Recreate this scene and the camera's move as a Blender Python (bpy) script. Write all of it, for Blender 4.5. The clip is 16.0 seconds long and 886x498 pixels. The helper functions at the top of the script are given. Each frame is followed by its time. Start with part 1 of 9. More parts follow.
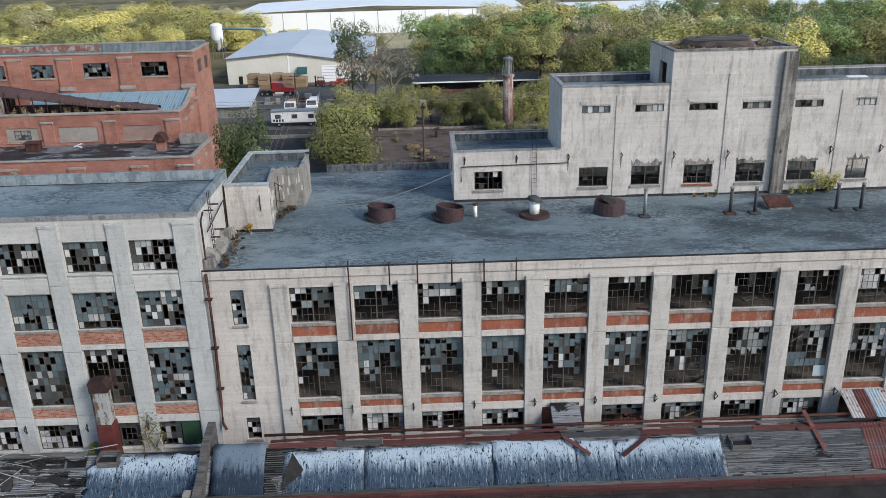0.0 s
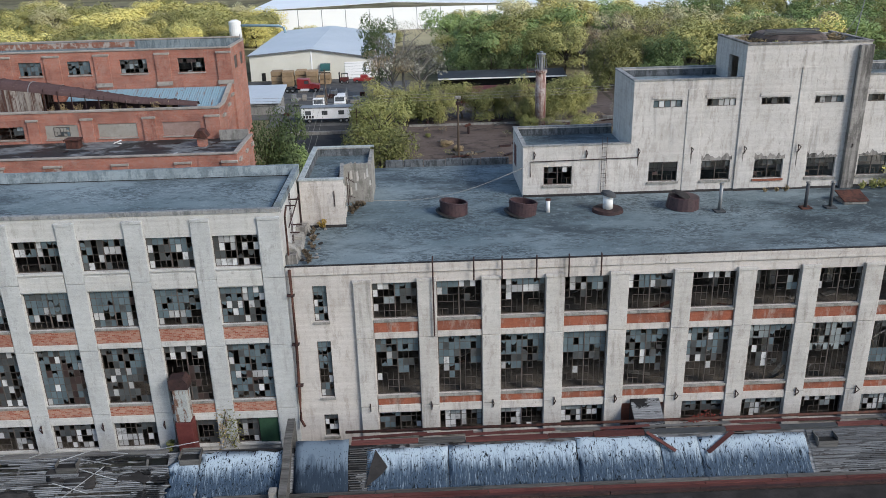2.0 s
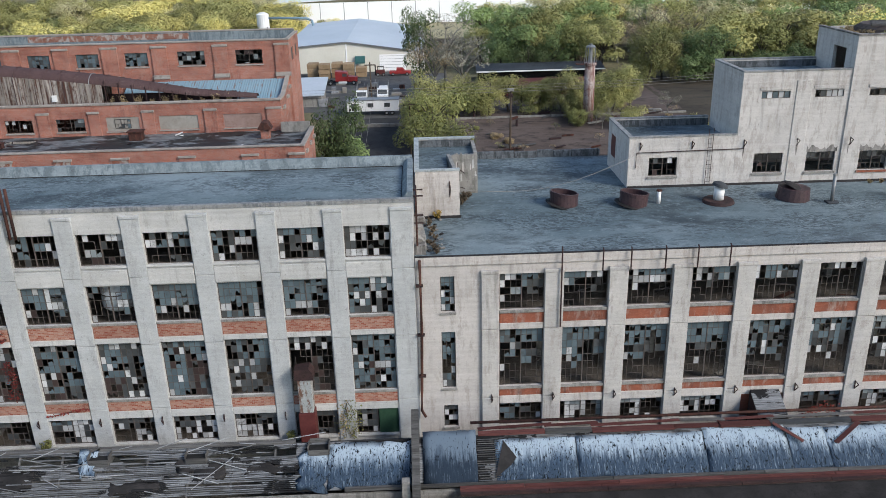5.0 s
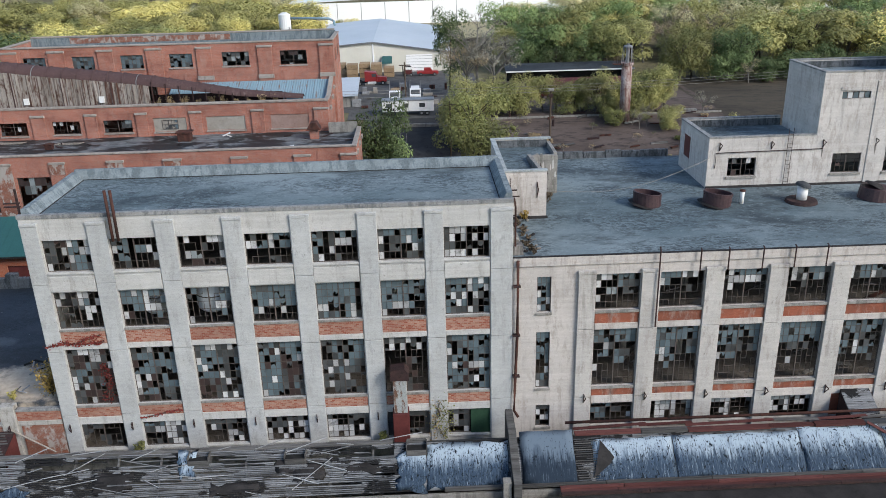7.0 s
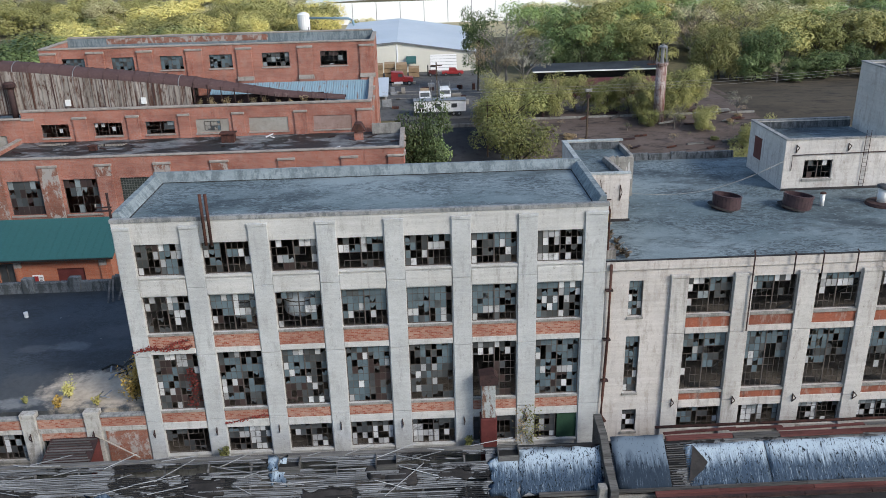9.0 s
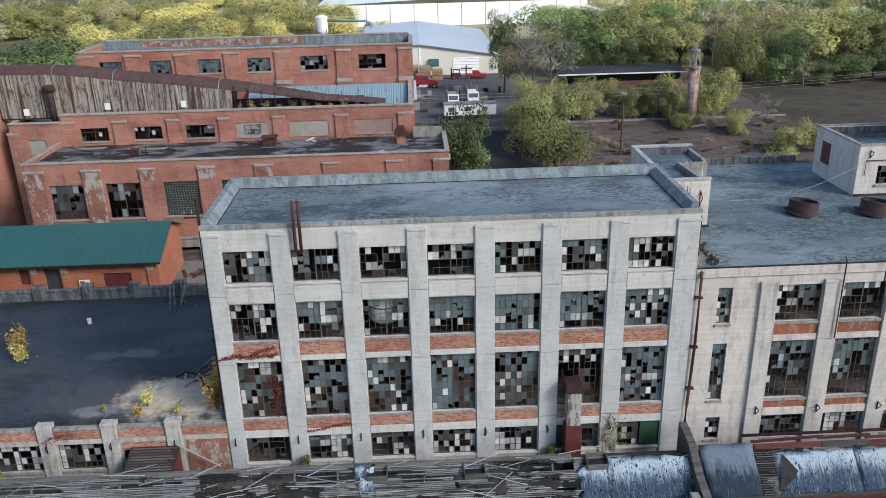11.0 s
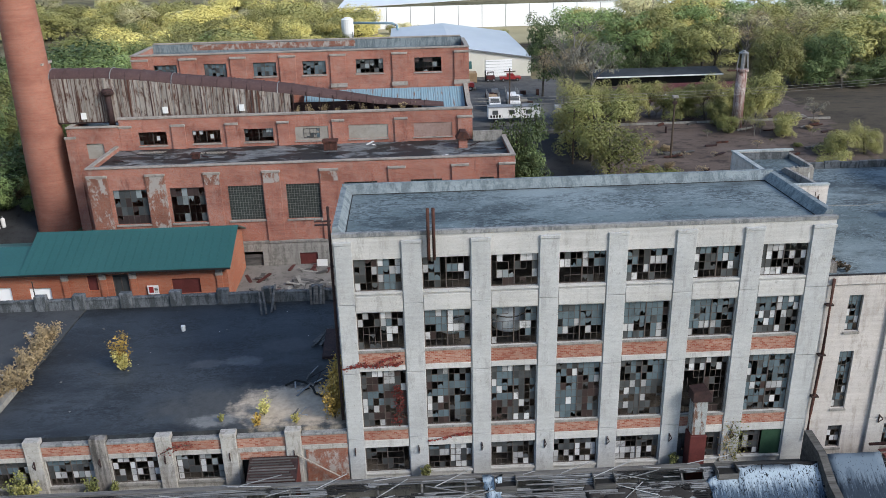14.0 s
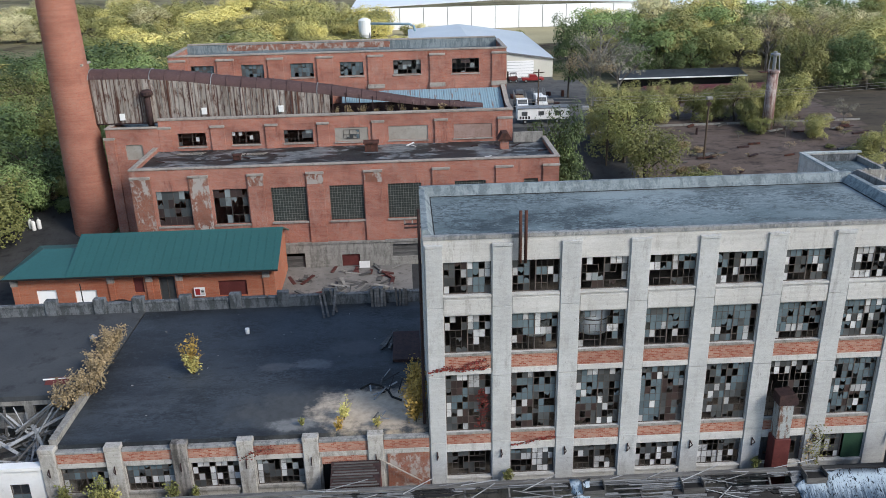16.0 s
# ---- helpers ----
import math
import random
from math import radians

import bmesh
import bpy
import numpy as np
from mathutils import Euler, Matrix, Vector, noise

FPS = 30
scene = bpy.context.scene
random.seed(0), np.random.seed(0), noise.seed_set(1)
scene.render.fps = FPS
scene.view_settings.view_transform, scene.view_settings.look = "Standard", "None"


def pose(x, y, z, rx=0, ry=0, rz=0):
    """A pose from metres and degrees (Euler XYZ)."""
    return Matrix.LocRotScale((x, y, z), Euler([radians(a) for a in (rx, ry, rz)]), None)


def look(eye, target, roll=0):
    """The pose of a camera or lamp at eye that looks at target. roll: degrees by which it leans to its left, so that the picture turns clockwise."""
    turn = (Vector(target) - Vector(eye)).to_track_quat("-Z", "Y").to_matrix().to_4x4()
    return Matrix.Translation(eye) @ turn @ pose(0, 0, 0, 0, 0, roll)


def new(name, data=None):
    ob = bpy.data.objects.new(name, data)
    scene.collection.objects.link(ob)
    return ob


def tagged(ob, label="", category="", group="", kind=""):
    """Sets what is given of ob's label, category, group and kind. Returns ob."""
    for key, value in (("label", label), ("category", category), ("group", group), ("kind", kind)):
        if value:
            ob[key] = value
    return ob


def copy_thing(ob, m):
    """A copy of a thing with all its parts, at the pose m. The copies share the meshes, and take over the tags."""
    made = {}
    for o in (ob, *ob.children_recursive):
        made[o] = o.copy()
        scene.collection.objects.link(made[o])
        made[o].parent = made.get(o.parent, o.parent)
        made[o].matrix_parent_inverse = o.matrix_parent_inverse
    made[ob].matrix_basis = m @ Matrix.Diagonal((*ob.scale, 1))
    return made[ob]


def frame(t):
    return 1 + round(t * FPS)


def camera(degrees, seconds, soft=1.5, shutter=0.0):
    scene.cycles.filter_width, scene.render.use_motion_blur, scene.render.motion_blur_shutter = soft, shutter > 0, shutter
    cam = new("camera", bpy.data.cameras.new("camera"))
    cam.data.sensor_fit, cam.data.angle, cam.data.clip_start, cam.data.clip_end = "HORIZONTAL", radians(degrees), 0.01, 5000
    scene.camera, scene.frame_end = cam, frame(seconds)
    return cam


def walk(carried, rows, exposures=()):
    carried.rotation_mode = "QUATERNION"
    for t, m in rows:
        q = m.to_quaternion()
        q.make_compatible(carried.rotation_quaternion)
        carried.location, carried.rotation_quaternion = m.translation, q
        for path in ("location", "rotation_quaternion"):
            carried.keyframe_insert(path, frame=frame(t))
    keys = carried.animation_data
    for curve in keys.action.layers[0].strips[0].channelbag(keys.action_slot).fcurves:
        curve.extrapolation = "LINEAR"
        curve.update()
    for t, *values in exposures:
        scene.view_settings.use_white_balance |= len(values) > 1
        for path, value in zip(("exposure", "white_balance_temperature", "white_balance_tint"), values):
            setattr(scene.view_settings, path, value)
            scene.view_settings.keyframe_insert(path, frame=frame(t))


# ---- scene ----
cam = camera(57.0, 16.0, soft=0.85)
PATH = [
    (0, (0.277, -4.024, 36.31), (0.32, -2.156, 35.599), -1.4),
    (0.5, (-1.159, -3.892, 36.269), (-1.117, -2.025, 35.555), -1.5),
    (1, (-2.669, -3.744, 36.227), (-2.627, -1.876, 35.513), -1.5),
    (1.5, (-4.218, -3.602, 36.166), (-4.176, -1.735, 35.45), -1.5),
    (2, (-5.704, -3.461, 36.13), (-5.661, -1.594, 35.413), -1.5),
    (2.5, (-7.162, -3.335, 36.114), (-7.118, -1.469, 35.396), -1.5),
    (3, (-8.628, -3.227, 36.091), (-8.583, -1.362, 35.372), -1.5),
    (3.5, (-10.143, -3.199, 36.057), (-10.096, -1.333, 35.337), -1.5),
    (4, (-11.694, -3.186, 36.029), (-11.646, -1.322, 35.305), -1.4),
    (6.5, (-20.199, -3.135, 36.265), (-20.151, -1.274, 35.533), -1.5),
    (7, (-21.965, -3.042, 36.347), (-21.915, -1.181, 35.616), -1.5),
    (7.5, (-23.704, -2.83, 36.4), (-23.651, -0.969, 35.668), -1.5),
    (8, (-25.401, -2.648, 36.47), (-25.346, -0.788, 35.738), -1.4),
    (8.5, (-26.994, -2.463, 36.544), (-26.939, -0.603, 35.812), -1.4),
    (9, (-28.553, -2.25, 36.645), (-28.498, -0.39, 35.912), -1.5),
    (11.5, (-36.419, -1.15, 36.991), (-36.356, 0.712, 36.263), -1.4),
    (12, (-37.914, -0.927, 37.053), (-37.851, 0.935, 36.326), -1.4),
    (12.5, (-39.414, -0.716, 37.098), (-39.35, 1.147, 36.372), -1.4),
    (13, (-40.909, -0.498, 37.13), (-40.842, 1.365, 36.404), -1.5),
    (13.5, (-42.394, -0.316, 37.18), (-42.326, 1.546, 36.454), -1.5),
    (14, (-43.931, -0.175, 37.253), (-43.86, 1.688, 36.527), -1.4),
    (14.5, (-45.443, 0.023, 37.291), (-45.37, 1.886, 36.566), -1.4),
    (15, (-46.959, 0.16, 37.325), (-46.884, 2.023, 36.602), -1.3),
    (15.5, (-48.504, 0.389, 37.367), (-48.428, 2.252, 36.644), -1.3),
    (16, (-50.075, 0.557, 37.362), (-49.996, 2.419, 36.638), -1.3),
]
walk(cam, [(t, look(eye, target, roll)) for t, eye, target, roll in PATH], exposures=[(0, 0.70), (4.5, 0.74), (9, 0.82), (16, 0.84)])

# ---- light ----
world = bpy.data.worlds.new("sky")
scene.world = world
world.use_nodes = True
_wn = world.node_tree.nodes
_sky = _wn.new("ShaderNodeTexSky")
_sky.sky_type = "NISHITA"
_sky.sun_disc = False
SUN_EL, SUN_AZ = 34.0, 52.0          # degrees; azimuth from behind the camera towards +x
_sky.sun_elevation = radians(SUN_EL)
_sky.sun_rotation = radians(180 - SUN_AZ)
_sky.dust_density = 1.0
_sky.air_density = 1.0
_wn["Background"].inputs["Strength"].default_value = 0.13
world.node_tree.links.new(_sky.outputs["Color"], _wn["Background"].inputs["Color"])
sun = new("sun", bpy.data.lights.new("sun", "SUN"))
sun.data.energy = 1.9
sun.data.angle = radians(18)
sun.data.color = (1.0, 0.965, 0.91)
_sd = Vector((math.sin(radians(SUN_AZ)) * math.cos(radians(SUN_EL)), -math.cos(radians(SUN_AZ)) * math.cos(radians(SUN_EL)), math.sin(radians(SUN_EL))))
sun.matrix_world = look(_sd * 100, (0, 0, 0))

# ---- mesh and object helpers ----
WORLD = {}


class MB:
    """Collects faces of one mesh."""

    def __init__(self):
        self.v, self.f, self.m = [], [], []

    def face(self, pts, mi=0):
        n = len(self.v)
        self.v.extend([tuple(p) for p in pts])
        self.f.append(tuple(range(n, n + len(pts))))
        self.m.append(mi)
        return self

    def box(self, x0, x1, y0, y1, z0, z1, mi=0, m=None):
        n = len(self.v)
        c = [(x0, y0, z0), (x1, y0, z0), (x1, y1, z0), (x0, y1, z0), (x0, y0, z1), (x1, y0, z1), (x1, y1, z1), (x0, y1, z1)]
        if m is not None:
            c = [tuple(m @ Vector(p)) for p in c]
        self.v.extend(c)
        for q in ((0, 3, 2, 1), (4, 5, 6, 7), (0, 1, 5, 4), (1, 2, 6, 5), (2, 3, 7, 6), (3, 0, 4, 7)):
            self.f.append(tuple(n + i for i in q))
            self.m.append(mi)
        return self

    def beam(self, a, b, w, h, mi=0, roll=0.0):
        """A bar of section w x h from a to b."""
        a, b = Vector(a), Vector(b)
        d = (b - a)
        m = Matrix.Translation(a) @ d.to_track_quat("X", "Z").to_matrix().to_4x4() @ Matrix.Rotation(roll, 4, "X")
        return self.box(0, d.length, -w / 2, w / 2, -h / 2, h / 2, mi, m)

    def tube(self, pts, radii, n=12, mi=0, caps=True):
        """A round tube through pts with a radius at each."""
        rings = []
        for i, p in enumerate(pts):
            p = Vector(p)
            d = Vector(pts[min(i + 1, len(pts) - 1)]) - Vector(pts[max(i - 1, 0)])
            q = d.to_track_quat("Z", "Y")
            ring = []
            for k in range(n):
                a = 2 * math.pi * k / n
                ring.append(len(self.v))
                self.v.append(tuple(p + q @ Vector((math.cos(a) * radii[i], math.sin(a) * radii[i], 0))))
            rings.append(ring)
        for r0, r1 in zip(rings, rings[1:]):
            for k in range(n):
                self.f.append((r0[k], r0[(k + 1) % n], r1[(k + 1) % n], r1[k]))
                self.m.append(mi)
        if caps:
            self.f.append(tuple(reversed(rings[0])))
            self.f.append(tuple(rings[-1]))
            self.m += [mi, mi]
        return self

    def prism(self, outline, axis, a, b, mi=0):
        """An outline of 2D points drawn out along an axis from a to b. For x the points are (y, z), for y (x, z), for z (x, y)."""
        def at(p, s):
            return {"x": (s, p[0], p[1]), "y": (p[0], s, p[1]), "z": (p[0], p[1], s)}[axis]
        n = len(outline)
        self.face([at(p, a) for p in outline], mi)
        self.face([at(p, b) for p in reversed(outline)], mi)
        for i in range(n):
            p, q = outline[i], outline[(i + 1) % n]
            self.face([at(p, a), at(p, b), at(q, b), at(q, a)], mi)
        return self

    def mesh(self, name, mats, smooth=False):
        me = bpy.data.meshes.new(name)
        me.from_pydata(self.v, [], self.f)
        for mt in mats if isinstance(mats, (list, tuple)) else [mats]:
            me.materials.append(mt)
        if any(self.m):
            me.polygons.foreach_set("material_index", self.m)
        if smooth:
            me.polygons.foreach_set("use_smooth", [True] * len(self.f))
        bm = bmesh.new()
        bm.from_mesh(me)
        bmesh.ops.recalc_face_normals(bm, faces=bm.faces)
        bm.to_mesh(me)
        bm.free()
        me.update()
        return me


def thing(name, at, label, category, group="", kind=""):
    """An Empty at the base of a thing, which its parts hang under."""
    ob = new(name)
    ob.empty_display_size = 0.3
    ob.location = at
    WORLD[ob.name] = Matrix.Translation(at)
    return tagged(ob, label, category, group, kind)


def part(name, mb, mats, parent, label="", smooth=False, bevel=0.0, kind=""):
    """A mesh in world places, hung under a thing or a part."""
    ob = new(name, mb.mesh(name, mats, smooth) if isinstance(mb, MB) else mb)
    ob.parent = parent
    ob.matrix_parent_inverse = WORLD[parent.name].inverted()
    WORLD[ob.name] = Matrix.Identity(4)
    if bevel:
        mod = ob.modifiers.new("edge", "BEVEL")
        mod.width, mod.segments, mod.limit_method = bevel, 1, "ANGLE"
    return tagged(ob, label, kind=kind)


def single(name, mb, mats, label, category, kind="", group="", smooth=False, bevel=0.0):
    """A thing of one mesh, in world places."""
    ob = new(name, mb.mesh(name, mats, smooth))
    WORLD[ob.name] = Matrix.Identity(4)
    if bevel:
        mod = ob.modifiers.new("edge", "BEVEL")
        mod.width, mod.segments, mod.limit_method = bevel, 1, "ANGLE"
    return tagged(ob, label, category, group, kind)


def piece(name, me, parent, at, rot=(0, 0, 0), scale=(1, 1, 1)):
    """A small part on shared mesh data."""
    ob = new(name, me)
    ob.parent = parent
    ob.matrix_parent_inverse = WORLD[parent.name].inverted()
    ob.location, ob.rotation_euler, ob.scale = at, rot, scale
    return ob


def holed(mb, axis, a0, a1, z0, z1, t0, t1, holes, mi=0):
    """A wall along x (axis 'x', thickness in y from t0 to t1) or along y, with rectangular holes (a, b, za, zb), as one closed skin."""
    us = sorted({a0, a1, *[v for h in holes for v in h[:2] if a0 < v < a1]})
    zs = sorted({z0, z1, *[v for h in holes for v in h[2:] if z0 < v < z1]})
    solid = {(i, j) for i in range(len(us) - 1) for j in range(len(zs) - 1)
             if not any(h[0] < (us[i] + us[i + 1]) / 2 < h[1] and h[2] < (zs[j] + zs[j + 1]) / 2 < h[3] for h in holes)}
    seen = {}

    def vert(i, j, k):
        if (i, j, k) not in seen:
            seen[i, j, k] = len(mb.v)
            t = (t0, t1)[k]
            mb.v.append((us[i], t, zs[j]) if axis == "x" else (t, us[i], zs[j]))
        return seen[i, j, k]

    def quad(*ks):
        mb.f.append(tuple(vert(*k) for k in ks))
        mb.m.append(mi)
    for i, j in solid:
        for k in (0, 1):
            quad((i, j, k), (i + 1, j, k), (i + 1, j + 1, k), (i, j + 1, k))
        if (i - 1, j) not in solid:
            quad((i, j, 0), (i, j + 1, 0), (i, j + 1, 1), (i, j, 1))
        if (i + 1, j) not in solid:
            quad((i + 1, j, 0), (i + 1, j + 1, 0), (i + 1, j + 1, 1), (i + 1, j, 1))
        if (i, j - 1) not in solid:
            quad((i, j, 0), (i + 1, j, 0), (i + 1, j, 1), (i, j, 1))
        if (i, j + 1) not in solid:
            quad((i, j + 1, 0), (i + 1, j + 1, 0), (i + 1, j + 1, 1), (i, j + 1, 1))
    return mb


# ---- materials ----
def material(name, rough=0.85, metal=0.0, spec=0.3):
    m = bpy.data.materials.new(name)
    m.use_nodes = True
    b = m.node_tree.nodes["Principled BSDF"]
    b.inputs["Roughness"].default_value, b.inputs["Metallic"].default_value = rough, metal
    b.inputs["Specular IOR Level"].default_value = spec
    return m, m.node_tree, b


def coords(nt, scale=(1, 1, 1)):
    g = nt.nodes.new("ShaderNodeNewGeometry")
    mp = nt.nodes.new("ShaderNodeMapping")
    mp.inputs["Scale"].default_value = scale
    nt.links.new(g.outputs["Position"], mp.inputs["Vector"])
    return mp.outputs["Vector"]


def noise_tex(nt, scale, detail=4.0, stretch=(1, 1, 1), rough=0.6, dist=0.0):
    n = nt.nodes.new("ShaderNodeTexNoise")
    n.inputs["Scale"].default_value, n.inputs["Detail"].default_value = scale, detail
    n.inputs["Roughness"].default_value, n.inputs["Distortion"].default_value = rough, dist
    nt.links.new(coords(nt, stretch), n.inputs["Vector"])
    return n.outputs["Fac"]


def ramp(nt, fac, lo, hi, c0=(0, 0, 0), c1=(1, 1, 1)):
    r = nt.nodes.new("ShaderNodeValToRGB")
    e = r.color_ramp.elements
    e[0].position, e[1].position = lo, hi
    e[0].color, e[1].color = (*c0, 1), (*c1, 1)
    nt.links.new(fac, r.inputs["Fac"])
    return r.outputs["Color"]


def mix(nt, fac, a, b, kind="MIX"):
    n = nt.nodes.new("ShaderNodeMix")
    n.data_type, n.blend_type = "RGBA", kind
    for sock, v in ((n.inputs[0], fac), (n.inputs[6], a), (n.inputs[7], b)):
        if isinstance(v, bpy.types.NodeSocket):
            nt.links.new(v, sock)
        elif isinstance(v, (int, float)):
            sock.default_value = v
        else:
            sock.default_value = (*v, 1)
    return n.outputs[2]


def math_node(nt, op, a, b=0.0):
    n = nt.nodes.new("ShaderNodeMath")
    n.operation = op
    for sock, v in zip(n.inputs, (a, b)):
        if isinstance(v, bpy.types.NodeSocket):
            nt.links.new(v, sock)
        else:
            sock.default_value = v
    return n.outputs[0]


def bump(nt, bsdf, height, dist=0.02, strength=0.6):
    n = nt.nodes.new("ShaderNodeBump")
    n.inputs["Distance"].default_value, n.inputs["Strength"].default_value = dist, strength
    nt.links.new(height, n.inputs["Height"])
    nt.links.new(n.outputs["Normal"], bsdf.inputs["Normal"])


def per_object(nt):
    return nt.nodes.new("ShaderNodeObjectInfo").outputs["Random"]


def per_island(nt):
    return nt.nodes.new("ShaderNodeNewGeometry").outputs["Random Per Island"]


def stained(name, base, dark, light, big=0.25, fine=6.0, stain=(0.52, 0.72), stretch=(1, 1, 1), rough=0.9, bumpiness=0.02, streak=None, vary=0.0, spec=0.25, metal=0.0):
    """A weathered surface: base colour, large patches, vertical streaks and fine grain."""
    m, nt, b = material(name, rough, metal, spec)
    c = mix(nt, ramp(nt, noise_tex(nt, big, 5, stretch), 0.35, 0.68), base, light)
    if streak:
        c = mix(nt, ramp(nt, noise_tex(nt, 1.0, 6, streak), stain[0], stain[1]), c, dark)
    c = mix(nt, ramp(nt, noise_tex(nt, big * 4.3, 8, stretch, 0.7), stain[0] + 0.04, stain[1] + 0.04), c, dark)
    g = noise_tex(nt, fine, 6, stretch, 0.75)
    c = mix(nt, 0.35, c, ramp(nt, g, 0.25, 0.75, (0.25, 0.25, 0.25), (0.75, 0.75, 0.75)), "SOFT_LIGHT")
    if vary:
        v = math_node(nt, "MULTIPLY_ADD", per_object(nt), vary)
        v.node.inputs[2].default_value = 1 - vary / 2
        c = mix(nt, 1.0, c, v, "MULTIPLY")
    nt.links.new(c, b.inputs["Base Color"])
    bump(nt, b, g, bumpiness, 0.5)
    return m


def brick_mat(name, c1, c2, mortar, soot, patchy=0.5, width=0.215, row=0.075, wash=None, bands=0.38, wear=0.0, joint=None):
    """Brickwork on upright walls: courses along the wall whichever way it faces. wash: cover of old whitewash."""
    m, nt, b = material(name, 0.9, 0, 0.2)
    g = nt.nodes.new("ShaderNodeNewGeometry")
    sep = nt.nodes.new("ShaderNodeSeparateXYZ")
    nt.links.new(g.outputs["Position"], sep.inputs[0])
    along = math_node(nt, "ADD", sep.outputs[0], sep.outputs[1])
    com = nt.nodes.new("ShaderNodeCombineXYZ")
    nt.links.new(along, com.inputs[0])
    nt.links.new(sep.outputs[2], com.inputs[1])
    br = nt.nodes.new("ShaderNodeTexBrick")
    br.inputs["Scale"].default_value = 1.0
    br.inputs["Brick Width"].default_value, br.inputs["Row Height"].default_value = width, row
    br.inputs["Mortar Size"].default_value = 0.012
    br.inputs["Color1"].default_value, br.inputs["Color2"].default_value = (*c1, 1), (*c2, 1)
    br.inputs["Mortar"].default_value = (*(joint or mortar), 1)
    nt.links.new(com.outputs[0], br.inputs["Vector"])
    c = mix(nt, ramp(nt, noise_tex(nt, 0.22, 6, (1, 1, 1.6)), 0.42, 0.7), br.outputs["Color"], mix(nt, 0.6, br.outputs["Color"], soot))
    c = mix(nt, bands, c, ramp(nt, noise_tex(nt, 1.0, 4, (0.3, 0.3, 5.5)), 0.3, 0.7, (0.28, 0.28, 0.28), (0.72, 0.72, 0.72)), "SOFT_LIGHT")
    c = mix(nt, ramp(nt, noise_tex(nt, 0.9, 9, (1, 1, 0.35), 0.75), 0.58 - wear, 0.72 - wear), c, mix(nt, patchy, c, mortar))
    c = mix(nt, ramp(nt, noise_tex(nt, 0.6, 9, (1.4, 1.4, 0.3), 0.75), 0.60 - wear, 0.74 - wear), c, mix(nt, 0.7, c, soot))
    if wash:
        c = mix(nt, ramp(nt, noise_tex(nt, 0.8, 10, (1, 1, 0.6), 0.75), wash, wash + 0.06), c, (0.333, 0.301, 0.275))
    nt.links.new(c, b.inputs["Base Color"])
    bump(nt, b, br.outputs["Fac"], -0.008, 0.6)
    return m


def concrete_mat(name, paint, bare, grime, peel=(0.54, 0.60), board=0.5, drip=0.0):
    """Painted concrete: peeled paint, board marks, rain streaks and pits."""
    m, nt, b = material(name, 0.9, 0, 0.25)
    c = mix(nt, ramp(nt, noise_tex(nt, 0.28, 5), 0.3, 0.7), [v * 0.86 for v in paint], [min(0.9, v * 1.10) for v in paint])
    c = mix(nt, ramp(nt, noise_tex(nt, 1.3, 11, (1.3, 1.3, 0.35), 0.78), *peel), c, bare)
    c = mix(nt, board, c, ramp(nt, noise_tex(nt, 1.0, 3, (0.10, 0.10, 4.2)), 0.3, 0.7, (0.36, 0.36, 0.36), (0.64, 0.64, 0.64)), "SOFT_LIGHT")
    st = ramp(nt, noise_tex(nt, 1.0, 7, (1.5, 1.5, 0.10), 0.62), 0.56 - drip, 0.80 - 2 * drip)
    st = mix(nt, 1.0, st, ramp(nt, noise_tex(nt, 0.35, 4, (1, 1, 0.6)), 0.40 - drip, 0.60 - drip), "MULTIPLY")
    c = mix(nt, st, c, mix(nt, 0.75, c, grime))
    c = mix(nt, ramp(nt, noise_tex(nt, 0.5, 9, (1, 1, 0.5), 0.75), 0.66, 0.80), c, mix(nt, 0.7, c, grime))
    g = noise_tex(nt, 11, 7, rough=0.8)
    c = mix(nt, ramp(nt, noise_tex(nt, 3.2, 10, (1, 1, 0.45), 0.82), 0.60, 0.64), c, mix(nt, 0.55, c, grime))
    c = mix(nt, 0.55, c, ramp(nt, noise_tex(nt, 16, 5, (0.5, 0.5, 1.4), 0.85), 0.32, 0.68, (0.25, 0.25, 0.25), (0.75, 0.75, 0.75)), "SOFT_LIGHT")
    c = mix(nt, ramp(nt, g, 0.58, 0.68), c, mix(nt, 0.35, c, grime))
    c = mix(nt, 0.5, c, ramp(nt, noise_tex(nt, 4.0, 8, (0.6, 0.6, 1.6), 0.8), 0.3, 0.7, (0.3, 0.3, 0.3), (0.7, 0.7, 0.7)), "SOFT_LIGHT")
    nt.links.new(c, b.inputs["Base Color"])
    bump(nt, b, g, 0.03, 0.6)
    return m


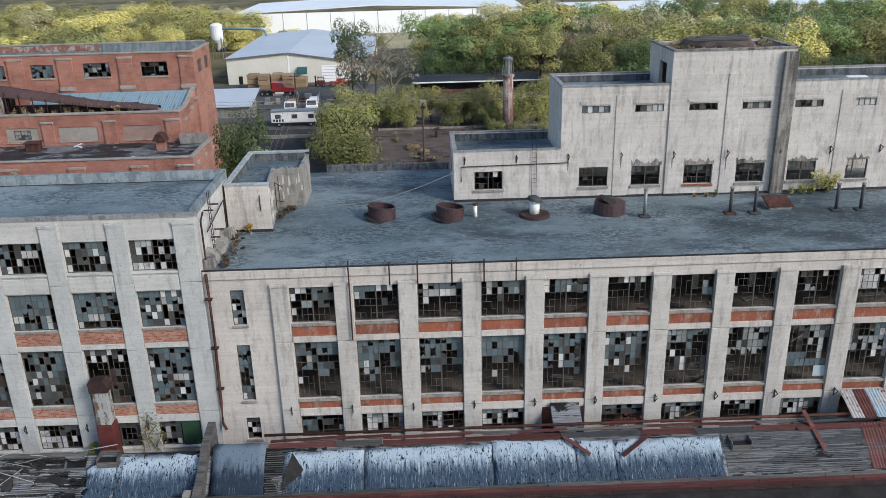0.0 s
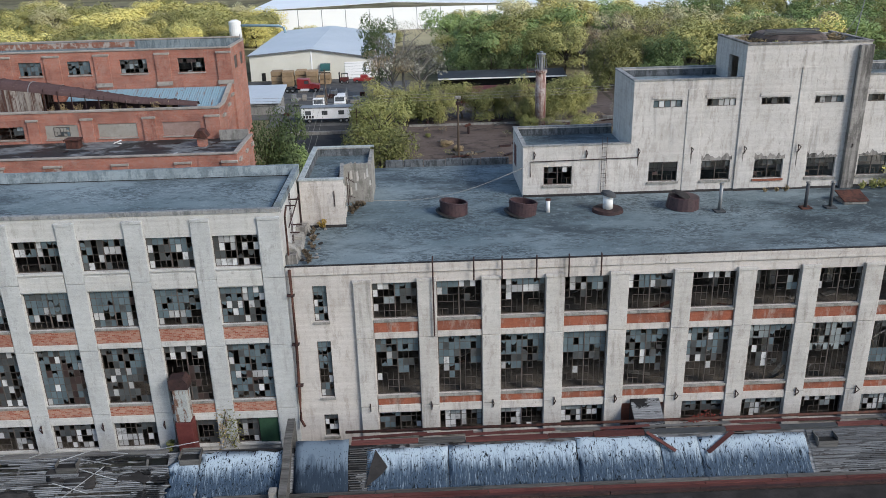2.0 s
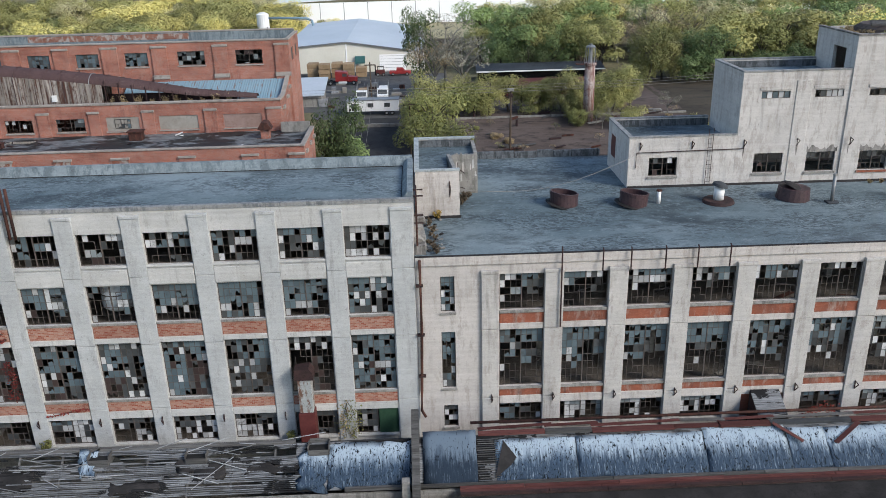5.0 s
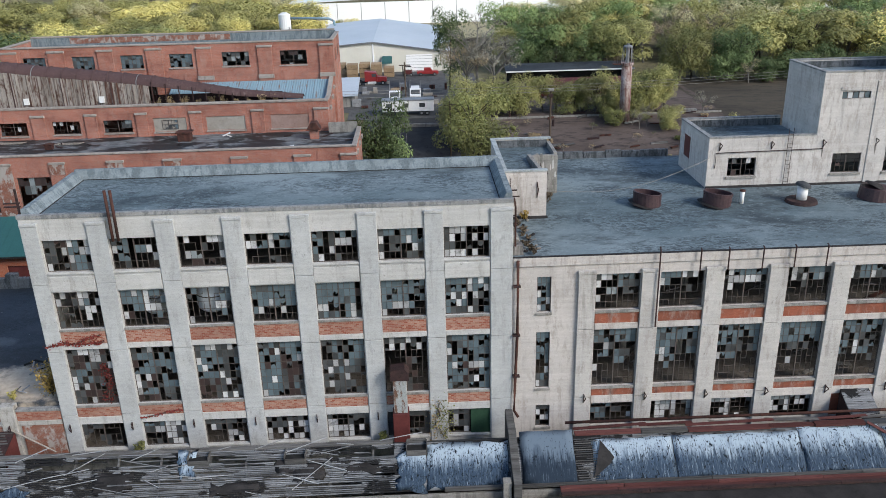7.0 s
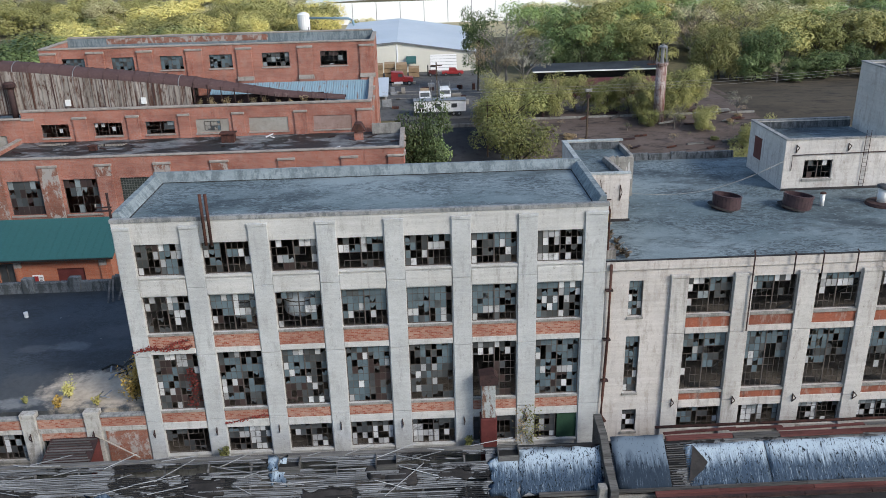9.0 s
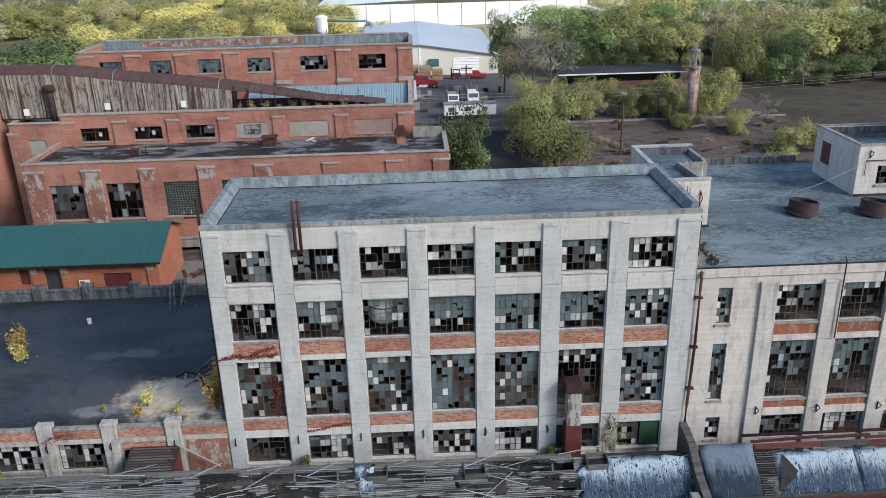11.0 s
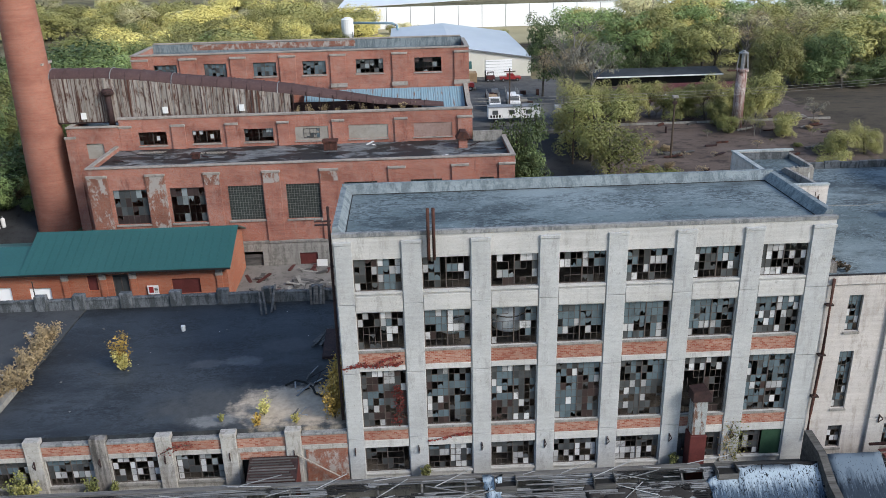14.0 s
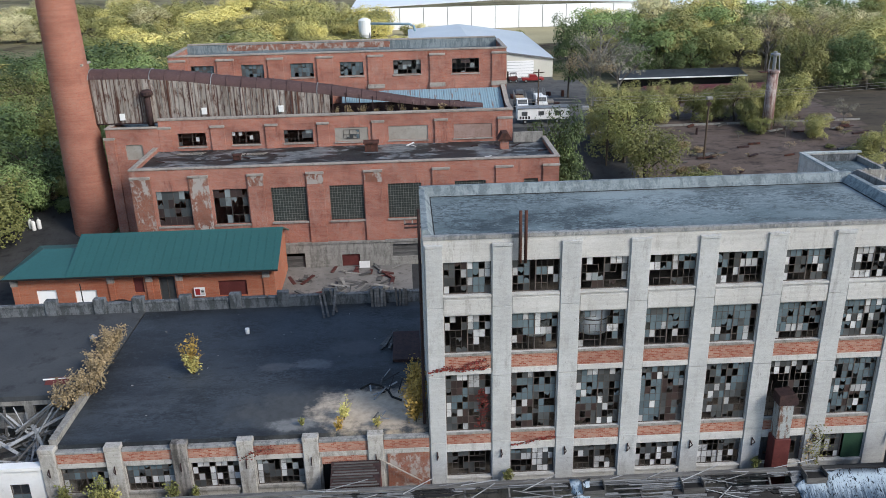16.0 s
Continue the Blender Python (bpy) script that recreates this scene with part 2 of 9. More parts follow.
def roof_mat(name, base, pale, dark, rough=0.75, sand=None):
    """Old roof felt: pale dried patches, dark wet flecks drawn out along the building, grit. sand: (x, y, rx, ry) of a washed-in drift."""
    m, nt, b = material(name, rough, 0, 0.4)
    c = mix(nt, ramp(nt, noise_tex(nt, 0.09, 6, (0.6, 1, 1)), 0.40, 0.62), base, pale)
    c = mix(nt, ramp(nt, noise_tex(nt, 0.16, 9, (0.45, 1, 1), 0.72), 0.50, 0.60), c, mix(nt, 0.72, c, dark))
    c = mix(nt, ramp(nt, noise_tex(nt, 0.8, 12, (0.42, 1, 1), 0.8, 0.6), 0.55, 0.60), c, mix(nt, 0.55, c, dark))
    c = mix(nt, ramp(nt, noise_tex(nt, 1.7, 10, (0.8, 1, 1), 0.8), 0.55, 0.61), c, mix(nt, 0.7, c, pale))
    patch = ramp(nt, noise_tex(nt, 0.25, 5, (0.7, 1, 1)), 0.42, 0.58)
    flecks = mix(nt, 1.0, ramp(nt, noise_tex(nt, 4.2, 6, (0.45, 1, 1), 0.66, 1.2), 0.47, 0.54), patch, "MULTIPLY")
    c = mix(nt, flecks, c, mix(nt, 0.75, c, dark))
    c = mix(nt, ramp(nt, noise_tex(nt, 5.5, 6, (0.5, 1, 1), 0.8), 0.60, 0.65), c, mix(nt, 0.6, c, dark))
    g = noise_tex(nt, 9, 8, (0.6, 1, 1), 0.85)
    c = mix(nt, 0.5, c, ramp(nt, g, 0.3, 0.7, (0.25, 0.25, 0.25), (0.75, 0.75, 0.75)), "SOFT_LIGHT")
    for sx, sy, rx, ry, col, amount in sand or ():
        mp = nt.nodes.new("ShaderNodeMapping")
        mp.vector_type = "POINT"
        mp.inputs["Location"].default_value, mp.inputs["Scale"].default_value = (-sx / rx, -sy / ry, 0), (1 / rx, 1 / ry, 0)
        nt.links.new(nt.nodes.new("ShaderNodeNewGeometry").outputs["Position"], mp.inputs["Vector"])
        ln = nt.nodes.new("ShaderNodeVectorMath")
        ln.operation = "LENGTH"
        nt.links.new(mp.outputs["Vector"], ln.inputs[0])
        d = math_node(nt, "MULTIPLY", math_node(nt, "ADD", ln.outputs["Value"], math_node(nt, "MULTIPLY", noise_tex(nt, 0.5, 9, rough=0.7), 1.5)), 0.4)
        c = mix(nt, ramp(nt, d, 0.55, 0.70, (amount,) * 3, (0.000, 0.000, 0.000)), c, mix(nt, ramp(nt, noise_tex(nt, 2.0, 8), 0.4, 0.7), col, [v * 0.7 for v in col]))
    nt.links.new(c, b.inputs["Base Color"])
    bump(nt, b, g, 0.03, 0.5)
    return m


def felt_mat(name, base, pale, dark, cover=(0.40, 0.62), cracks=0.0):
    """Silvered felt: the coating has run in streaks down the slope and is flecked with black cracks. It darkens towards
    the eaves, where the thinner coating and the weaker sky reflection are painted as one gradient.
    """
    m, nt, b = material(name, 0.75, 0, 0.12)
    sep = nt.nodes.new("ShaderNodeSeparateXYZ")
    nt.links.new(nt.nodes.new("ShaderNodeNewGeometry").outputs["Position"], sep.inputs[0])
    # height gradient: coating wear plus the fading sky reflection, put into the colour
    worn_or_dulled = math_node(nt, "MULTIPLY", math_node(nt, "SUBTRACT", 1.15, sep.outputs[2]), 0.29)
    streaks = math_node(nt, "ADD", noise_tex(nt, 1.0, 8, (8.0, 0.7, 0.7), 0.72), worn_or_dulled)
    patches = math_node(nt, "ADD", noise_tex(nt, 0.55, 7, (1.6, 0.8, 0.8), 0.7), worn_or_dulled)
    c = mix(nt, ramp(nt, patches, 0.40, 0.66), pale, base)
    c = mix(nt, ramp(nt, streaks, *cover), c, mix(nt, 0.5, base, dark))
    c = mix(nt, ramp(nt, noise_tex(nt, 1.0, 7, (17.0, 1.1, 1.1), 0.75), 0.56, 0.66), c, mix(nt, 0.75, c, pale))
    c = mix(nt, ramp(nt, noise_tex(nt, 1.0, 3, (6.0, 2.4, 2.4), 0.55, 1.2), 0.615 - cracks, 0.63 - cracks), c, dark)
    c = mix(nt, ramp(nt, noise_tex(nt, 1.0, 4, (11.0, 4.5, 4.5), 0.6, 0.8), 0.60 - cracks, 0.62 - cracks), c, dark)
    c = mix(nt, ramp(nt, noise_tex(nt, 0.7, 11, (1.3, 1, 1), 0.8, 0.5), 0.645, 0.665), c, dark)
    g = noise_tex(nt, 7, 9, (1.6, 0.8, 0.8), 0.8)
    nt.links.new(c, b.inputs["Base Color"])
    bump(nt, b, g, 0.05, 0.7)
    return m


def tarred_mat(name, tar, shade):
    """Rotten roof laths: silver-grey wood along the grain with black rags of tar left on them."""
    m, nt, b = material(name, 0.85, 0, 0.25)
    c = mix(nt, ramp(nt, noise_tex(nt, 1.0, 6, (0.5, 14, 14), 0.7), 0.32, 0.62), (0.040, 0.041, 0.045), shade)
    v = math_node(nt, "MULTIPLY_ADD", math_node(nt, "FRACT", math_node(nt, "ADD", per_object(nt), per_island(nt))), 0.9)
    v.node.inputs[2].default_value = 0.5
    c = mix(nt, 1.0, c, v, "MULTIPLY")
    c = mix(nt, ramp(nt, noise_tex(nt, 1.0, 8, (0.7, 5, 5), 0.75), 0.54, 0.60), c, (0.035, 0.032, 0.032))
    c = mix(nt, ramp(nt, noise_tex(nt, 0.34, 9, (0.55, 1.2, 1.2), 0.62), tar, tar + 0.01), c, (0.009, 0.009, 0.010))
    nt.links.new(c, b.inputs["Base Color"])
    bump(nt, b, noise_tex(nt, 4, 6, (0.4, 3, 3), 0.8), 0.05, 0.7)
    return m


def damp_mat():
    """A ponding roof: black wet patches with sharp edges between dried grey silt."""
    m, nt, b = material("damp_roof", 0.55, 0, 0.4)
    c = mix(nt, ramp(nt, noise_tex(nt, 1.1, 9, (0.5, 1, 1), 0.75), 0.38, 0.62), (0.074, 0.083, 0.090), (0.198, 0.214, 0.221))
    c = mix(nt, ramp(nt, noise_tex(nt, 0.33, 10, (0.5, 1, 1), 0.72, 0.7), 0.47, 0.505), c, (0.014, 0.015, 0.016))
    c = mix(nt, ramp(nt, noise_tex(nt, 1.6, 9, (0.5, 1, 1), 0.75), 0.56, 0.60), c, (0.019, 0.019, 0.020))
    nt.links.new(c, b.inputs["Base Color"])
    bump(nt, b, noise_tex(nt, 6, 6), 0.04, 0.6)
    return m


CONCRETE = concrete_mat("painted_concrete", (0.448, 0.442, 0.426), (0.358, 0.352, 0.333), (0.141, 0.128, 0.115))
CONCRETE_A = concrete_mat("blue_grey_pilaster_concrete", (0.406, 0.413, 0.410), (0.339, 0.342, 0.336), (0.128, 0.122, 0.112), (0.53, 0.60), 0.3)
HOUSE = concrete_mat("streaked_penthouse_concrete", (0.485, 0.460, 0.435), (0.385, 0.355, 0.330), (0.070, 0.064, 0.059), (0.50, 0.58), 0.45, 0.02)
SOOTED = concrete_mat("sooted_concrete", (0.256, 0.240, 0.224), (0.141, 0.131, 0.122), (0.022, 0.021, 0.020), (0.48, 0.56), 0.4, 0.10)
CONCRETE_B = concrete_mat("old_concrete", (0.468, 0.436, 0.410), (0.370, 0.336, 0.308), (0.085, 0.072, 0.062), (0.52, 0.60), 0.5, 0.03)
CONCRETE_P = concrete_mat("grey_pilaster_concrete", (0.448, 0.428, 0.404), (0.350, 0.325, 0.302), (0.085, 0.074, 0.066), (0.52, 0.60), 0.4, 0.03)
BARE = concrete_mat("bare_concrete", (0.256, 0.246, 0.227), (0.160, 0.154, 0.141), (0.048, 0.045, 0.042), (0.48, 0.58))
COPING = concrete_mat("coping_stone", (0.256, 0.259, 0.256), (0.141, 0.147, 0.150), (0.058, 0.061, 0.064), (0.48, 0.58))
CAPSTONE = concrete_mat("cap_stone", (0.301, 0.272, 0.243), (0.211, 0.182, 0.160), (0.077, 0.064, 0.054), (0.50, 0.60))
COPING_PALE = concrete_mat("pale_coping", (0.33, 0.36, 0.365), (0.22, 0.245, 0.25), (0.08, 0.085, 0.085), (0.50, 0.58), 0.3)
KERB = concrete_mat("felted_kerb", (0.20, 0.235, 0.25), (0.115, 0.14, 0.155), (0.045, 0.052, 0.058), (0.47, 0.56), 0.3)
ROOF = roof_mat("grey_roof_felt", (0.100, 0.136, 0.150), (0.200, 0.246, 0.262), (0.014, 0.022, 0.028))
BLACKROOF = roof_mat("black_roof_felt", (0.020, 0.026, 0.034), (0.044, 0.053, 0.062), (0.008, 0.010, 0.013), 0.62, [(-57.0, 53.2, 7.5, 3.8, (0.061, 0.063, 0.063), 0.8), (-59.0, 51.6, 2.2, 1.0, (0.218, 0.221, 0.218), 0.7), (-53.1, 53.2, 5.2, 3.5, (0.46, 0.385, 0.30), 1.0), (-55.0, 63.0, 2.4, 1.5, (0.064, 0.068, 0.074), 0.5), (-58.5, 60.5, 1.8, 1.0, (0.128, 0.134, 0.141), 0.7), (-61.5, 60.2, 1.5, 0.8, (0.090, 0.096, 0.102), 0.6)])
GREYROOF = stained("worn_grey_roof", (0.038, 0.042, 0.047), (0.022, 0.024, 0.027), (0.060, 0.064, 0.068), 0.12, 8, (0.5, 0.68), rough=0.85, bumpiness=0.03)
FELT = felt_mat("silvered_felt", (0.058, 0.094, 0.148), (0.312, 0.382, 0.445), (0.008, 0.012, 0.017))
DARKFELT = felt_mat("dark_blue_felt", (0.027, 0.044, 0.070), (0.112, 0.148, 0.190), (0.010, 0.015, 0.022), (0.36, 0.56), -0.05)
TAR = stained("torn_tar_felt", (0.014, 0.013, 0.013), (0.006, 0.006, 0.006), (0.032, 0.029, 0.029), 0.7, 6, (0.5, 0.7), rough=0.8, bumpiness=0.06)
DARKSTONE = concrete_mat("blackened_parapet", (0.122, 0.131, 0.141), (0.054, 0.060, 0.064), (0.019, 0.022, 0.026), (0.46, 0.54))
TARRED = tarred_mat("tarred_boards", 0.53, (0.195, 0.203, 0.212))
LATHS = tarred_mat("weathered_laths", 0.64, (0.115, 0.122, 0.130))
PLANK = stained("grey_boards", (0.062, 0.060, 0.059), (0.020, 0.019, 0.018), (0.135, 0.133, 0.129), 0.8, 5, (0.45, 0.68), stretch=(0.25, 4, 4), rough=0.9, bumpiness=0.03, vary=0.8)
PALEWOOD = stained("bleached_timber", (0.211, 0.221, 0.230), (0.070, 0.067, 0.064), (0.320, 0.326, 0.333), 0.8, 5, (0.5, 0.68), rough=0.9, vary=0.8)
LUMBER = stained("fresh_lumber", (0.269, 0.186, 0.109), (0.160, 0.102, 0.058), (0.320, 0.230, 0.141), 0.6, 5, (0.5, 0.7), vary=0.4)
RUST = stained("rusted_steel", (0.056, 0.023, 0.019), (0.018, 0.012, 0.011), (0.099, 0.041, 0.028), 0.9, 7, (0.47, 0.68), streak=(2, 2, 0.4), rough=0.8, bumpiness=0.02)
DARKRUST = stained("dark_rust", (0.029, 0.017, 0.018), (0.010, 0.008, 0.008), (0.054, 0.029, 0.026), 0.9, 7, (0.46, 0.66), rough=0.75, bumpiness=0.02)
WORNWHITE = concrete_mat("worn_white_sheet", (0.36, 0.34, 0.33), (0.16, 0.07, 0.055), (0.10, 0.035, 0.03), (0.54, 0.58), 0.2)
WORNBLUE = concrete_mat("worn_blue_sheet", (0.28, 0.38, 0.45), (0.34, 0.33, 0.32), (0.11, 0.045, 0.035), (0.50, 0.56), 0.2)
SLATE = stained("dark_painted_pipe", (0.040, 0.043, 0.048), (0.045, 0.024, 0.018), (0.060, 0.064, 0.070), 1.2, 6, (0.52, 0.72), rough=0.55)
MAROON = stained("purple_brown_rust", (0.040, 0.022, 0.026), (0.016, 0.010, 0.012), (0.066, 0.038, 0.040), 0.8, 6, (0.48, 0.66), rough=0.5, bumpiness=0.02, spec=0.4)
REDMETAL = stained("red_metal_strip", (0.067, 0.022, 0.020), (0.022, 0.013, 0.013), (0.109, 0.042, 0.038), 0.6, 6, (0.5, 0.7), stretch=(0.3, 2, 2), rough=0.7, bumpiness=0.02, vary=0.5)
FRAME = stained("window_steel", (0.060, 0.052, 0.048), (0.028, 0.022, 0.020), (0.105, 0.088, 0.078), 1.0, 8, (0.5, 0.7), rough=0.8, bumpiness=0.01)
INSIDE = stained("inner_plaster", (0.218, 0.205, 0.186), (0.090, 0.080, 0.070), (0.282, 0.269, 0.250), 0.5, 6, (0.5, 0.7), bumpiness=0.02)
INFLOOR = stained("inner_floor", (0.135, 0.115, 0.098), (0.045, 0.037, 0.030), (0.20, 0.175, 0.15), 1.4, 14, (0.48, 0.66), bumpiness=0.01)
BRICK = brick_mat("red_brick", (0.301, 0.092, 0.059), (0.397, 0.141, 0.090), (0.345, 0.252, 0.215), (0.110, 0.044, 0.034), wear=0.035)
BRICK_PALE = brick_mat("salmon_brick", (0.256, 0.067, 0.038), (0.397, 0.237, 0.179), (0.333, 0.250, 0.205), (0.154, 0.054, 0.038), 0.5, 0.27, 0.125, bands=0.0)
BRICK_STAIN = brick_mat("stained_spandrel_brick", (0.269, 0.080, 0.045), (0.320, 0.112, 0.067), (0.320, 0.262, 0.230), (0.054, 0.033, 0.029), 0.85, bands=0.1, wear=0.07, joint=(0.243, 0.090, 0.058))
BRICK_WASH = brick_mat("whitewashed_brick", (0.211, 0.064, 0.038), (0.269, 0.096, 0.058), (0.230, 0.173, 0.141), (0.109, 0.042, 0.029), 0.6, wash=0.50)
BRICK_CHIM = brick_mat("chimney_brick", (0.289, 0.097, 0.065), (0.344, 0.130, 0.088), (0.296, 0.184, 0.141), (0.179, 0.066, 0.048), 0.4, bands=0.3)
BRICK_NEW = brick_mat("orange_brick", (0.344, 0.097, 0.048), (0.406, 0.127, 0.065), (0.312, 0.195, 0.141), (0.257, 0.076, 0.042), 0.25)
GREENROOF = stained("green_metal_roof", (0.019, 0.080, 0.077), (0.014, 0.058, 0.056), (0.024, 0.093, 0.090), 0.1, 3, (0.6, 0.85), rough=0.45, bumpiness=0.004, spec=0.5)
BLUESHEET = stained("faded_blue_sheet", (0.174, 0.280, 0.338), (0.154, 0.077, 0.045), (0.198, 0.288, 0.339), 0.3, 5, (0.58, 0.68), rough=0.6, bumpiness=0.02, streak=(2.5, 0.25, 0.25))
DUCT = stained("weathered_duct_sheet", (0.230, 0.202, 0.176), (0.077, 0.037, 0.027), (0.333, 0.304, 0.275), 0.5, 6, (0.47, 0.60), stretch=(1, 1, 0.35), streak=(3.6, 3.6, 0.10), rough=0.75, bumpiness=0.02, vary=0.35)
FLAKY = concrete_mat("flaking_sheet_paint", (0.275, 0.291, 0.288), (0.128, 0.070, 0.051), (0.083, 0.026, 0.019), (0.52, 0.57), 0.2)
WALL_OLD = concrete_mat("grimy_concrete", (0.371, 0.358, 0.333), (0.243, 0.227, 0.205), (0.077, 0.067, 0.058), (0.50, 0.58), 0.5)
DUCTTOP = concrete_mat("rusty_duct_crown", (0.074, 0.045, 0.044), (0.128, 0.096, 0.090), (0.029, 0.018, 0.019), (0.58, 0.64), 0.2)
WHITEWALL = stained("white_sheet_wall", (0.88, 0.88, 0.87), (0.78, 0.78, 0.77), (0.90, 0.90, 0.89), 0.1, 3, (0.6, 0.9), rough=0.5, bumpiness=0.005)
CREAMWALL = stained("cream_sheet_wall", (0.60, 0.58, 0.50), (0.45, 0.43, 0.37), (0.68, 0.66, 0.58), 0.15, 3, (0.6, 0.9), rough=0.6, bumpiness=0.005)
PALEROOF = stained("pale_metal_roof", (0.66, 0.69, 0.72), (0.52, 0.56, 0.60), (0.74, 0.76, 0.78), 0.06, 2, (0.6, 0.9), rough=0.5, bumpiness=0.005, spec=0.4)
DUSTY = stained("dusty_concrete_yard", (0.141, 0.134, 0.125), (0.051, 0.048, 0.045), (0.205, 0.195, 0.182), 0.3, 7, (0.5, 0.66), rough=0.95, bumpiness=0.04)
ASPHALT = stained("asphalt", (0.027, 0.028, 0.030), (0.014, 0.014, 0.015), (0.048, 0.049, 0.050), 0.15, 9, (0.48, 0.66), rough=0.9)
YARD = stained("worn_yard_surface", (0.067, 0.068, 0.069), (0.032, 0.031, 0.029), (0.122, 0.118, 0.112), 0.15, 6, (0.48, 0.66), rough=0.92)
DIRT = stained("brown_dirt", (0.073, 0.055, 0.047), (0.031, 0.025, 0.023), (0.120, 0.095, 0.084), 0.2, 5, (0.46, 0.62), stretch=(0.4, 1, 1), rough=0.95, bumpiness=0.05)
FIELD = stained("dark_field_earth", (0.048, 0.040, 0.030), (0.022, 0.020, 0.016), (0.080, 0.066, 0.046), 0.15, 5, (0.46, 0.62), stretch=(0.4, 1, 1), rough=0.95, bumpiness=0.05)
MEADOW = stained("dry_meadow_grass", (0.30, 0.265, 0.155), (0.17, 0.15, 0.085), (0.37, 0.33, 0.20), 0.08, 3, (0.55, 0.8), rough=0.95)
BLUEROOF = stained("blue_grey_metal_roof", (0.38, 0.425, 0.465), (0.27, 0.31, 0.345), (0.45, 0.49, 0.53), 0.06, 2, (0.6, 0.9), rough=0.5, bumpiness=0.005, spec=0.4)
REDPAINT = stained("red_vehicle_paint", (0.243, 0.022, 0.022), (0.128, 0.019, 0.019), (0.288, 0.032, 0.032), 0.5, 4, (0.6, 0.9), rough=0.35, spec=0.5)
WHITEPAINT = stained("white_paint", (0.66, 0.66, 0.65), (0.35, 0.33, 0.30), (0.74, 0.74, 0.73), 0.6, 4, (0.58, 0.85), rough=0.5)
GREENPAINT = stained("green_paint", (0.018, 0.048, 0.027), (0.013, 0.032, 0.019), (0.026, 0.061, 0.035), 0.8, 5, (0.5, 0.8), rough=0.6)
REDBROWN = stained("red_brown_paint", (0.083, 0.022, 0.020), (0.038, 0.013, 0.013), (0.115, 0.032, 0.029), 0.8, 5, (0.5, 0.8), rough=0.6)
BLACK = stained("black_rubber", (0.012, 0.012, 0.012), (0.006, 0.006, 0.006), (0.019, 0.019, 0.019), 1.0, 5, (0.5, 0.8), rough=0.8)
STEEL = stained("galvanised_steel", (0.211, 0.218, 0.224), (0.115, 0.109, 0.102), (0.269, 0.275, 0.282), 1.0, 5, (0.55, 0.8), rough=0.5, metal=0.5)
WOODPOLE = stained("old_pole_wood", (0.070, 0.051, 0.038), (0.032, 0.026, 0.019), (0.102, 0.077, 0.058), 0.8, 6, (0.5, 0.8), stretch=(3, 3, 0.3))


def pane_mat(name, colour, rough, spec, vary, dirt=(0.032, 0.029, 0.026)):
    m, nt, b = material(name, rough, 0, spec)
    v = math_node(nt, "FRACT", math_node(nt, "ADD", per_island(nt), per_object(nt)))
    v = math_node(nt, "MULTIPLY_ADD", v, vary)
    v.node.inputs[2].default_value = 1 - vary / 2
    c = mix(nt, 1.0, mix(nt, ramp(nt, noise_tex(nt, 2.5, 6), 0.55, 0.8), colour, dirt), v, "MULTIPLY")
    nt.links.new(c, b.inputs["Base Color"])
    return m


VESSEL = stained("pale_vessel_enamel", (0.40, 0.43, 0.45), (0.22, 0.22, 0.21), (0.48, 0.50, 0.52), 0.5, 4, (0.56, 0.8), rough=0.4)
PANE_WHITE = pane_mat("milky_pane", (0.40, 0.405, 0.405), 0.5, 0.4, 0.7)
PANE_BLUE = pane_mat("blue_grey_pane", (0.092, 0.125, 0.142), 0.25, 0.5, 0.35, (0.060, 0.072, 0.078))
PANE_GREY = pane_mat("dirty_pane", (0.054, 0.059, 0.061), 0.35, 0.5, 0.6, (0.032, 0.031, 0.029))
PANE_BROWN = pane_mat("rust_stained_pane", (0.036, 0.022, 0.020), 0.5, 0.4, 0.6)
PANE_PALE = pane_mat("pale_grey_pane", (0.185, 0.21, 0.215), 0.4, 0.5, 0.5, (0.10, 0.10, 0.095))
BLUEBOARD = stained("pale_blue_board", (0.320, 0.397, 0.435), (0.224, 0.288, 0.320), (0.384, 0.448, 0.480), 0.8, 5, (0.55, 0.8))
BOARD = stained("window_board", (0.256, 0.230, 0.198), (0.128, 0.109, 0.090), (0.307, 0.288, 0.256), 0.7, 5, (0.5, 0.8))
PINKBOARD = stained("faded_pink_board", (0.230, 0.154, 0.128), (0.128, 0.070, 0.054), (0.294, 0.211, 0.186), 0.7, 5, (0.5, 0.8))


def leaf_mat(name, c0, c1, c2):
    """Leaves: colour drifts from branch to branch and only a little from leaf to leaf."""
    m, nt, b = material(name, 0.6, 0, 0.25)
    r = nt.nodes.new("ShaderNodeValToRGB")
    e = r.color_ramp.elements
    e[0].position, e[1].position = 0.0, 1.0
    e[0].color, e[1].color = (*c0, 1), (*c2, 1)
    k = e.new(0.5)
    k.color = (*c1, 1)
    drift = ramp(nt, noise_tex(nt, 0.32, 3), 0.3, 0.7)
    nt.links.new(mix(nt, 0.38, drift, per_island(nt)), r.inputs["Fac"])
    v = math_node(nt, "MULTIPLY_ADD", per_object(nt), 0.7)
    v.node.inputs[2].default_value = 0.75
    c = mix(nt, 1.0, r.outputs["Color"], v, "MULTIPLY")
    nt.links.new(c, b.inputs["Base Color"])
    tr = nt.nodes.new("ShaderNodeBsdfTranslucent")
    nt.links.new(c, tr.inputs["Color"])
    sh = nt.nodes.new("ShaderNodeMixShader")
    sh.inputs[0].default_value = 0.14
    nt.links.new(b.outputs[0], sh.inputs[1])
    nt.links.new(tr.outputs[0], sh.inputs[2])
    nt.links.new(sh.outputs[0], nt.nodes["Material Output"].inputs["Surface"])
    return m


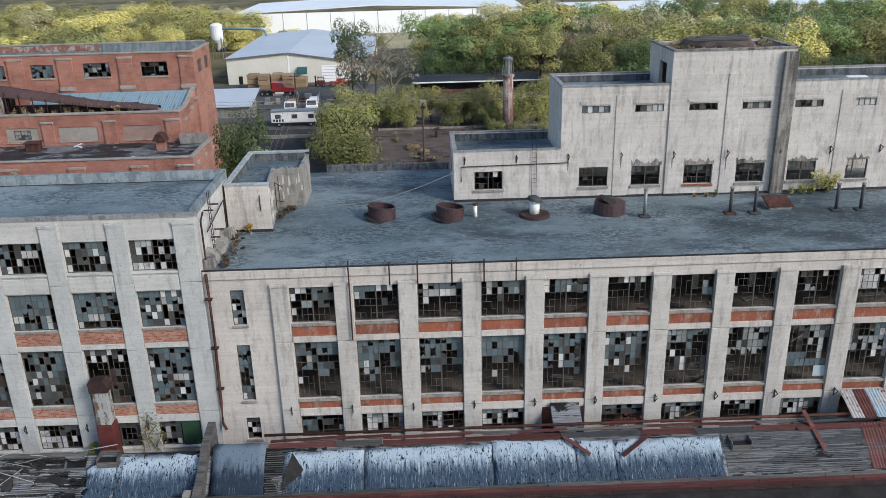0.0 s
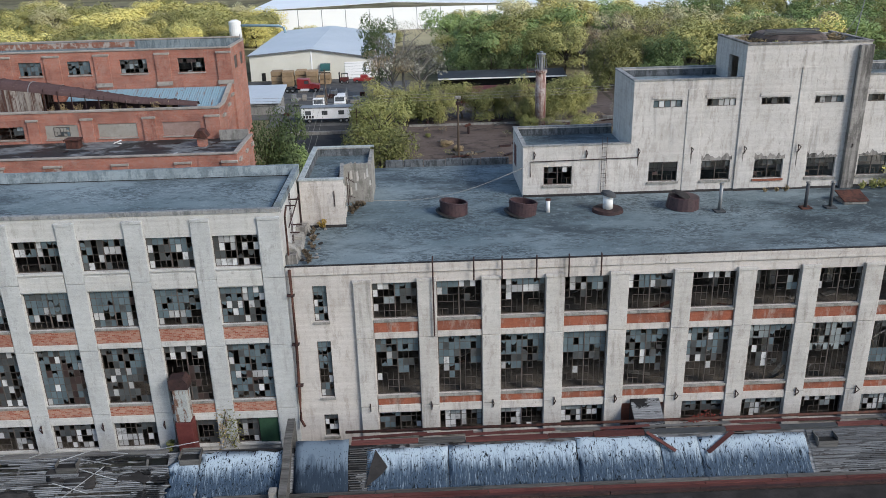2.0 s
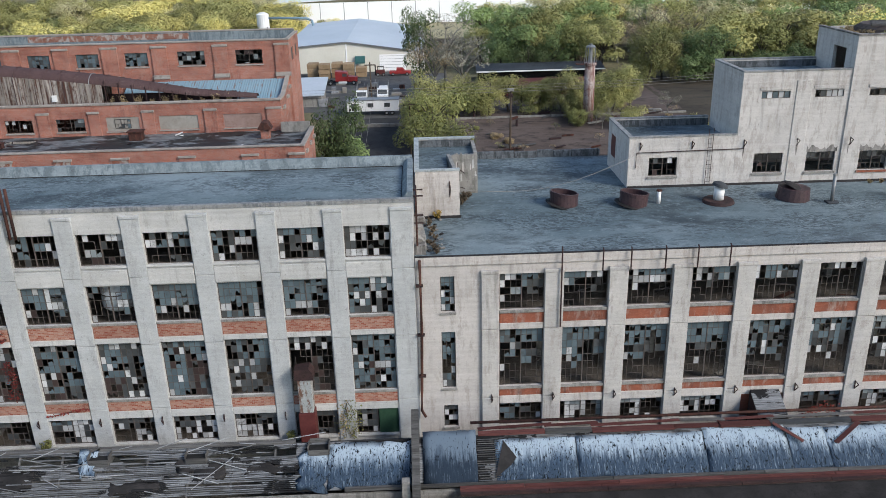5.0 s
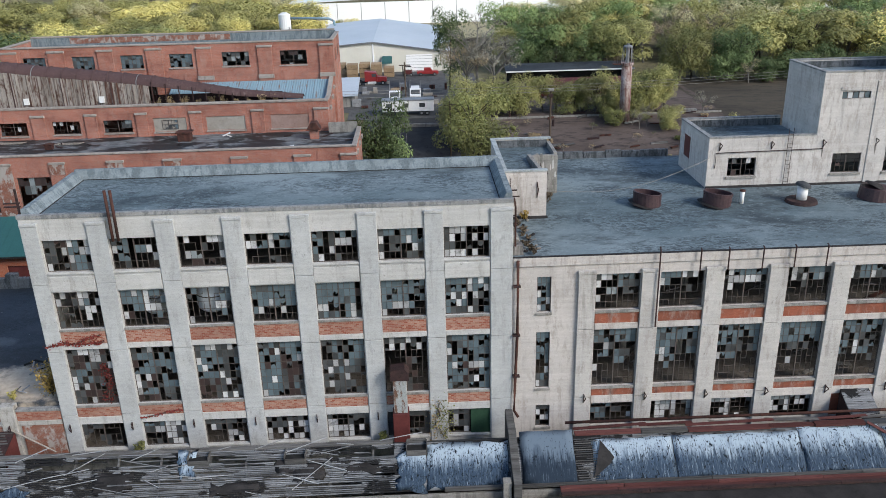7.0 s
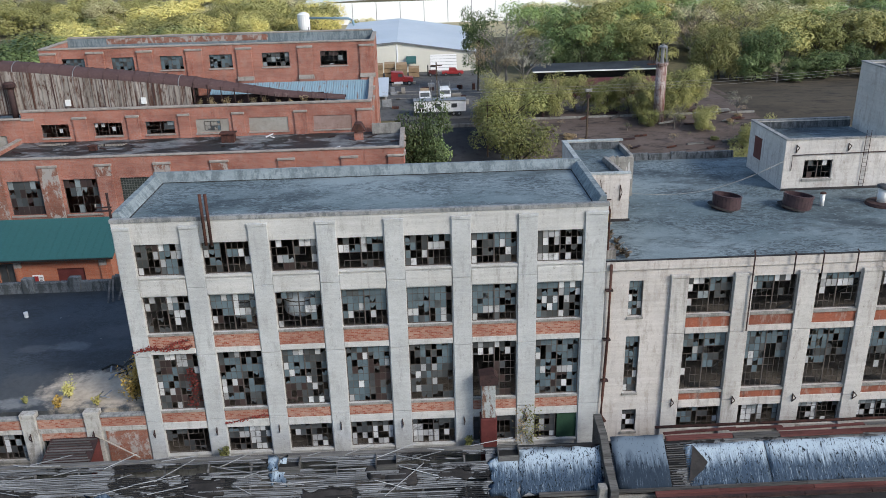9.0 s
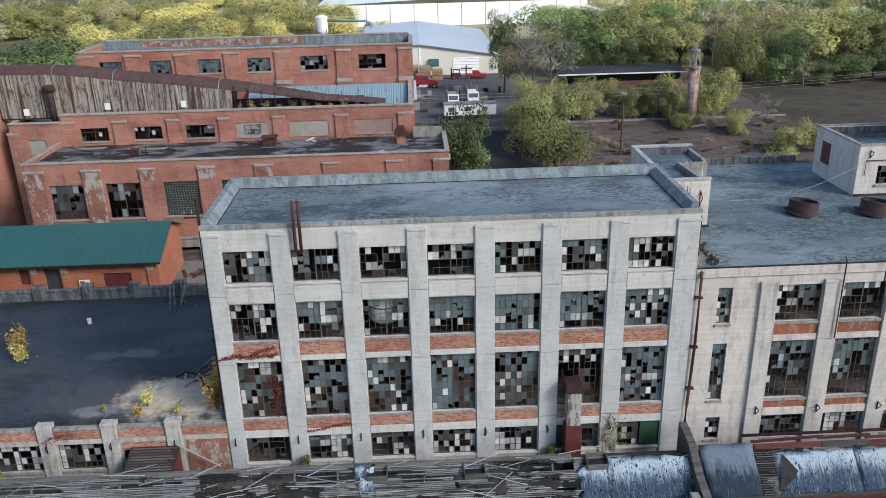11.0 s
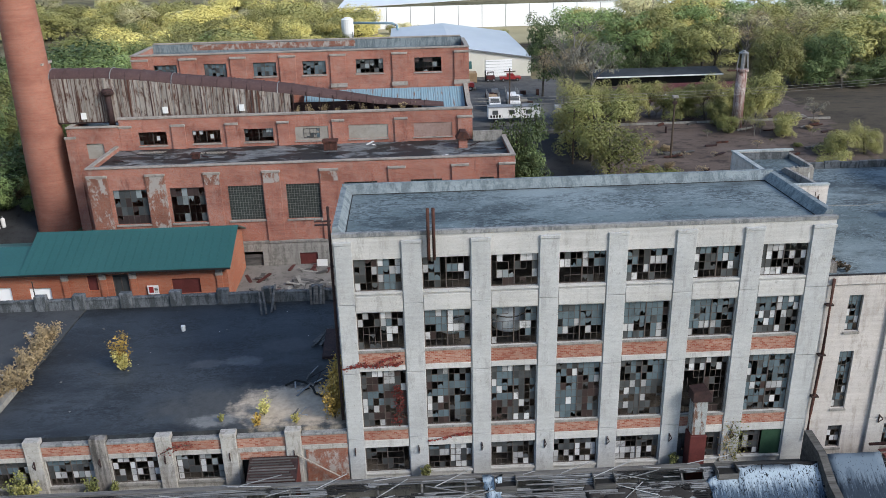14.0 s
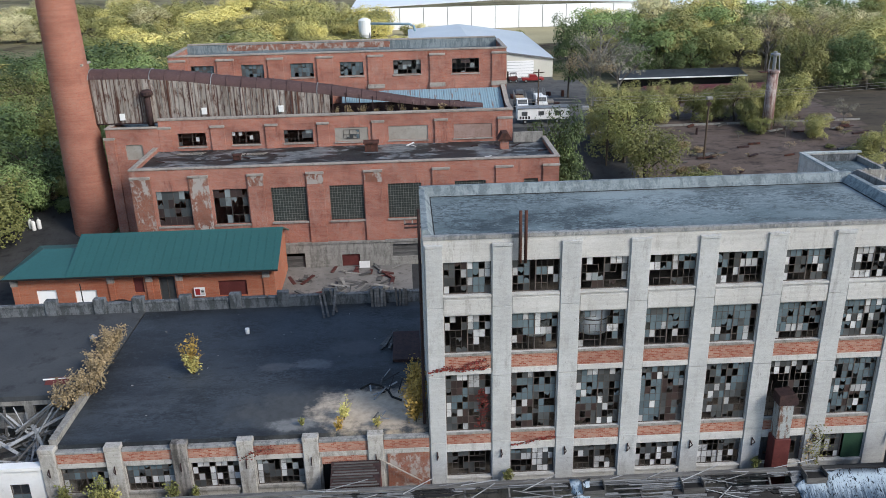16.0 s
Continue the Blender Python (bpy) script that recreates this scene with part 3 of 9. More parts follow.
LEAF = {
    "green": leaf_mat("green_leaves", (0.101, 0.152, 0.053), (0.178, 0.240, 0.087), (0.271, 0.334, 0.131)),
    "olive": leaf_mat("olive_leaves", (0.170, 0.173, 0.060), (0.272, 0.264, 0.096), (0.381, 0.354, 0.139)),
    "moss": leaf_mat("moss_green_leaves", (0.104, 0.119, 0.040), (0.174, 0.184, 0.062), (0.265, 0.256, 0.096)),
    "yellow": leaf_mat("yellow_leaves", (0.344, 0.310, 0.106), (0.541, 0.472, 0.162), (0.627, 0.603, 0.239)),
    "pale": leaf_mat("pale_dry_leaves", (0.389, 0.359, 0.195), (0.551, 0.497, 0.278), (0.620, 0.620, 0.375)),
    "dark": leaf_mat("dark_green_leaves", (0.055, 0.085, 0.033), (0.093, 0.131, 0.050), (0.146, 0.184, 0.070)),
    "brown": leaf_mat("brown_leaves", (0.186, 0.140, 0.083), (0.292, 0.221, 0.125), (0.389, 0.298, 0.173)),
    "grey": leaf_mat("grey_green_leaves", (0.178, 0.176, 0.132), (0.267, 0.257, 0.195), (0.373, 0.349, 0.271)),
    "orange": leaf_mat("orange_yellow_leaves", (0.227, 0.141, 0.034), (0.383, 0.255, 0.061), (0.540, 0.375, 0.110)),
    "dead": leaf_mat("dead_brown_leaves", (0.070, 0.055, 0.040), (0.12, 0.092, 0.062), (0.17, 0.13, 0.09)),
    "red": leaf_mat("red_creeper_leaves", (0.09, 0.018, 0.015), (0.145, 0.026, 0.021), (0.19, 0.042, 0.032)),
}
BARK = stained("bark", (0.054, 0.045, 0.036), (0.022, 0.019, 0.016), (0.090, 0.077, 0.064), 1.5, 8, (0.5, 0.7), stretch=(2, 2, 0.4), rough=0.95)
PALEBARK = stained("pale_bark", (0.141, 0.128, 0.112), (0.064, 0.058, 0.051), (0.192, 0.179, 0.160), 1.5, 8, (0.5, 0.7), stretch=(2, 2, 0.4), rough=0.95)

# ---- ground ----
def ground_z(x, y):
    """Height of the land: a low yard, rising to the fields behind."""
    if y < 96:
        return -4.6
    s = min(1.0, (y - 96) / 66)
    return -4.6 + 7.6 * s * s * (3 - 2 * s) + 0.35 * noise.noise((x * 0.02, y * 0.02, 0)) * s


def build_ground():
    mb = MB()
    xs = [-1500, -700, -400, -280] + list(range(-220, 221, 10)) + [280, 400, 700, 1500]
    ys = [-600, -200, -50, 20] + list(range(60, 381, 8)) + [440, 560, 800, 1500]
    n = len(xs)
    for y in ys:
        for x in xs:
            mb.v.append((x, y, ground_z(x, y)))
    for j in range(len(ys) - 1):
        for i in range(n - 1):
            mb.f.append((j * n + i, j * n + i + 1, (j + 1) * n + i + 1, (j + 1) * n + i))
            mb.m.append(0)
    m, nt, b = material("dry_grass_and_dirt", 0.95, 0, 0.1)
    c = mix(nt, ramp(nt, noise_tex(nt, 0.035, 6), 0.42, 0.58), (0.105, 0.095, 0.052), (0.185, 0.165, 0.098))
    c = mix(nt, ramp(nt, noise_tex(nt, 0.12, 8, rough=0.7), 0.52, 0.66), c, (0.054, 0.042, 0.031))
    g = noise_tex(nt, 2.5, 8, rough=0.8)
    c = mix(nt, 0.6, c, ramp(nt, g, 0.3, 0.7, (0.2, 0.2, 0.2), (0.8, 0.8, 0.8)), "SOFT_LIGHT")
    nt.links.new(c, b.inputs["Base Color"])
    bump(nt, b, g, 0.15, 0.6)
    single("ground", mb, m, "rough dry grass and bare earth round the works", "ground", "structure", smooth=True)


build_ground()


def draped(name, outline, mat, label, lift=0.06, category="road"):
    """A flat patch of surfacing that lies on the land."""
    mb = MB()
    x0, x1 = min(p[0] for p in outline), max(p[0] for p in outline)
    y0, y1 = min(p[1] for p in outline), max(p[1] for p in outline)
    nx, ny = max(2, int((x1 - x0) / 5)), max(2, int((y1 - y0) / 5))

    def inside(x, y):
        hit = False
        for (ax, ay), (bx, by) in zip(outline, outline[1:] + outline[:1]):
            if (ay > y) != (by > y) and x < (bx - ax) * (y - ay) / (by - ay) + ax:
                hit = not hit
        return hit
    for i in range(nx):
        for j in range(ny):
            cx = [x0 + (x1 - x0) * (i + k) / nx for k in (0, 1)]
            cy = [y0 + (y1 - y0) * (j + k) / ny for k in (0, 1)]
            if inside(sum(cx) / 2, sum(cy) / 2):
                mb.face([(px, py, ground_z(px, py) + lift) for px, py in ((cx[0], cy[0]), (cx[1], cy[0]), (cx[1], cy[1]), (cx[0], cy[1]))])
    return single(name, mb, mat, label, category, "structure", smooth=True)


# ---- windows ----
PANE_MESHES = {}
PANE_KINDS = (PANE_WHITE, PANE_BLUE, PANE_GREY, PANE_BROWN, PANE_PALE)
PANE_CODES = {"W": 0, "B": 1, "G": 2, "R": 3, "P": 4, ".": -1}
rng = random.Random(7)


def steel_window(parent, x0, x1, z0, z1, y, cols, rows, odds, singly=False, name="window", mullion=True, label="", falling=False, panes=None):
    """A steel factory sash in a wall that faces -y. panes: its glass row by row from the top (W milky, P pale, B blue-grey, G dirty,
    R rusty, . broken out), else odds: shares of milky, blue, dirty, brown panes; the rest is broken out."""
    if panes:
        panes = panes.split()
        cols, rows = len(panes[0]), len(panes)
    w, h = (x1 - x0) / cols, (z1 - z0) / rows
    fate = {}
    if panes:
        fate = {(i, rows - 1 - j): PANE_CODES[c] for j, line in enumerate(panes) for i, c in enumerate(line)}
    else:
        # glass has gone in patches: a smooth field says where, single milky panes were put in later
        ox, oz = rng.uniform(0, 90), rng.uniform(0, 90)
        field = {(i, j): noise.noise((i * 0.42 + ox, j * 0.42 + oz, 0.5)) + 0.5 * noise.noise((i * 0.9 + oz, j * 0.9, 3.5)) + 0.22 * rng.gauss(0, 1) for i in range(cols) for j in range(rows)}
        if falling:
            field = {k: v - 1.1 * (k[1] / (rows - 1) - 0.5) for k, v in field.items()}
        order = sorted(field, key=field.get)
        kept = set(order[:int(len(order) * (odds[1] + odds[2] + odds[3]) / max(0.05, 1 - odds[0]))])
        for i in range(cols):
            for j in range(rows):
                k = -1
                if rng.random() < odds[0] * (1.0 if not falling else 0.5 + j / (rows - 1)):
                    k = 0
                elif (i, j) in kept:
                    near = [fate[n] for n in ((i - 1, j), (i, j - 1)) if n in fate and fate[n] > 0]
                    k = rng.choice(near) if near and rng.random() < 0.6 else rng.choices((1, 2, 3), [v + 0.001 for v in odds[1:]])[0]
                fate[i, j] = k
    empty = sum(v < 0 for v in fate.values()) / len(fate)
    mb = MB()
    t = 0.026
    mb.box(x0, x0 + 0.06, y, y + 0.07, z0, z1).box(x1 - 0.06, x1, y, y + 0.07, z0, z1)
    mb.box(x0 + 0.06, x1 - 0.06, y, y + 0.07, z0, z0 + 0.06).box(x0 + 0.06, x1 - 0.06, y, y + 0.07, z1 - 0.06, z1)

    def stripped(*cells):
        # glazing bars have fallen out here and there where the glass is gone on both sides
        return all(fate.get(c, -1) < 0 for c in cells) and rng.random() < 0.05 + 0.3 * empty
    for i in range(1, cols):
        if mullion and i == cols // 2:
            mb.box(x0 + i * w - 0.04, x0 + i * w + 0.04, y - 0.01, y + 0.08, z0 + 0.06, z1 - 0.06)
            continue
        for j in range(rows):
            if not stripped((i - 1, j), (i, j)):
                mb.box(x0 + i * w - t / 2, x0 + i * w + t / 2, y + 0.01, y + 0.05, z0 + j * h, z0 + (j + 1) * h)
    for j in range(1, rows):
        for i in range(cols):
            if not stripped((i, j - 1), (i, j)):
                mb.box(x0 + i * w, x0 + (i + 1) * w, y + 0.012, y + 0.048, z0 + j * h - t / 2, z0 + j * h + t / 2)
    win = part(name, mb, FRAME, parent, label)
    glazing = MB()
    yp = y + 0.03
    for (i, j), k in fate.items():
        if k < 0:
            continue
        a, b, c, d = x0 + i * w + 0.012, x0 + (i + 1) * w - 0.012, z0 + j * h + 0.012, z0 + (j + 1) * h - 0.012
        if rng.random() < 0.2 and k:
            # a broken pane with a jagged edge
            m = c + (d - c) * rng.uniform(0.35, 0.75)
            corner = [(a, d), (a, m), ((a * 2 + b) / 3, m + (d - m) * rng.uniform(-0.4, 0.6)), ((a + b * 2) / 3, m - (m - c) * rng.uniform(0.0, 0.5)), (b, m + (d - m) * 0.4), (b, d)]
            if rng.random() < 0.4:
                corner = [(px, c + d - pz) for px, pz in corner]
            glazing.face([(px, yp, pz) for px, pz in corner], k)
            continue
        if singly:
            key = (round(w, 3), round(h, 3), k)
            if key not in PANE_MESHES:
                u, v = (b - a) / 2, (d - c) / 2
                PANE_MESHES[key] = MB().box(-u, u, -0.003, 0.003, -v, v).mesh("pane", PANE_KINDS[k])
            piece("pane", PANE_MESHES[key], win, ((a + b) / 2, yp, (c + d) / 2), (rng.gauss(0, 0.02), 0, rng.gauss(0, 0.02)))
        else:
            tl = rng.gauss(0, 0.012)
            glazing.face([(a, yp, c), (b, yp + tl, c), (b, yp + tl, d), (a, yp, d)], k)
    if glazing.f:
        part("glazing", glazing, list(PANE_KINDS), win, "cracked and dirty window panes", kind="stuff")
    return win


def bracket(parent, x, y, z):
    """A small rusted triangular iron bracket on a wall that faces -y."""
    mb = MB()
    mb.beam((x, y - 0.02, z + 0.35), (x, y - 0.02, z - 0.35), 0.06, 0.06)
    mb.beam((x, y - 0.03, z + 0.3), (x + 0.05, y - 0.42, z + 0.22), 0.05, 0.05)
    mb.beam((x, y - 0.03, z - 0.3), (x + 0.05, y - 0.42, z + 0.2), 0.05, 0.05)
    return part("bracket", mb, DARKRUST, parent, "rusted iron bracket")


# ---- four-storey block ----
FY = 50.0
AX0, AX1, ABACK, ATOP = -49.25, -15.65, 60.5, 19.1
A_WIN = [(-48.02 + 4.592 * k, -44.84 + 4.592 * k) for k in range(7)]
A_ROWS = [(14.8, 17.15, 4), (10.38, 13.25, 5), (4.1, 8.74, 8), (0.28, 2.45, 4)]


# glass of the four-storey front, bay by bay, from the top storey down
A_PANES = [
    ["GGRRWB.W GG.WBBWW GG..WBB. W..GGBBG", ".W..WW.. W..GWB.W ....GWW. ..G..W.. G.GG....",
     "GGWWWWRG GRR.WWG. GRRBGGGW GBBBRRRR WB.BGG.R WGWR.BRR GGRRRRRR GG.WRRRR", "GGGG.... GG...... ...GG... ....G.G."],
    ["GGB..... WBB.BBW. .BB....W ..G.....", "BBWBWBBG BBBBWG.B ..BBWWW. WR....B. ........",
     "G.GWG.G. GBBB.B.B R.BBBBBB BBBBG.BB W.WR.B.. WGR.GBBB WBBB.GG. R.RR.GG.", "BBGBWWWG GGWWWWGW ....WWG. ..G.GWWG"],
    [".W...WWW ....G..G .WPP...W ..RR.R..", ".B....BB G.....BB .....WW. ......B. W.......",
     "GBWWGGWG GBBBGGGG WBBBBG.B BWB.GG.B BBBBWG.G RRGRGWG. R.RGG.GG RRRGWGWG", "GGGGGG.G .WG.G... ....WWG. ....W.W."],
    [".G..WBBB WWBBW.BB ........ ....GG..", "BGGBBBBB BBBBBBBB .BBWBBBB BW...W.. ........",
     "GGBGBBBB BBRWGBBB B.BBRRBW BRBBRGRR BBBBGRRR BBWBGRGG BBBBGRBG WBBB.RRG", "G.G.GGG. .GGGW.WW W.W.W..W W..W.WW."],
    ["BG.GBB.B BB.GWWW. B..W.... GW..G...", "BBBBBBB. BBBBBBBR BBBBBGB. WW.B.BW. GBGB.BWG",
     "GGBG.BBB .GB.G.BB ..GB.BBB GGWGWBGG GWGBGGG. GG.GW..G GWGGGG.. ..GGG.GG", "GG..GGGG WW..GG.G WWWWW.W. WW.WW..."],
    ["GBBBBBB. W.GGBWBB G.GG..WG W....GG.", "BBBBBBBB BBBBBBGG BBBBB.BB BBWWWB.. W...G...",
     "GWGGWG.G GW.W.GW. ........ ....RG.. ....R... ....RR.. ....G... ....GRR.", "GGGGGGGG GG.....G GG.....G GGGGGGGG"],
    ["GWWW.G.G GW.W.W.W GG..G.G. WWWW.W..", "BBBBWBWB GBBBWBBW BWGW.WG. BBWB.G.G BGGGWG.B",
     "GBBBBBBB B.GBBBBB W.B.BBBB GBBB.BBB BWBRWWWB BBBBRRBB BBBRGW.B BGGGB.BB", "GGGG.... .W.G.... GWGG.... ...W...."],
]


def block_a():
    b = thing("factory_block", (AX0, FY, -4.6), "four-storey pale concrete factory block with broken steel windows", "factory building")
    holes = [(a, c, z0, z1) for a, c in A_WIN for z0, z1, _ in A_ROWS]
    part("front_wall", holed(MB(), "x", AX0, AX1, -4.6, 18.75, FY, FY + 0.35, holes), CONCRETE, b, "weathered pale concrete wall")
    part("side_wall", MB().box(AX0, AX0 + 0.35, FY + 0.35, ABACK, -4.6, 18.7), CONCRETE, b)
    part("side_wall", MB().box(AX1 - 0.35, AX1, FY + 0.35, ABACK, -4.6, 18.7), CONCRETE, b)
    part("back_wall", MB().box(AX0 + 0.35, AX1 - 0.35, ABACK - 0.35, ABACK, -4.6, 18.7), CONCRETE, b)
    part("roof_slab", MB().box(AX0 + 0.36, AX1 - 0.36, FY + 0.36, ABACK - 0.36, 18.2, 18.55), ROOF, b, "blue-grey roof felt with dark damp stains")
    for z in (14.0, 9.6, 3.4, -0.4):
        part("floor_slab", MB().box(AX0 + 0.36, AX1 - 0.36, FY + 0.36, ABACK - 0.36, z - 0.3, z), INFLOOR, b)
    # low kerbs round the roof, sloped on their inner side
    part("roof_kerb", MB().prism([(FY - 0.06, 18.76), (FY - 0.06, 19.02), (FY + 0.3, 19.02), (FY + 0.75, 18.56), (FY + 0.36, 18.56), (FY + 0.36, 18.76)], "x", AX0 - 0.05, AX1 + 0.05), COPING, b)
    part("roof_kerb", MB().prism([(ABACK + 0.05, 18.7), (ABACK + 0.05, 19.3), (ABACK - 0.3, 19.3), (ABACK - 0.6, 18.56), (ABACK - 0.35, 18.56)], "x", AX0, AX1), KERB, b)
    for x, s in ((AX0, 1), (AX1, -1)):
        part("roof_kerb", MB().prism([(x - 0.05 * s, 18.7), (x - 0.05 * s, 19.22), (x + 0.35 * s, 19.22), (x + 0.75 * s, 18.56), (x + 0.35 * s, 18.56)], "y", FY + 0.76, ABACK - 0.61), KERB, b)
    part("kerb_tar_line", MB().box(AX0 + 0.8, AX1 - 0.8, ABACK - 0.66, ABACK - 0.61, 18.551, 18.6), TAR, b, "black tar line along the rear kerb")
    for x in (AX0 + 0.76, AX1 - 0.80):
        part("kerb_tar_line", MB().box(x, x + 0.05, FY + 0.8, ABACK - 0.67, 18.551, 18.6), TAR, b)
    edges = [AX0] + [v for w in A_WIN for v in w] + [AX1]
    for i in range(0, len(edges), 2):
        a, c = edges[i], edges[i + 1]
        for z0, z1 in ((-4.6, 3.3), (3.33, 8.62), (8.65, 13.9), (13.93, 18.22)):
            part("pilaster", MB().box(a + 0.07, c - 0.02, FY - 0.14, FY - 0.002, z0, z1), CONCRETE_A, b, bevel=0.025)
        part("pilaster_cap", MB().box(a + 0.05, c + 0.01, FY - 0.19, FY - 0.003, 18.222, 18.45), CONCRETE_A, b, bevel=0.025)
    for k, (a, c) in enumerate(A_WIN):
        for row, (z0, z1, n) in enumerate(A_ROWS):
            part("sill", MB().box(a - 0.03, c + 0.03, FY - 0.13, FY - 0.004, z0 - 0.16, z0 - 0.01), BARE if row in (1, 2) else CONCRETE, b, bevel=0.02)
            if row == 0:
                part("beam", MB().box(a + 0.0, c, FY - 0.135, FY - 0.004, 13.35, 14.5), CONCRETE, b, bevel=0.02)
            if row in (1, 2):
                top, bot = (z0 - 0.17, 9.2) if row == 1 else (z0 - 0.17, 3.12)
                part("brick_panel", MB().box(a, c, FY - 0.05, FY - 0.004, bot, top), BRICK_PALE, b, "salmon brick spandrel with a diamond pattern")
                part("lintel", MB().box(a, c, FY - 0.11, FY - 0.004, z_low(row), bot - 0.01), CONCRETE, b, bevel=0.02)
            steel_window(b, a, c, z0, z1, FY + 0.18, 8, n, (), singly=row == 2, panes=A_PANES[k][row])
        bracket(b, a - 0.7, FY - 0.17, 2.25)
    return b


def z_low(row):
    return 8.78 if row == 1 else 2.5


BLOCK_A = block_a()


def old_vessels():
    """Pale round-bottomed vessels that stand behind the windows of the third storey."""
    for x, r0, z0 in ((-41.5, 1.05, 10.45), (-37.4, 1.25, 10.5), (-33.1, 0.95, 10.55), (-24.0, 0.75, 10.5)):
        v = thing("vessel", (x, 52.2, 9.6), "large pale blue-grey round-bottomed vessel behind broken windows", "tank", group="old vessels")
        ring = [(x, 52.2, z0 + 0.62 * (1 - math.cos(math.pi / 2 * k / 5))) for k in range(6)] + [(x, 52.2, 13.4)]
        part("shell", MB().tube(ring, [max(0.05, r0 * math.sin(math.pi / 2 * k / 5)) for k in range(6)] + [r0], 22), VESSEL, v, smooth=True)
        part("band", MB().tube([(x, 52.2, 12.0), (x, 52.2, 12.08)], [r0 + 0.02, r0 + 0.02], 22), FRAME, v)
        for dx in (-0.6, 0.6):
            part("leg", MB().box(x + dx * r0 - 0.05, x + dx * r0 + 0.05, 52.3, 52.4, 9.6, z0 + 0.9), DARKRUST, v)


old_vessels()

# ---- long three-storey block ----
BX1, BBACK, BROOF = 47.0, 76.0, 14.62
B_WIN = [(-9.64 + 4.615 * k, -6.42 + 4.615 * k) for k in range(12)]
B_ROWS = [(10.32, 13.15, 5), (4.0, 8.75, 8), (0.55, 2.5, 4)]


# glass of the long front, bay by bay
B_PANES = [
    ["GWWBBBB. W...BGGG ..PP.GG. W....... ........", "GB.BBBBB BGB.BBBB ..WG.... .BB.BGG. ....BB.. W....... ........ ........", "BBBB.... BBG.GG.. .BB....W ........"],
    ["BBBBWGW. WB...... .....G.. ........ ........", "BBBBBBBB BGBBBB.B BBBG..GG BWB...BB .WBB.... ..B..... ........ ........", ".WPPW.GP .WWWW..P .WW.W..P .WW....."],
    [".WBBBBBB GWWWWWW. .W...... ........ ........", ".BBBBBBB BBBBB.BB BBBBG..B ..GGG.GB WBBB.... ........ ........ ........", "PPWWB..G ...W.... ..WW.... ...W.W.."],
    [".WG.BBBG .W.W.BP. ...G.... ........ ........", "BBBBBBBB BB.BBBBB BBBBB.BB ..GG.G.. ........ ..W..... ........ ........", "PPPPPPPP W.GW.WW. WW.W.... ........"],
    ["W.BBBBGG W.BBWGGW ........ ........ ........", "BBBBB.BB GBBGBBB. .G.BG.G. BB.W.GB. BG.WBB.. ......G. ........ ........", ""],
    ["..GWW.W. ........ ........ ........ ........", "BBBBBBBB WB.GWBBB BGBBGBG. BGGGBBG. W.WG.G.. ....W... ........ ........", "GBB.B.BB GGG.GGGG ........ ........"],
    ["G....... G.....P. ......BB ........ ........", "PPPPBBBB PPPPB... G...B... .W..G... ..GW...G ..GW.G.G ........ ........", "PPP.PPPP .GWWG... ..WW.... ..W....."],
    [".......G ........ W....... ........ ........", "P..PPPPP ...PPP.P ..P.PPPP PPPPPPP. ........ ........ ........ ........", ".W.W.WP. ....PP.. ........ ........"],
    [".G...W.. ........ ..PP.... ........ ........", "GGGGPPGB ...G.PPG ....W.W. ......W. BBBB..W. BBBBBBBB ........ ........", "PGPPWGGG PW.WWPG. P.WWPP.. ........"],
    ["GWW.WWWW WWWW.WWW WWWW.... ........ ........", "P..RRBBB P...BBWW P.PPPPPP PP.P.WPW .....W.W ........ ........ ........", "........ ........ ........ ........"],
]
SLOT_PANES = ["BBB BBB WBB BBW WB.", "BBB BBB BBB BBB ..B ..W GBG WGG", "GGG W.G .WW G.."]


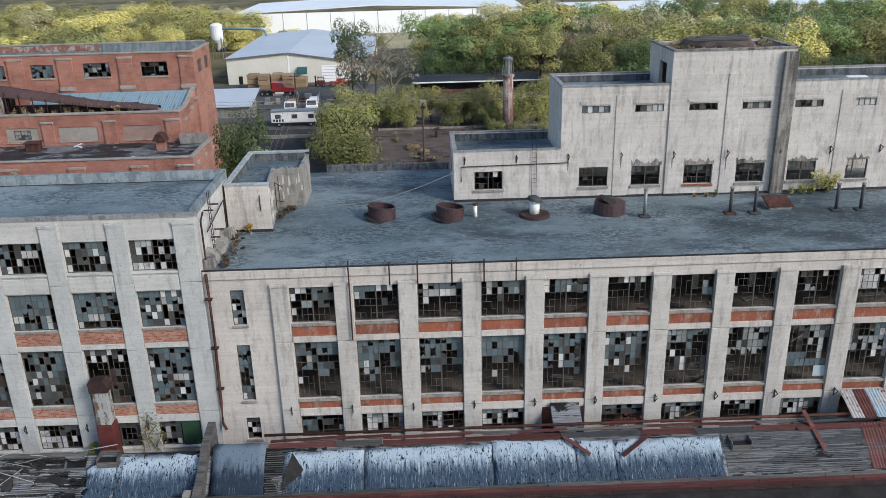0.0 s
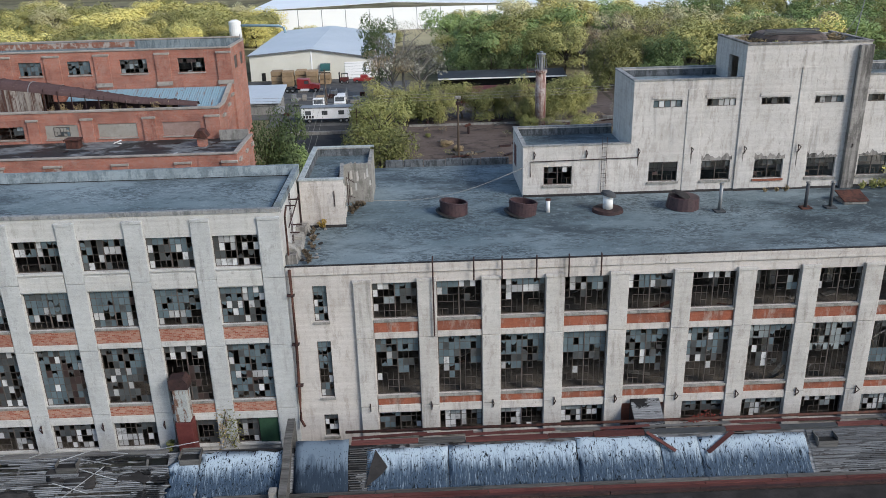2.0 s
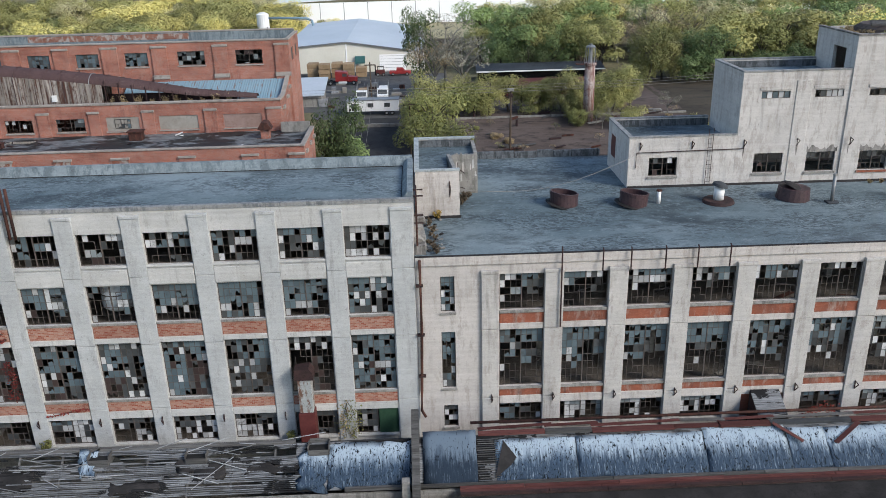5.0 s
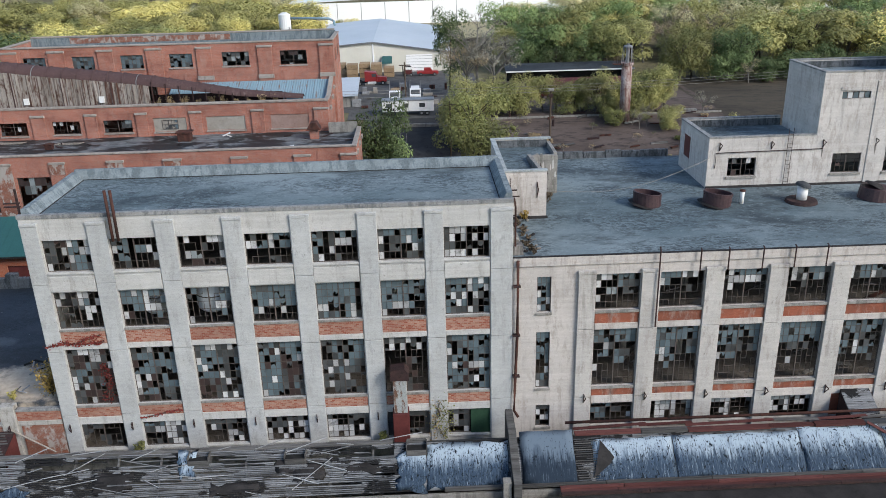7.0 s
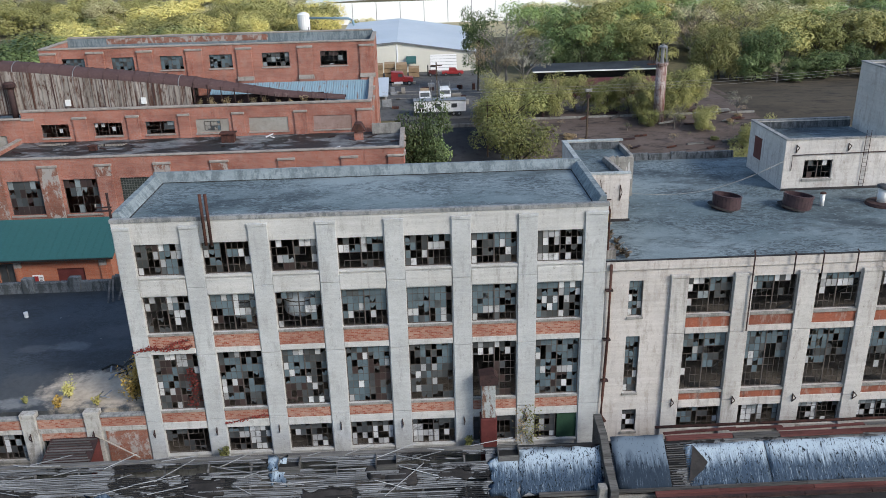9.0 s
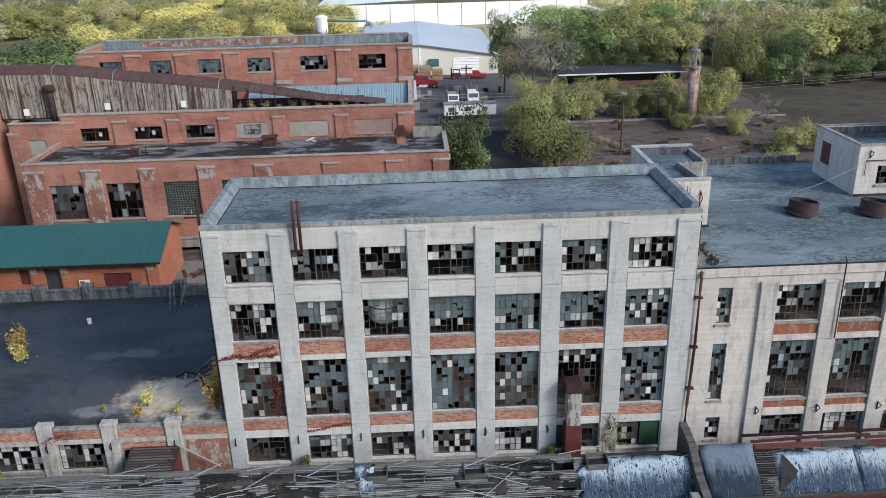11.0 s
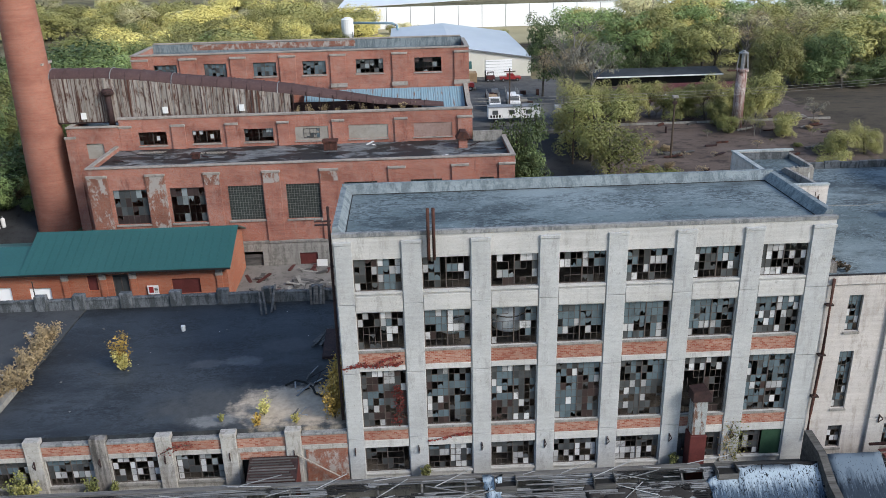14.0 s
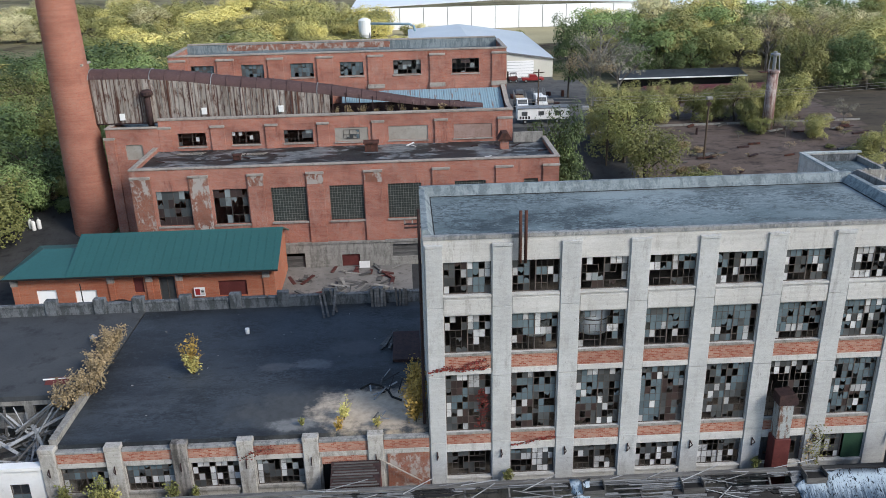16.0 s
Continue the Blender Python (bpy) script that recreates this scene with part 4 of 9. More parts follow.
def block_b():
    b = thing("factory_block", (AX1, FY, -4.6), "long three-storey stained concrete factory block with shattered windows", "factory building")
    holes = [(a, c, z0, z1) for a, c in B_WIN for z0, z1, _ in B_ROWS]
    slots = [(-13.88, -12.86, 10.3, 13.1), (-13.88, -12.86, 4.0, 8.7), (-13.82, -12.75, 0.6, 2.5)]
    part("front_wall", holed(MB(), "x", AX1 + 0.01, BX1, -4.6, 14.35, FY, FY + 0.35, holes + slots), CONCRETE_B, b, "streaked cream concrete wall")
    part("side_wall", MB().box(BX1 - 0.35, BX1, FY + 0.35, BBACK, -4.6, 14.3), CONCRETE_B, b)
    part("side_wall", MB().box(AX1 + 0.01, AX1 + 0.35, ABACK, BBACK, -4.6, 14.3), CONCRETE_B, b)
    # rear wall is unseen; its holes are added to let daylight into the floors
    part("back_wall", holed(MB(), "x", AX1 + 0.35, BX1 - 0.35, -4.6, 14.3, BBACK - 0.35, BBACK, holes), CONCRETE_B, b)
    part("roof_slab", MB().box(AX1 + 0.02, BX1, FY - 0.02, BBACK - 0.36, 14.36, BROOF), ROOF, b, "blue-grey flat roof with dark patches and cracks")
    part("roof_edge", MB().box(AX1 + 0.02, BX1, FY - 0.12, FY - 0.03, 13.95, BROOF + 0.03), CONCRETE_B, b, bevel=0.03)
    part("edge_felt", MB().box(AX1 + 0.02, BX1, FY - 0.14, FY + 0.1, BROOF + 0.035, BROOF + 0.07), TAR, b, "black felt edge of the roof")
    # crumbling rear parapet in lengths
    r = random.Random(3)
    x = -9.4
    while x < 2.9:
        w = min(r.uniform(1.6, 2.6), 2.95 - x)
        part("parapet_block", MB().box(x + 0.02, x + w - 0.02, BBACK - 0.35, BBACK, BROOF - 0.3, BROOF + 0.72 + r.uniform(-0.1, 0.06)), DARKSTONE, b, bevel=0.05)
        x += w
    for z in (9.5, 3.3, -0.4):
        part("floor_slab", MB().box(AX1 + 0.36, BX1 - 0.36, FY + 0.36, BBACK - 0.36, z - 0.35, z), INFLOOR, b)
    for k in range(12):
        for y in (55.5, 61.5):
            part("inner_column", MB().box(-10.7 + 4.615 * k, -10.25 + 4.615 * k, y, y + 0.45, -4.6, 14.3), INSIDE, b)
    for (a, c, z0, z1), glass in zip(slots, SLOT_PANES):
        steel_window(b, a, c, z0, z1, FY + 0.18, 3, 4, (), mullion=False, panes=glass)
        part("sill", MB().box(a - 0.08, c + 0.08, FY - 0.12, FY - 0.004, z0 - 0.18, z0 - 0.01), BARE, b, bevel=0.02)
    pil = [(-10.95, -9.7)] + [(B_WIN[i][1] + 0.02, B_WIN[i + 1][0] - 0.02) for i in range(11)]
    for a, c in pil:
        for z0, z1 in ((-4.6, 3.1), (3.13, 8.85), (8.88, 13.25)):
            part("pilaster", MB().box(a, c, FY - 0.22, FY - 0.002, z0, z1), CONCRETE_P, b, bevel=0.03)
        part("pilaster_cap", MB().box(a - 0.04, c + 0.04, FY - 0.27, FY - 0.003, 13.252, 13.5), CONCRETE_P, b, bevel=0.03)
        bracket(b, (a + c) / 2 + 0.1, FY - 0.24, 3.1)
    for k, (a, c) in enumerate(B_WIN):
        far = min(1.0, k / 7)
        for row, (z0, z1, n) in enumerate(B_ROWS):
            part("sill", MB().box(a - 0.03, c + 0.03, FY - 0.15, FY - 0.004, z0 - 0.22, z0 - 0.01), BARE, b, bevel=0.02)
            if row < 2:
                top, bot = (z0 - 0.23, 9.28) if row == 0 else (z0 - 0.23, 3.2)
                part("brick_panel", MB().box(a, c, FY - 0.05, FY - 0.004, bot, top), BRICK_STAIN, b, "stained red brick spandrel")
                part("lintel", MB().box(a, c, FY - 0.12, FY - 0.004, 8.79 if row == 0 else 2.54, bot - 0.01), CONCRETE_B, b, bevel=0.02)
            odds = [(0.06, 0.24 - 0.19 * far, 0.06 - 0.05 * far, 0.0), (0.045, 0.42 - 0.12 * far, 0.06, 0.01), (0.17, 0.14, 0.16, 0.01)][row]
            if k == 4 and row == 2:
                part("brick_infill", MB().box(a, c, FY + 0.06, FY + 0.2, z0, z1), BRICK_STAIN, b, "bricked-up window bay")
                continue
            steel_window(b, a, c, z0, z1, FY + 0.18, 8, n, odds, singly=row == 1, falling=row < 2, panes=B_PANES[k][row] if k < len(B_PANES) else None)
    part("window_board", MB().box(29.6, 30.85, FY + 0.12, FY + 0.15, 4.3, 5.2), BLUEBOARD, b, "light blue board leaning in a broken window")
    part("hanging_lath", MB().beam((20.0, FY + 0.3, 1.0), (22.0, FY + 0.25, 1.9), 0.12, 0.05), BOARD, b)
    part("hanging_lath", MB().beam((27.6, FY + 0.3, 7.2), (29.2, FY + 0.28, 8.3), 0.1, 0.04), BOARD, b)
    # plaster and pipes fallen inside the upper storeys
    r = random.Random(44)
    for _ in range(46):
        x, y, z = r.uniform(-9, 44), r.uniform(50.8, 58), r.choice((9.5, 3.3, 3.3))
        w = r.uniform(0.6, 2.4)
        part("fallen_plaster", MB().beam((x, y, z + 0.08), (x + w, y + r.uniform(-0.7, 0.7), z + r.choice((0.1, 0.15, 0.5, 1.1))), r.uniform(0.1, 0.7), 0.05), r.choice((INSIDE, PLANK, BOARD, RUST)), b)
    return b


BLOCK_B = block_b()


# ---- roof houses on the long block ----
def strip_window(parent, x0, x1, z0, z1, y):
    mb = MB()
    n = 5
    for i in range(n + 1):
        x = x0 + (x1 - x0) * i / n
        mb.box(x - 0.03, x + 0.03, y, y + 0.06, z0, z1)
    mb.box(x0, x1, y - 0.01, y + 0.07, z0 - 0.02, z0 + 0.04).box(x0, x1, y - 0.01, y + 0.07, z1 - 0.04, z1 + 0.02)
    win = part("window", mb, FRAME, parent)
    panes = MB()
    for i in range(n):
        if rng.random() < 0.62:
            a, c = x0 + (x1 - x0) * i / n + 0.04, x0 + (x1 - x0) * (i + 1) / n - 0.04
            panes.face([(a, y + 0.03, z0), (c, y + 0.03, z0), (c, y + 0.03, z1), (a, y + 0.03, z1)], rng.choice((0, 0, 1, 2)))
    if panes.f:
        part("glazing", panes, list(PANE_KINDS), win, "milky and broken panes", kind="stuff")


def roof_house():
    y0, t = 64.6, 0.3
    b = thing("roof_house", (2.95, y0, BROOF), "tall stepped concrete penthouse with a tower on the factory roof", "roof structure")
    low, mid, twr = 19.05, 24.35, 27.1
    wins = [(4.75, 7.2)] + [(13.9 + 4.6 * k, 16.42 + 4.6 * k) for k in range(7)]
    strips = [(13.95 + 4.585 * k, 16.4 + 4.585 * k) for k in range(7)]
    z = BROOF
    part("front_wall", holed(MB(), "x", 2.95, 12.24, z, low, y0, y0 + t, [(wins[0][0], wins[0][1], 15.62, 17.25)]), HOUSE, b, "patched cream wall")
    holes = [(a, c, 15.62, 17.36) for a, c in wins[1:]] + [(a, c, 22.1, 22.72) for a, c in strips]
    part("front_wall", holed(MB(), "x", 12.25, 21.44, z, mid, y0, y0 + t, holes), HOUSE, b)
    part("front_wall", holed(MB(), "x", 21.45, 31.85, z, twr, y0 - 0.12, y0 + t, holes), HOUSE, b, "tall streaked tower wall")
    part("front_wall", holed(MB(), "x", 31.86, BX1, z, mid, y0, y0 + t, holes), HOUSE, b)
    part("side_wall", holed(MB(), "y", y0 + t, 72.3, z, low, 2.95, 3.25, [(69.4, 71.0, 16.0, 18.0)]), HOUSE, b)
    part("side_wall", MB().box(12.25, 12.55, y0 + t, 71.6, z, mid), HOUSE, b)
    part("side_wall", holed(MB(), "y", y0 + t, 71.6, 23.6, twr, 21.45, 21.75, [(66.2, 68.4, 23.7, 25.9)]), HOUSE, b)
    part("side_wall", MB().box(31.55, 31.85, y0 + t, 71.6, 23.6, twr), HOUSE, b)
    part("back_wall", MB().box(3.25, 12.24, 72.0, 72.3, z, low), HOUSE, b)
    part("back_wall", MB().box(12.55, BX1, 71.3, 71.6, z, mid), HOUSE, b)
    part("back_wall", MB().box(21.76, 31.54, 71.3, 71.6, mid, twr), HOUSE, b)
    part("roof", MB().box(3.25, 12.24, y0 + t, 72.0, 18.0, 18.3), ROOF, b, "grey felt roof behind a parapet")
    part("roof", MB().box(12.55, 21.44, y0 + t, 71.3, 23.4, 23.65), ROOF, b)
    part("roof", MB().box(31.86, BX1, y0 + t, 71.3, 23.4, 23.65), ROOF, b)
    part("tower_roof", MB().box(21.76, 31.54, y0 + t, 71.3, 26.5, 26.75), GREYROOF, b)
    part("roof_curb", MB().tube([(26.4, 68.3, 26.75), (26.4, 68.3, 27.3), (26.4, 68.3, 27.6)], [3.35, 3.1, 2.7], 14), DIRT, b, "low dirt-covered octagonal tank base")
    for k in range(7):
        part("roof_plank", MB().beam((23.4 + 0.3 * k, 66.4 + 0.6 * k, 27.66 + 0.03 * (k % 3)), (28.3 + 0.25 * k, 66.6 + 0.55 * k, 27.68 + 0.04 * (k % 2)), 0.22, 0.06), PLANK, b)
    part("coping", MB().box(2.9, 12.24, y0 - 0.05, y0 + t + 0.02, low, low + 0.12).box(2.9, 3.3, y0 + t + 0.02, 72.35, low, low + 0.12).box(3.3, 12.24, 71.98, 72.35, low, low + 0.12), COPING, b)
    part("coping", MB().box(12.2, 21.42, y0 - 0.05, y0 + t + 0.02, mid, mid + 0.12).box(12.2, 12.6, y0 + t + 0.02, 71.65, mid, mid + 0.12).box(12.6, 21.42, 71.28, 71.65, mid, mid + 0.12), COPING, b)
    part("coping", MB().box(31.9, BX1, y0 - 0.05, y0 + t + 0.02, mid, mid + 0.12), COPING, b)
    part("coping", MB().box(31.9, BX1, 71.28, 71.65, mid, mid + 0.12), COPING, b)
    part("coping", MB().box(21.38, 31.92, y0 - 0.2, y0 + t + 0.02, twr, twr + 0.14).box(21.38, 21.8, y0 + t + 0.02, 71.65, twr, twr + 0.14).box(31.5, 31.92, y0 + t + 0.02, 71.65, twr, twr + 0.14), SOOTED, b)
    for x, zt in ((16.85, 23.6), (26.25, 25.2), (36.2, 23.5)):
        part("pilaster", MB().box(x, x + 1.3, y0 - (0.19 if 21 < x < 32 else 0.06), y0 - (0.125 if 21 < x < 32 else 0.003), z, zt), HOUSE, b, bevel=0.03)
    part("buttress", MB().box(30.75, 31.9, y0 - 0.55, y0 - 0.125, z, 26.9), SOOTED, b, "black-streaked concrete buttress", bevel=0.04)
    for a, c in wins:
        zz = 17.25 if a < 10 else 17.36
        steel_window(b, a, c, 15.62, zz, y0 + 0.12, 6, 3, (), panes=rng.choice(("...... .R.... ......", ".G..W. ...... .R....", "GG...G ...... ......", "..GG.. .....G R.....")))
        part("sill", MB().box(a - 0.1, c + 0.1, y0 - 0.24 if 21 < a < 31 else y0 - 0.12, y0 - (0.125 if 21 < a < 31 else 0.004), 15.42, 15.6), BRICK_STAIN if 22 < a < 25 else BARE, b)
    for a, c in strips:
        strip_window(b, a, c, 22.1, 22.72, y0 + 0.1)
        part("lintel", MB().box(a - 0.15, c + 0.15, y0 - 0.2 if 21 < a < 31 else y0 - 0.08, y0 - (0.125 if 21 < a < 31 else 0.004), 22.85, 23.1), HOUSE, b)
    for x in (3.9, 8.4, 12.9, 17.5, 22.0, 26.7, 31.2, 35.9, 40.3):
        bracket(b, x, y0 - (0.3 if 21 < x < 32 else 0.02), 18.3)
    r = random.Random(29)
    for x in (12.9, 17.5, 22.0, 26.7, 31.2, 35.9):
        face = y0 - (0.194 if 26 < x < 28 else 0.124 if 21 < x < 32 else 0.064 if 16 < x < 19 else 0.004)
        w, drop = r.uniform(0.05, 0.1), r.uniform(0.7, 1.5)
        part("soot_run", MB().prism([(x - w, 18.0), (x + w, 18.0), (x + w * 0.3, 18.0 - drop), (x - w * 0.4, 18.0 - drop * 0.8)], "y", face - 0.004, face), SOOTED, b, "black run below a bracket")
    for a, c in wins[2:]:
        face = y0 - (0.124 if 21 < a < 31 else 0.004)
        pts = [(a - 0.05, 17.38), (c + 0.1, 17.38)]
        n = 14
        for i in range(n + 1):
            pts.append((c + 0.1 - (c - a + 0.15) * i / n, 17.46 + r.choice((0.04, 0.1, 0.18, 0.3, 0.5))))
        part("soot_stain", MB().prism(pts, "y", face - 0.004, face), SOOTED, b, "ragged black stain over the window")
    mb = MB()
    for x in (9.75, 10.15):
        mb.beam((x, y0 - 0.12, z + 0.02), (x, y0 - 0.12, low + 0.7), 0.035, 0.035)
    for i in range(12):
        mb.beam((9.75, y0 - 0.12, z + 0.4 + 0.38 * i), (10.15, y0 - 0.12, z + 0.4 + 0.38 * i), 0.022, 0.022)
    part("ladder", mb, DARKRUST, b, "thin rusted wall ladder")
    part("wall_pipe", MB().tube([(3.6, y0 - 0.08, 16.4), (3.6, y0 - 0.08, 17.75), (12.9, y0 - 0.08, 17.85)], [0.04] * 3, 5), DARKRUST, b)
    part("flashing", MB().box(3.26, 12.23, 71.94, 71.995, 18.31, 18.95), DARKSTONE, b, "blackened inner face of the parapet")
    part("flashing", MB().box(12.56, 21.43, 71.24, 71.295, 23.66, 24.25), DARKSTONE, b)
    part("flashing", MB().box(31.87, BX1 - 0.3, 71.24, 71.295, 23.66, 24.25), DARKSTONE, b)
    part("flashing", MB().box(3.255, 3.31, 65.0, 71.93, 18.31, 18.95), DARKSTONE, b)
    for a, c in ((2.95, 21.42), (31.95, BX1)):
        part("tar_fillet", MB().prism([(y0 - 0.004, z + 0.16), (y0 - 0.004, z + 0.005), (y0 - 0.22, z + 0.005)], "x", a, c), TAR, b, "black tar fillet at the foot of the wall")
    part("tar_fillet", MB().prism([(y0 - 0.125, z + 0.16), (y0 - 0.125, z + 0.005), (y0 - 0.34, z + 0.005)], "x", 21.45, 30.7), TAR, b)
    part("wall_door", MB().box(2.93, 2.947, 69.4, 71.0, 16.0, 18.0), REDBROWN, b)


roof_house()


def stair_house():
    b = thing("stair_house", (-15.4, 58.6, BROOF), "small flaking concrete stair house beside the taller block", "roof structure")
    z = BROOF
    part("wall", MB().box(-15.45, -12.0, 58.4, 58.7, z, 18.45), CONCRETE_B, b)
    part("wall", MB().box(-15.45, -15.15, 58.71, 69.1, z, 18.45), CONCRETE_B, b)
    part("wall", MB().prism([(-12.0, 58.71), (-12.45, 64.6), (-12.75, 64.6), (-12.3, 58.71)], "z", z, 18.2), BARE, b, "flaking side wall")
    part("wall", MB().box(-12.75, -10.1, 64.61, 64.9, z, 18.0), BARE, b, "grimy wall with white runs")
    part("wall", MB().box(-10.4, -10.1, 64.91, 69.1, z, 18.2), BARE, b)
    part("wall", MB().box(-15.14, -10.41, 68.8, 69.1, z, 18.45), CONCRETE_B, b)
    part("roof", MB().box(-15.14, -12.76, 58.71, 68.79, 17.5, 17.75), ROOF, b)
    part("roof", MB().box(-12.755, -10.41, 64.91, 68.79, 17.5, 17.75), ROOF, b)
    part("coping", MB().box(-15.52, -11.95, 58.34, 58.76, 18.46, 18.6).box(-15.52, -15.1, 58.77, 69.16, 18.46, 18.6).box(-15.09, -10.05, 68.75, 69.16, 18.46, 18.6), COPING_PALE, b, "pale bluish coping")
    part("flashing", MB().box(-15.13, -12.32, 68.73, 68.785, 17.76, 18.4).box(-12.31, -10.42, 68.73, 68.785, 17.76, 18.4), DARKSTONE, b)
    part("flashing", MB().box(-15.135, -15.08, 58.8, 68.7, 17.76, 18.4), DARKSTONE, b)
    part("tar_fillet", MB().prism([(58.39, z + 0.16), (58.39, z + 0.005), (58.15, z + 0.005)], "x", -15.4, -11.9), TAR, b)
    part("wall_bracket", MB().beam((-12.75, 58.37, 17.6), (-12.75, 58.37, 16.3), 0.05, 0.05).beam((-12.75, 58.36, 17.55), (-12.7, 57.95, 17.1), 0.05, 0.05).beam((-12.75, 58.36, 16.4), (-12.7, 57.95, 17.1), 0.05, 0.05), DARKRUST, b, "rusted triangular bracket")
    # iron frame on the side wall and render coming off in ragged runs
    part("iron_frame", MB().beam((-11.9, 60.8, z + 1.0), (-11.9, 60.8, 18.0), 0.06, 0.06).beam((-11.9, 62.4, z + 1.0), (-11.9, 62.4, 18.0), 0.06, 0.06).beam((-11.9, 60.8, 17.9), (-11.4, 61.6, 17.3), 0.06, 0.06).beam((-11.9, 60.8, 16.4), (-11.4, 61.6, 16.0), 0.06, 0.06), DARKRUST, b)
    r = random.Random(18)
    for k in range(14):
        y, zz = r.uniform(58.8, 60.4), r.uniform(z + 0.2, 17.2)
        w, h = r.uniform(0.12, 0.35), r.uniform(0.3, 0.9)
        part("render_flake", MB().prism([(y, zz), (y + w, zz + 0.15 * h), (y + w * 0.8, zz + h), (y + w * 0.3, zz + h * 0.8)], "x", -12.12, -11.97 + r.uniform(0, 0.05)), r.choice((CONCRETE, CONCRETE_B, WALL_OLD)), b, "peeling pale render")
    for k in range(9):
        x, zz = r.uniform(-12.3, -10.3), r.uniform(z + 0.3, 17.2)
        w, h = r.uniform(0.06, 0.2), r.uniform(0.3, 1.0)
        part("render_run", MB().prism([(x, zz), (x + w, zz + 0.1 * h), (x + w * 0.7, zz + h), (x + w * 0.1, zz + h * 0.9)], "y", 64.585, 64.609), r.choice((CONCRETE, CONCRETE_B)), b, "white run on the grimy wall")
    for k in range(12):
        x = -12.3 + 0.18 * k
        part("broken_top", MB().box(x + 0.005, x + 0.175, 64.61, 64.9, 18.005, 18.03 + r.uniform(0, 0.16)), BARE, b)


stair_house()

# ---- low wing with the black roof ----
LX0 = -92.0


LOW_PANES = ["GGGGGGGG GGBGBB.W W....WW. W...G...", "BBBBBBGB GBGGGGGB GWW.WPWW ......P.", ".WW.WW.G W..W..W. .W.WW.WW GG.W..W.", "PP..WP.. WGG.W.P. WGGGWG.P W......P"]


def low_wing():
    b = thing("low_wing", (-75.6, FY, -4.6), "single-storey wing with a black felt roof and brick parapet", "factory building")
    pil = [(-72.06 + 4.6 * k, -70.95 + 4.6 * k) for k in range(5)]
    pil = [(-76.6, -75.5)] + pil
    wins = [(pil[i][1] + 0.06, pil[i + 1][0] - 0.06) for i in range(5)]
    holes = [(a, c, 0.35, 2.62) for a, c in wins[:4]] + [(-57.0, -55.6, -1.0, 1.95)]
    part("front_wall", holed(MB(), "x", -76.6, AX0 - 0.01, -4.6, 3.75, FY, FY + 0.35, holes), WALL_OLD, b)
    for k, (a, c) in enumerate(pil):
        part("pilaster", MB().box(a, c, FY - 0.25, FY - 0.002, -4.6, 3.95).box(a - 0.02, c + 0.02, FY - 0.27, FY + 0.42, 3.95, 4.35), SOOTED if k == 2 else WALL_OLD, b, "rotten blackened pilaster" if k == 2 else "", bevel=0.04)
        bracket(b, (a + c) / 2, FY - 0.26, 2.4)
    edges = [(pil[i][1] + 0.02, pil[i + 1][0] - 0.02) for i in range(5)] + [(pil[5][1] + 0.02, AX0 - 0.02)]
    for k, (a, c) in enumerate(edges):
        part("brick_panel", MB().box(a, c, FY - 0.05, FY - 0.004, 3.0, 3.74), BRICK_PALE, b, "salmon brick parapet panel")
        part("lintel", MB().box(a, c, FY - 0.12, FY - 0.004, 2.62, 2.99), WALL_OLD, b, bevel=0.02)
        part("coping", MB().box(a, c, FY - 0.08, FY + 0.4, 3.76, 3.95), COPING, b, bevel=0.03)
    part("brick_infill", MB().box(-52.3, AX0 - 0.03, FY - 0.1, FY - 0.004, -1.0, 2.6), BRICK_WASH, b, "patched brick wall with flaking white paint")
    part("brick_infill", MB().box(-57.0, -53.75, FY - 0.06, FY - 0.004, 1.96, 2.6), BRICK_PALE, b)
    for k, (a, c) in enumerate(wins[:4]):
        steel_window(b, a, c, 0.35, 2.62, FY + 0.18, 8, 4, (), panes=LOW_PANES[k])
        part("sill", MB().box(a, c, FY - 0.15, FY - 0.004, 0.18, 0.34), BARE, b)
    part("door_leaf", MB().box(-57.0, -55.6, FY + 0.3, FY + 0.34, -1.0, 1.95), BLACK, b)
    # the roof: a black part, an older grey part, and a hole that fell in
    part("roof_slab", MB().box(-75.4, AX0 - 0.02, FY + 0.36, 72.0, 3.9, 4.3), BLACKROOF, b, "black felt roof with puddle stains and dirt")
    part("old_roof", MB().box(LX0, -75.55, 57.3, 72.0, 3.9, 4.32), GREYROOF, b, "older grey felt roof")
    part("old_roof", MB().box(-75.95, -75.42, FY + 0.36, 57.3, 3.9, 4.75), BARE, b, "broken concrete roof edge")
    part("inner_floor", MB().box(LX0, -75.5, FY + 0.36, 72.0, -0.9, -0.6), INFLOOR, b)
    part("inner_floor", MB().box(-75.4, AX0, FY + 0.36, 72.0, -0.9, -0.6), INFLOOR, b)
    part("inner_wall", MB().box(-75.5, -75.3, FY + 0.36, 72.0, -0.6, 3.9), INSIDE, b)
    part("back_wall", MB().box(LX0, AX0, 72.02, 72.4, -4.6, 5.2), DARKSTONE, b)
    r = random.Random(5)
    x = LX0
    while x < AX0 - 1.0:
        w = min(r.uniform(2.0, 3.0), AX0 - 0.05 - x)
        part("parapet_coping", MB().box(x + 0.02, x + w - 0.02, 71.95, 72.45, 5.2, 5.42 + r.uniform(-0.03, 0.03)), DARKSTONE, b, bevel=0.05)
        x += w
    for x in (-84.1, -79.6, -76.0, -71.6, -66.9, -62.4, -58.0, -53.4):
        part("parapet_pier", MB().box(x - 0.55, x + 0.55, 71.85, 72.55, 4.3, 5.85), DARKSTONE, b, bevel=0.05)
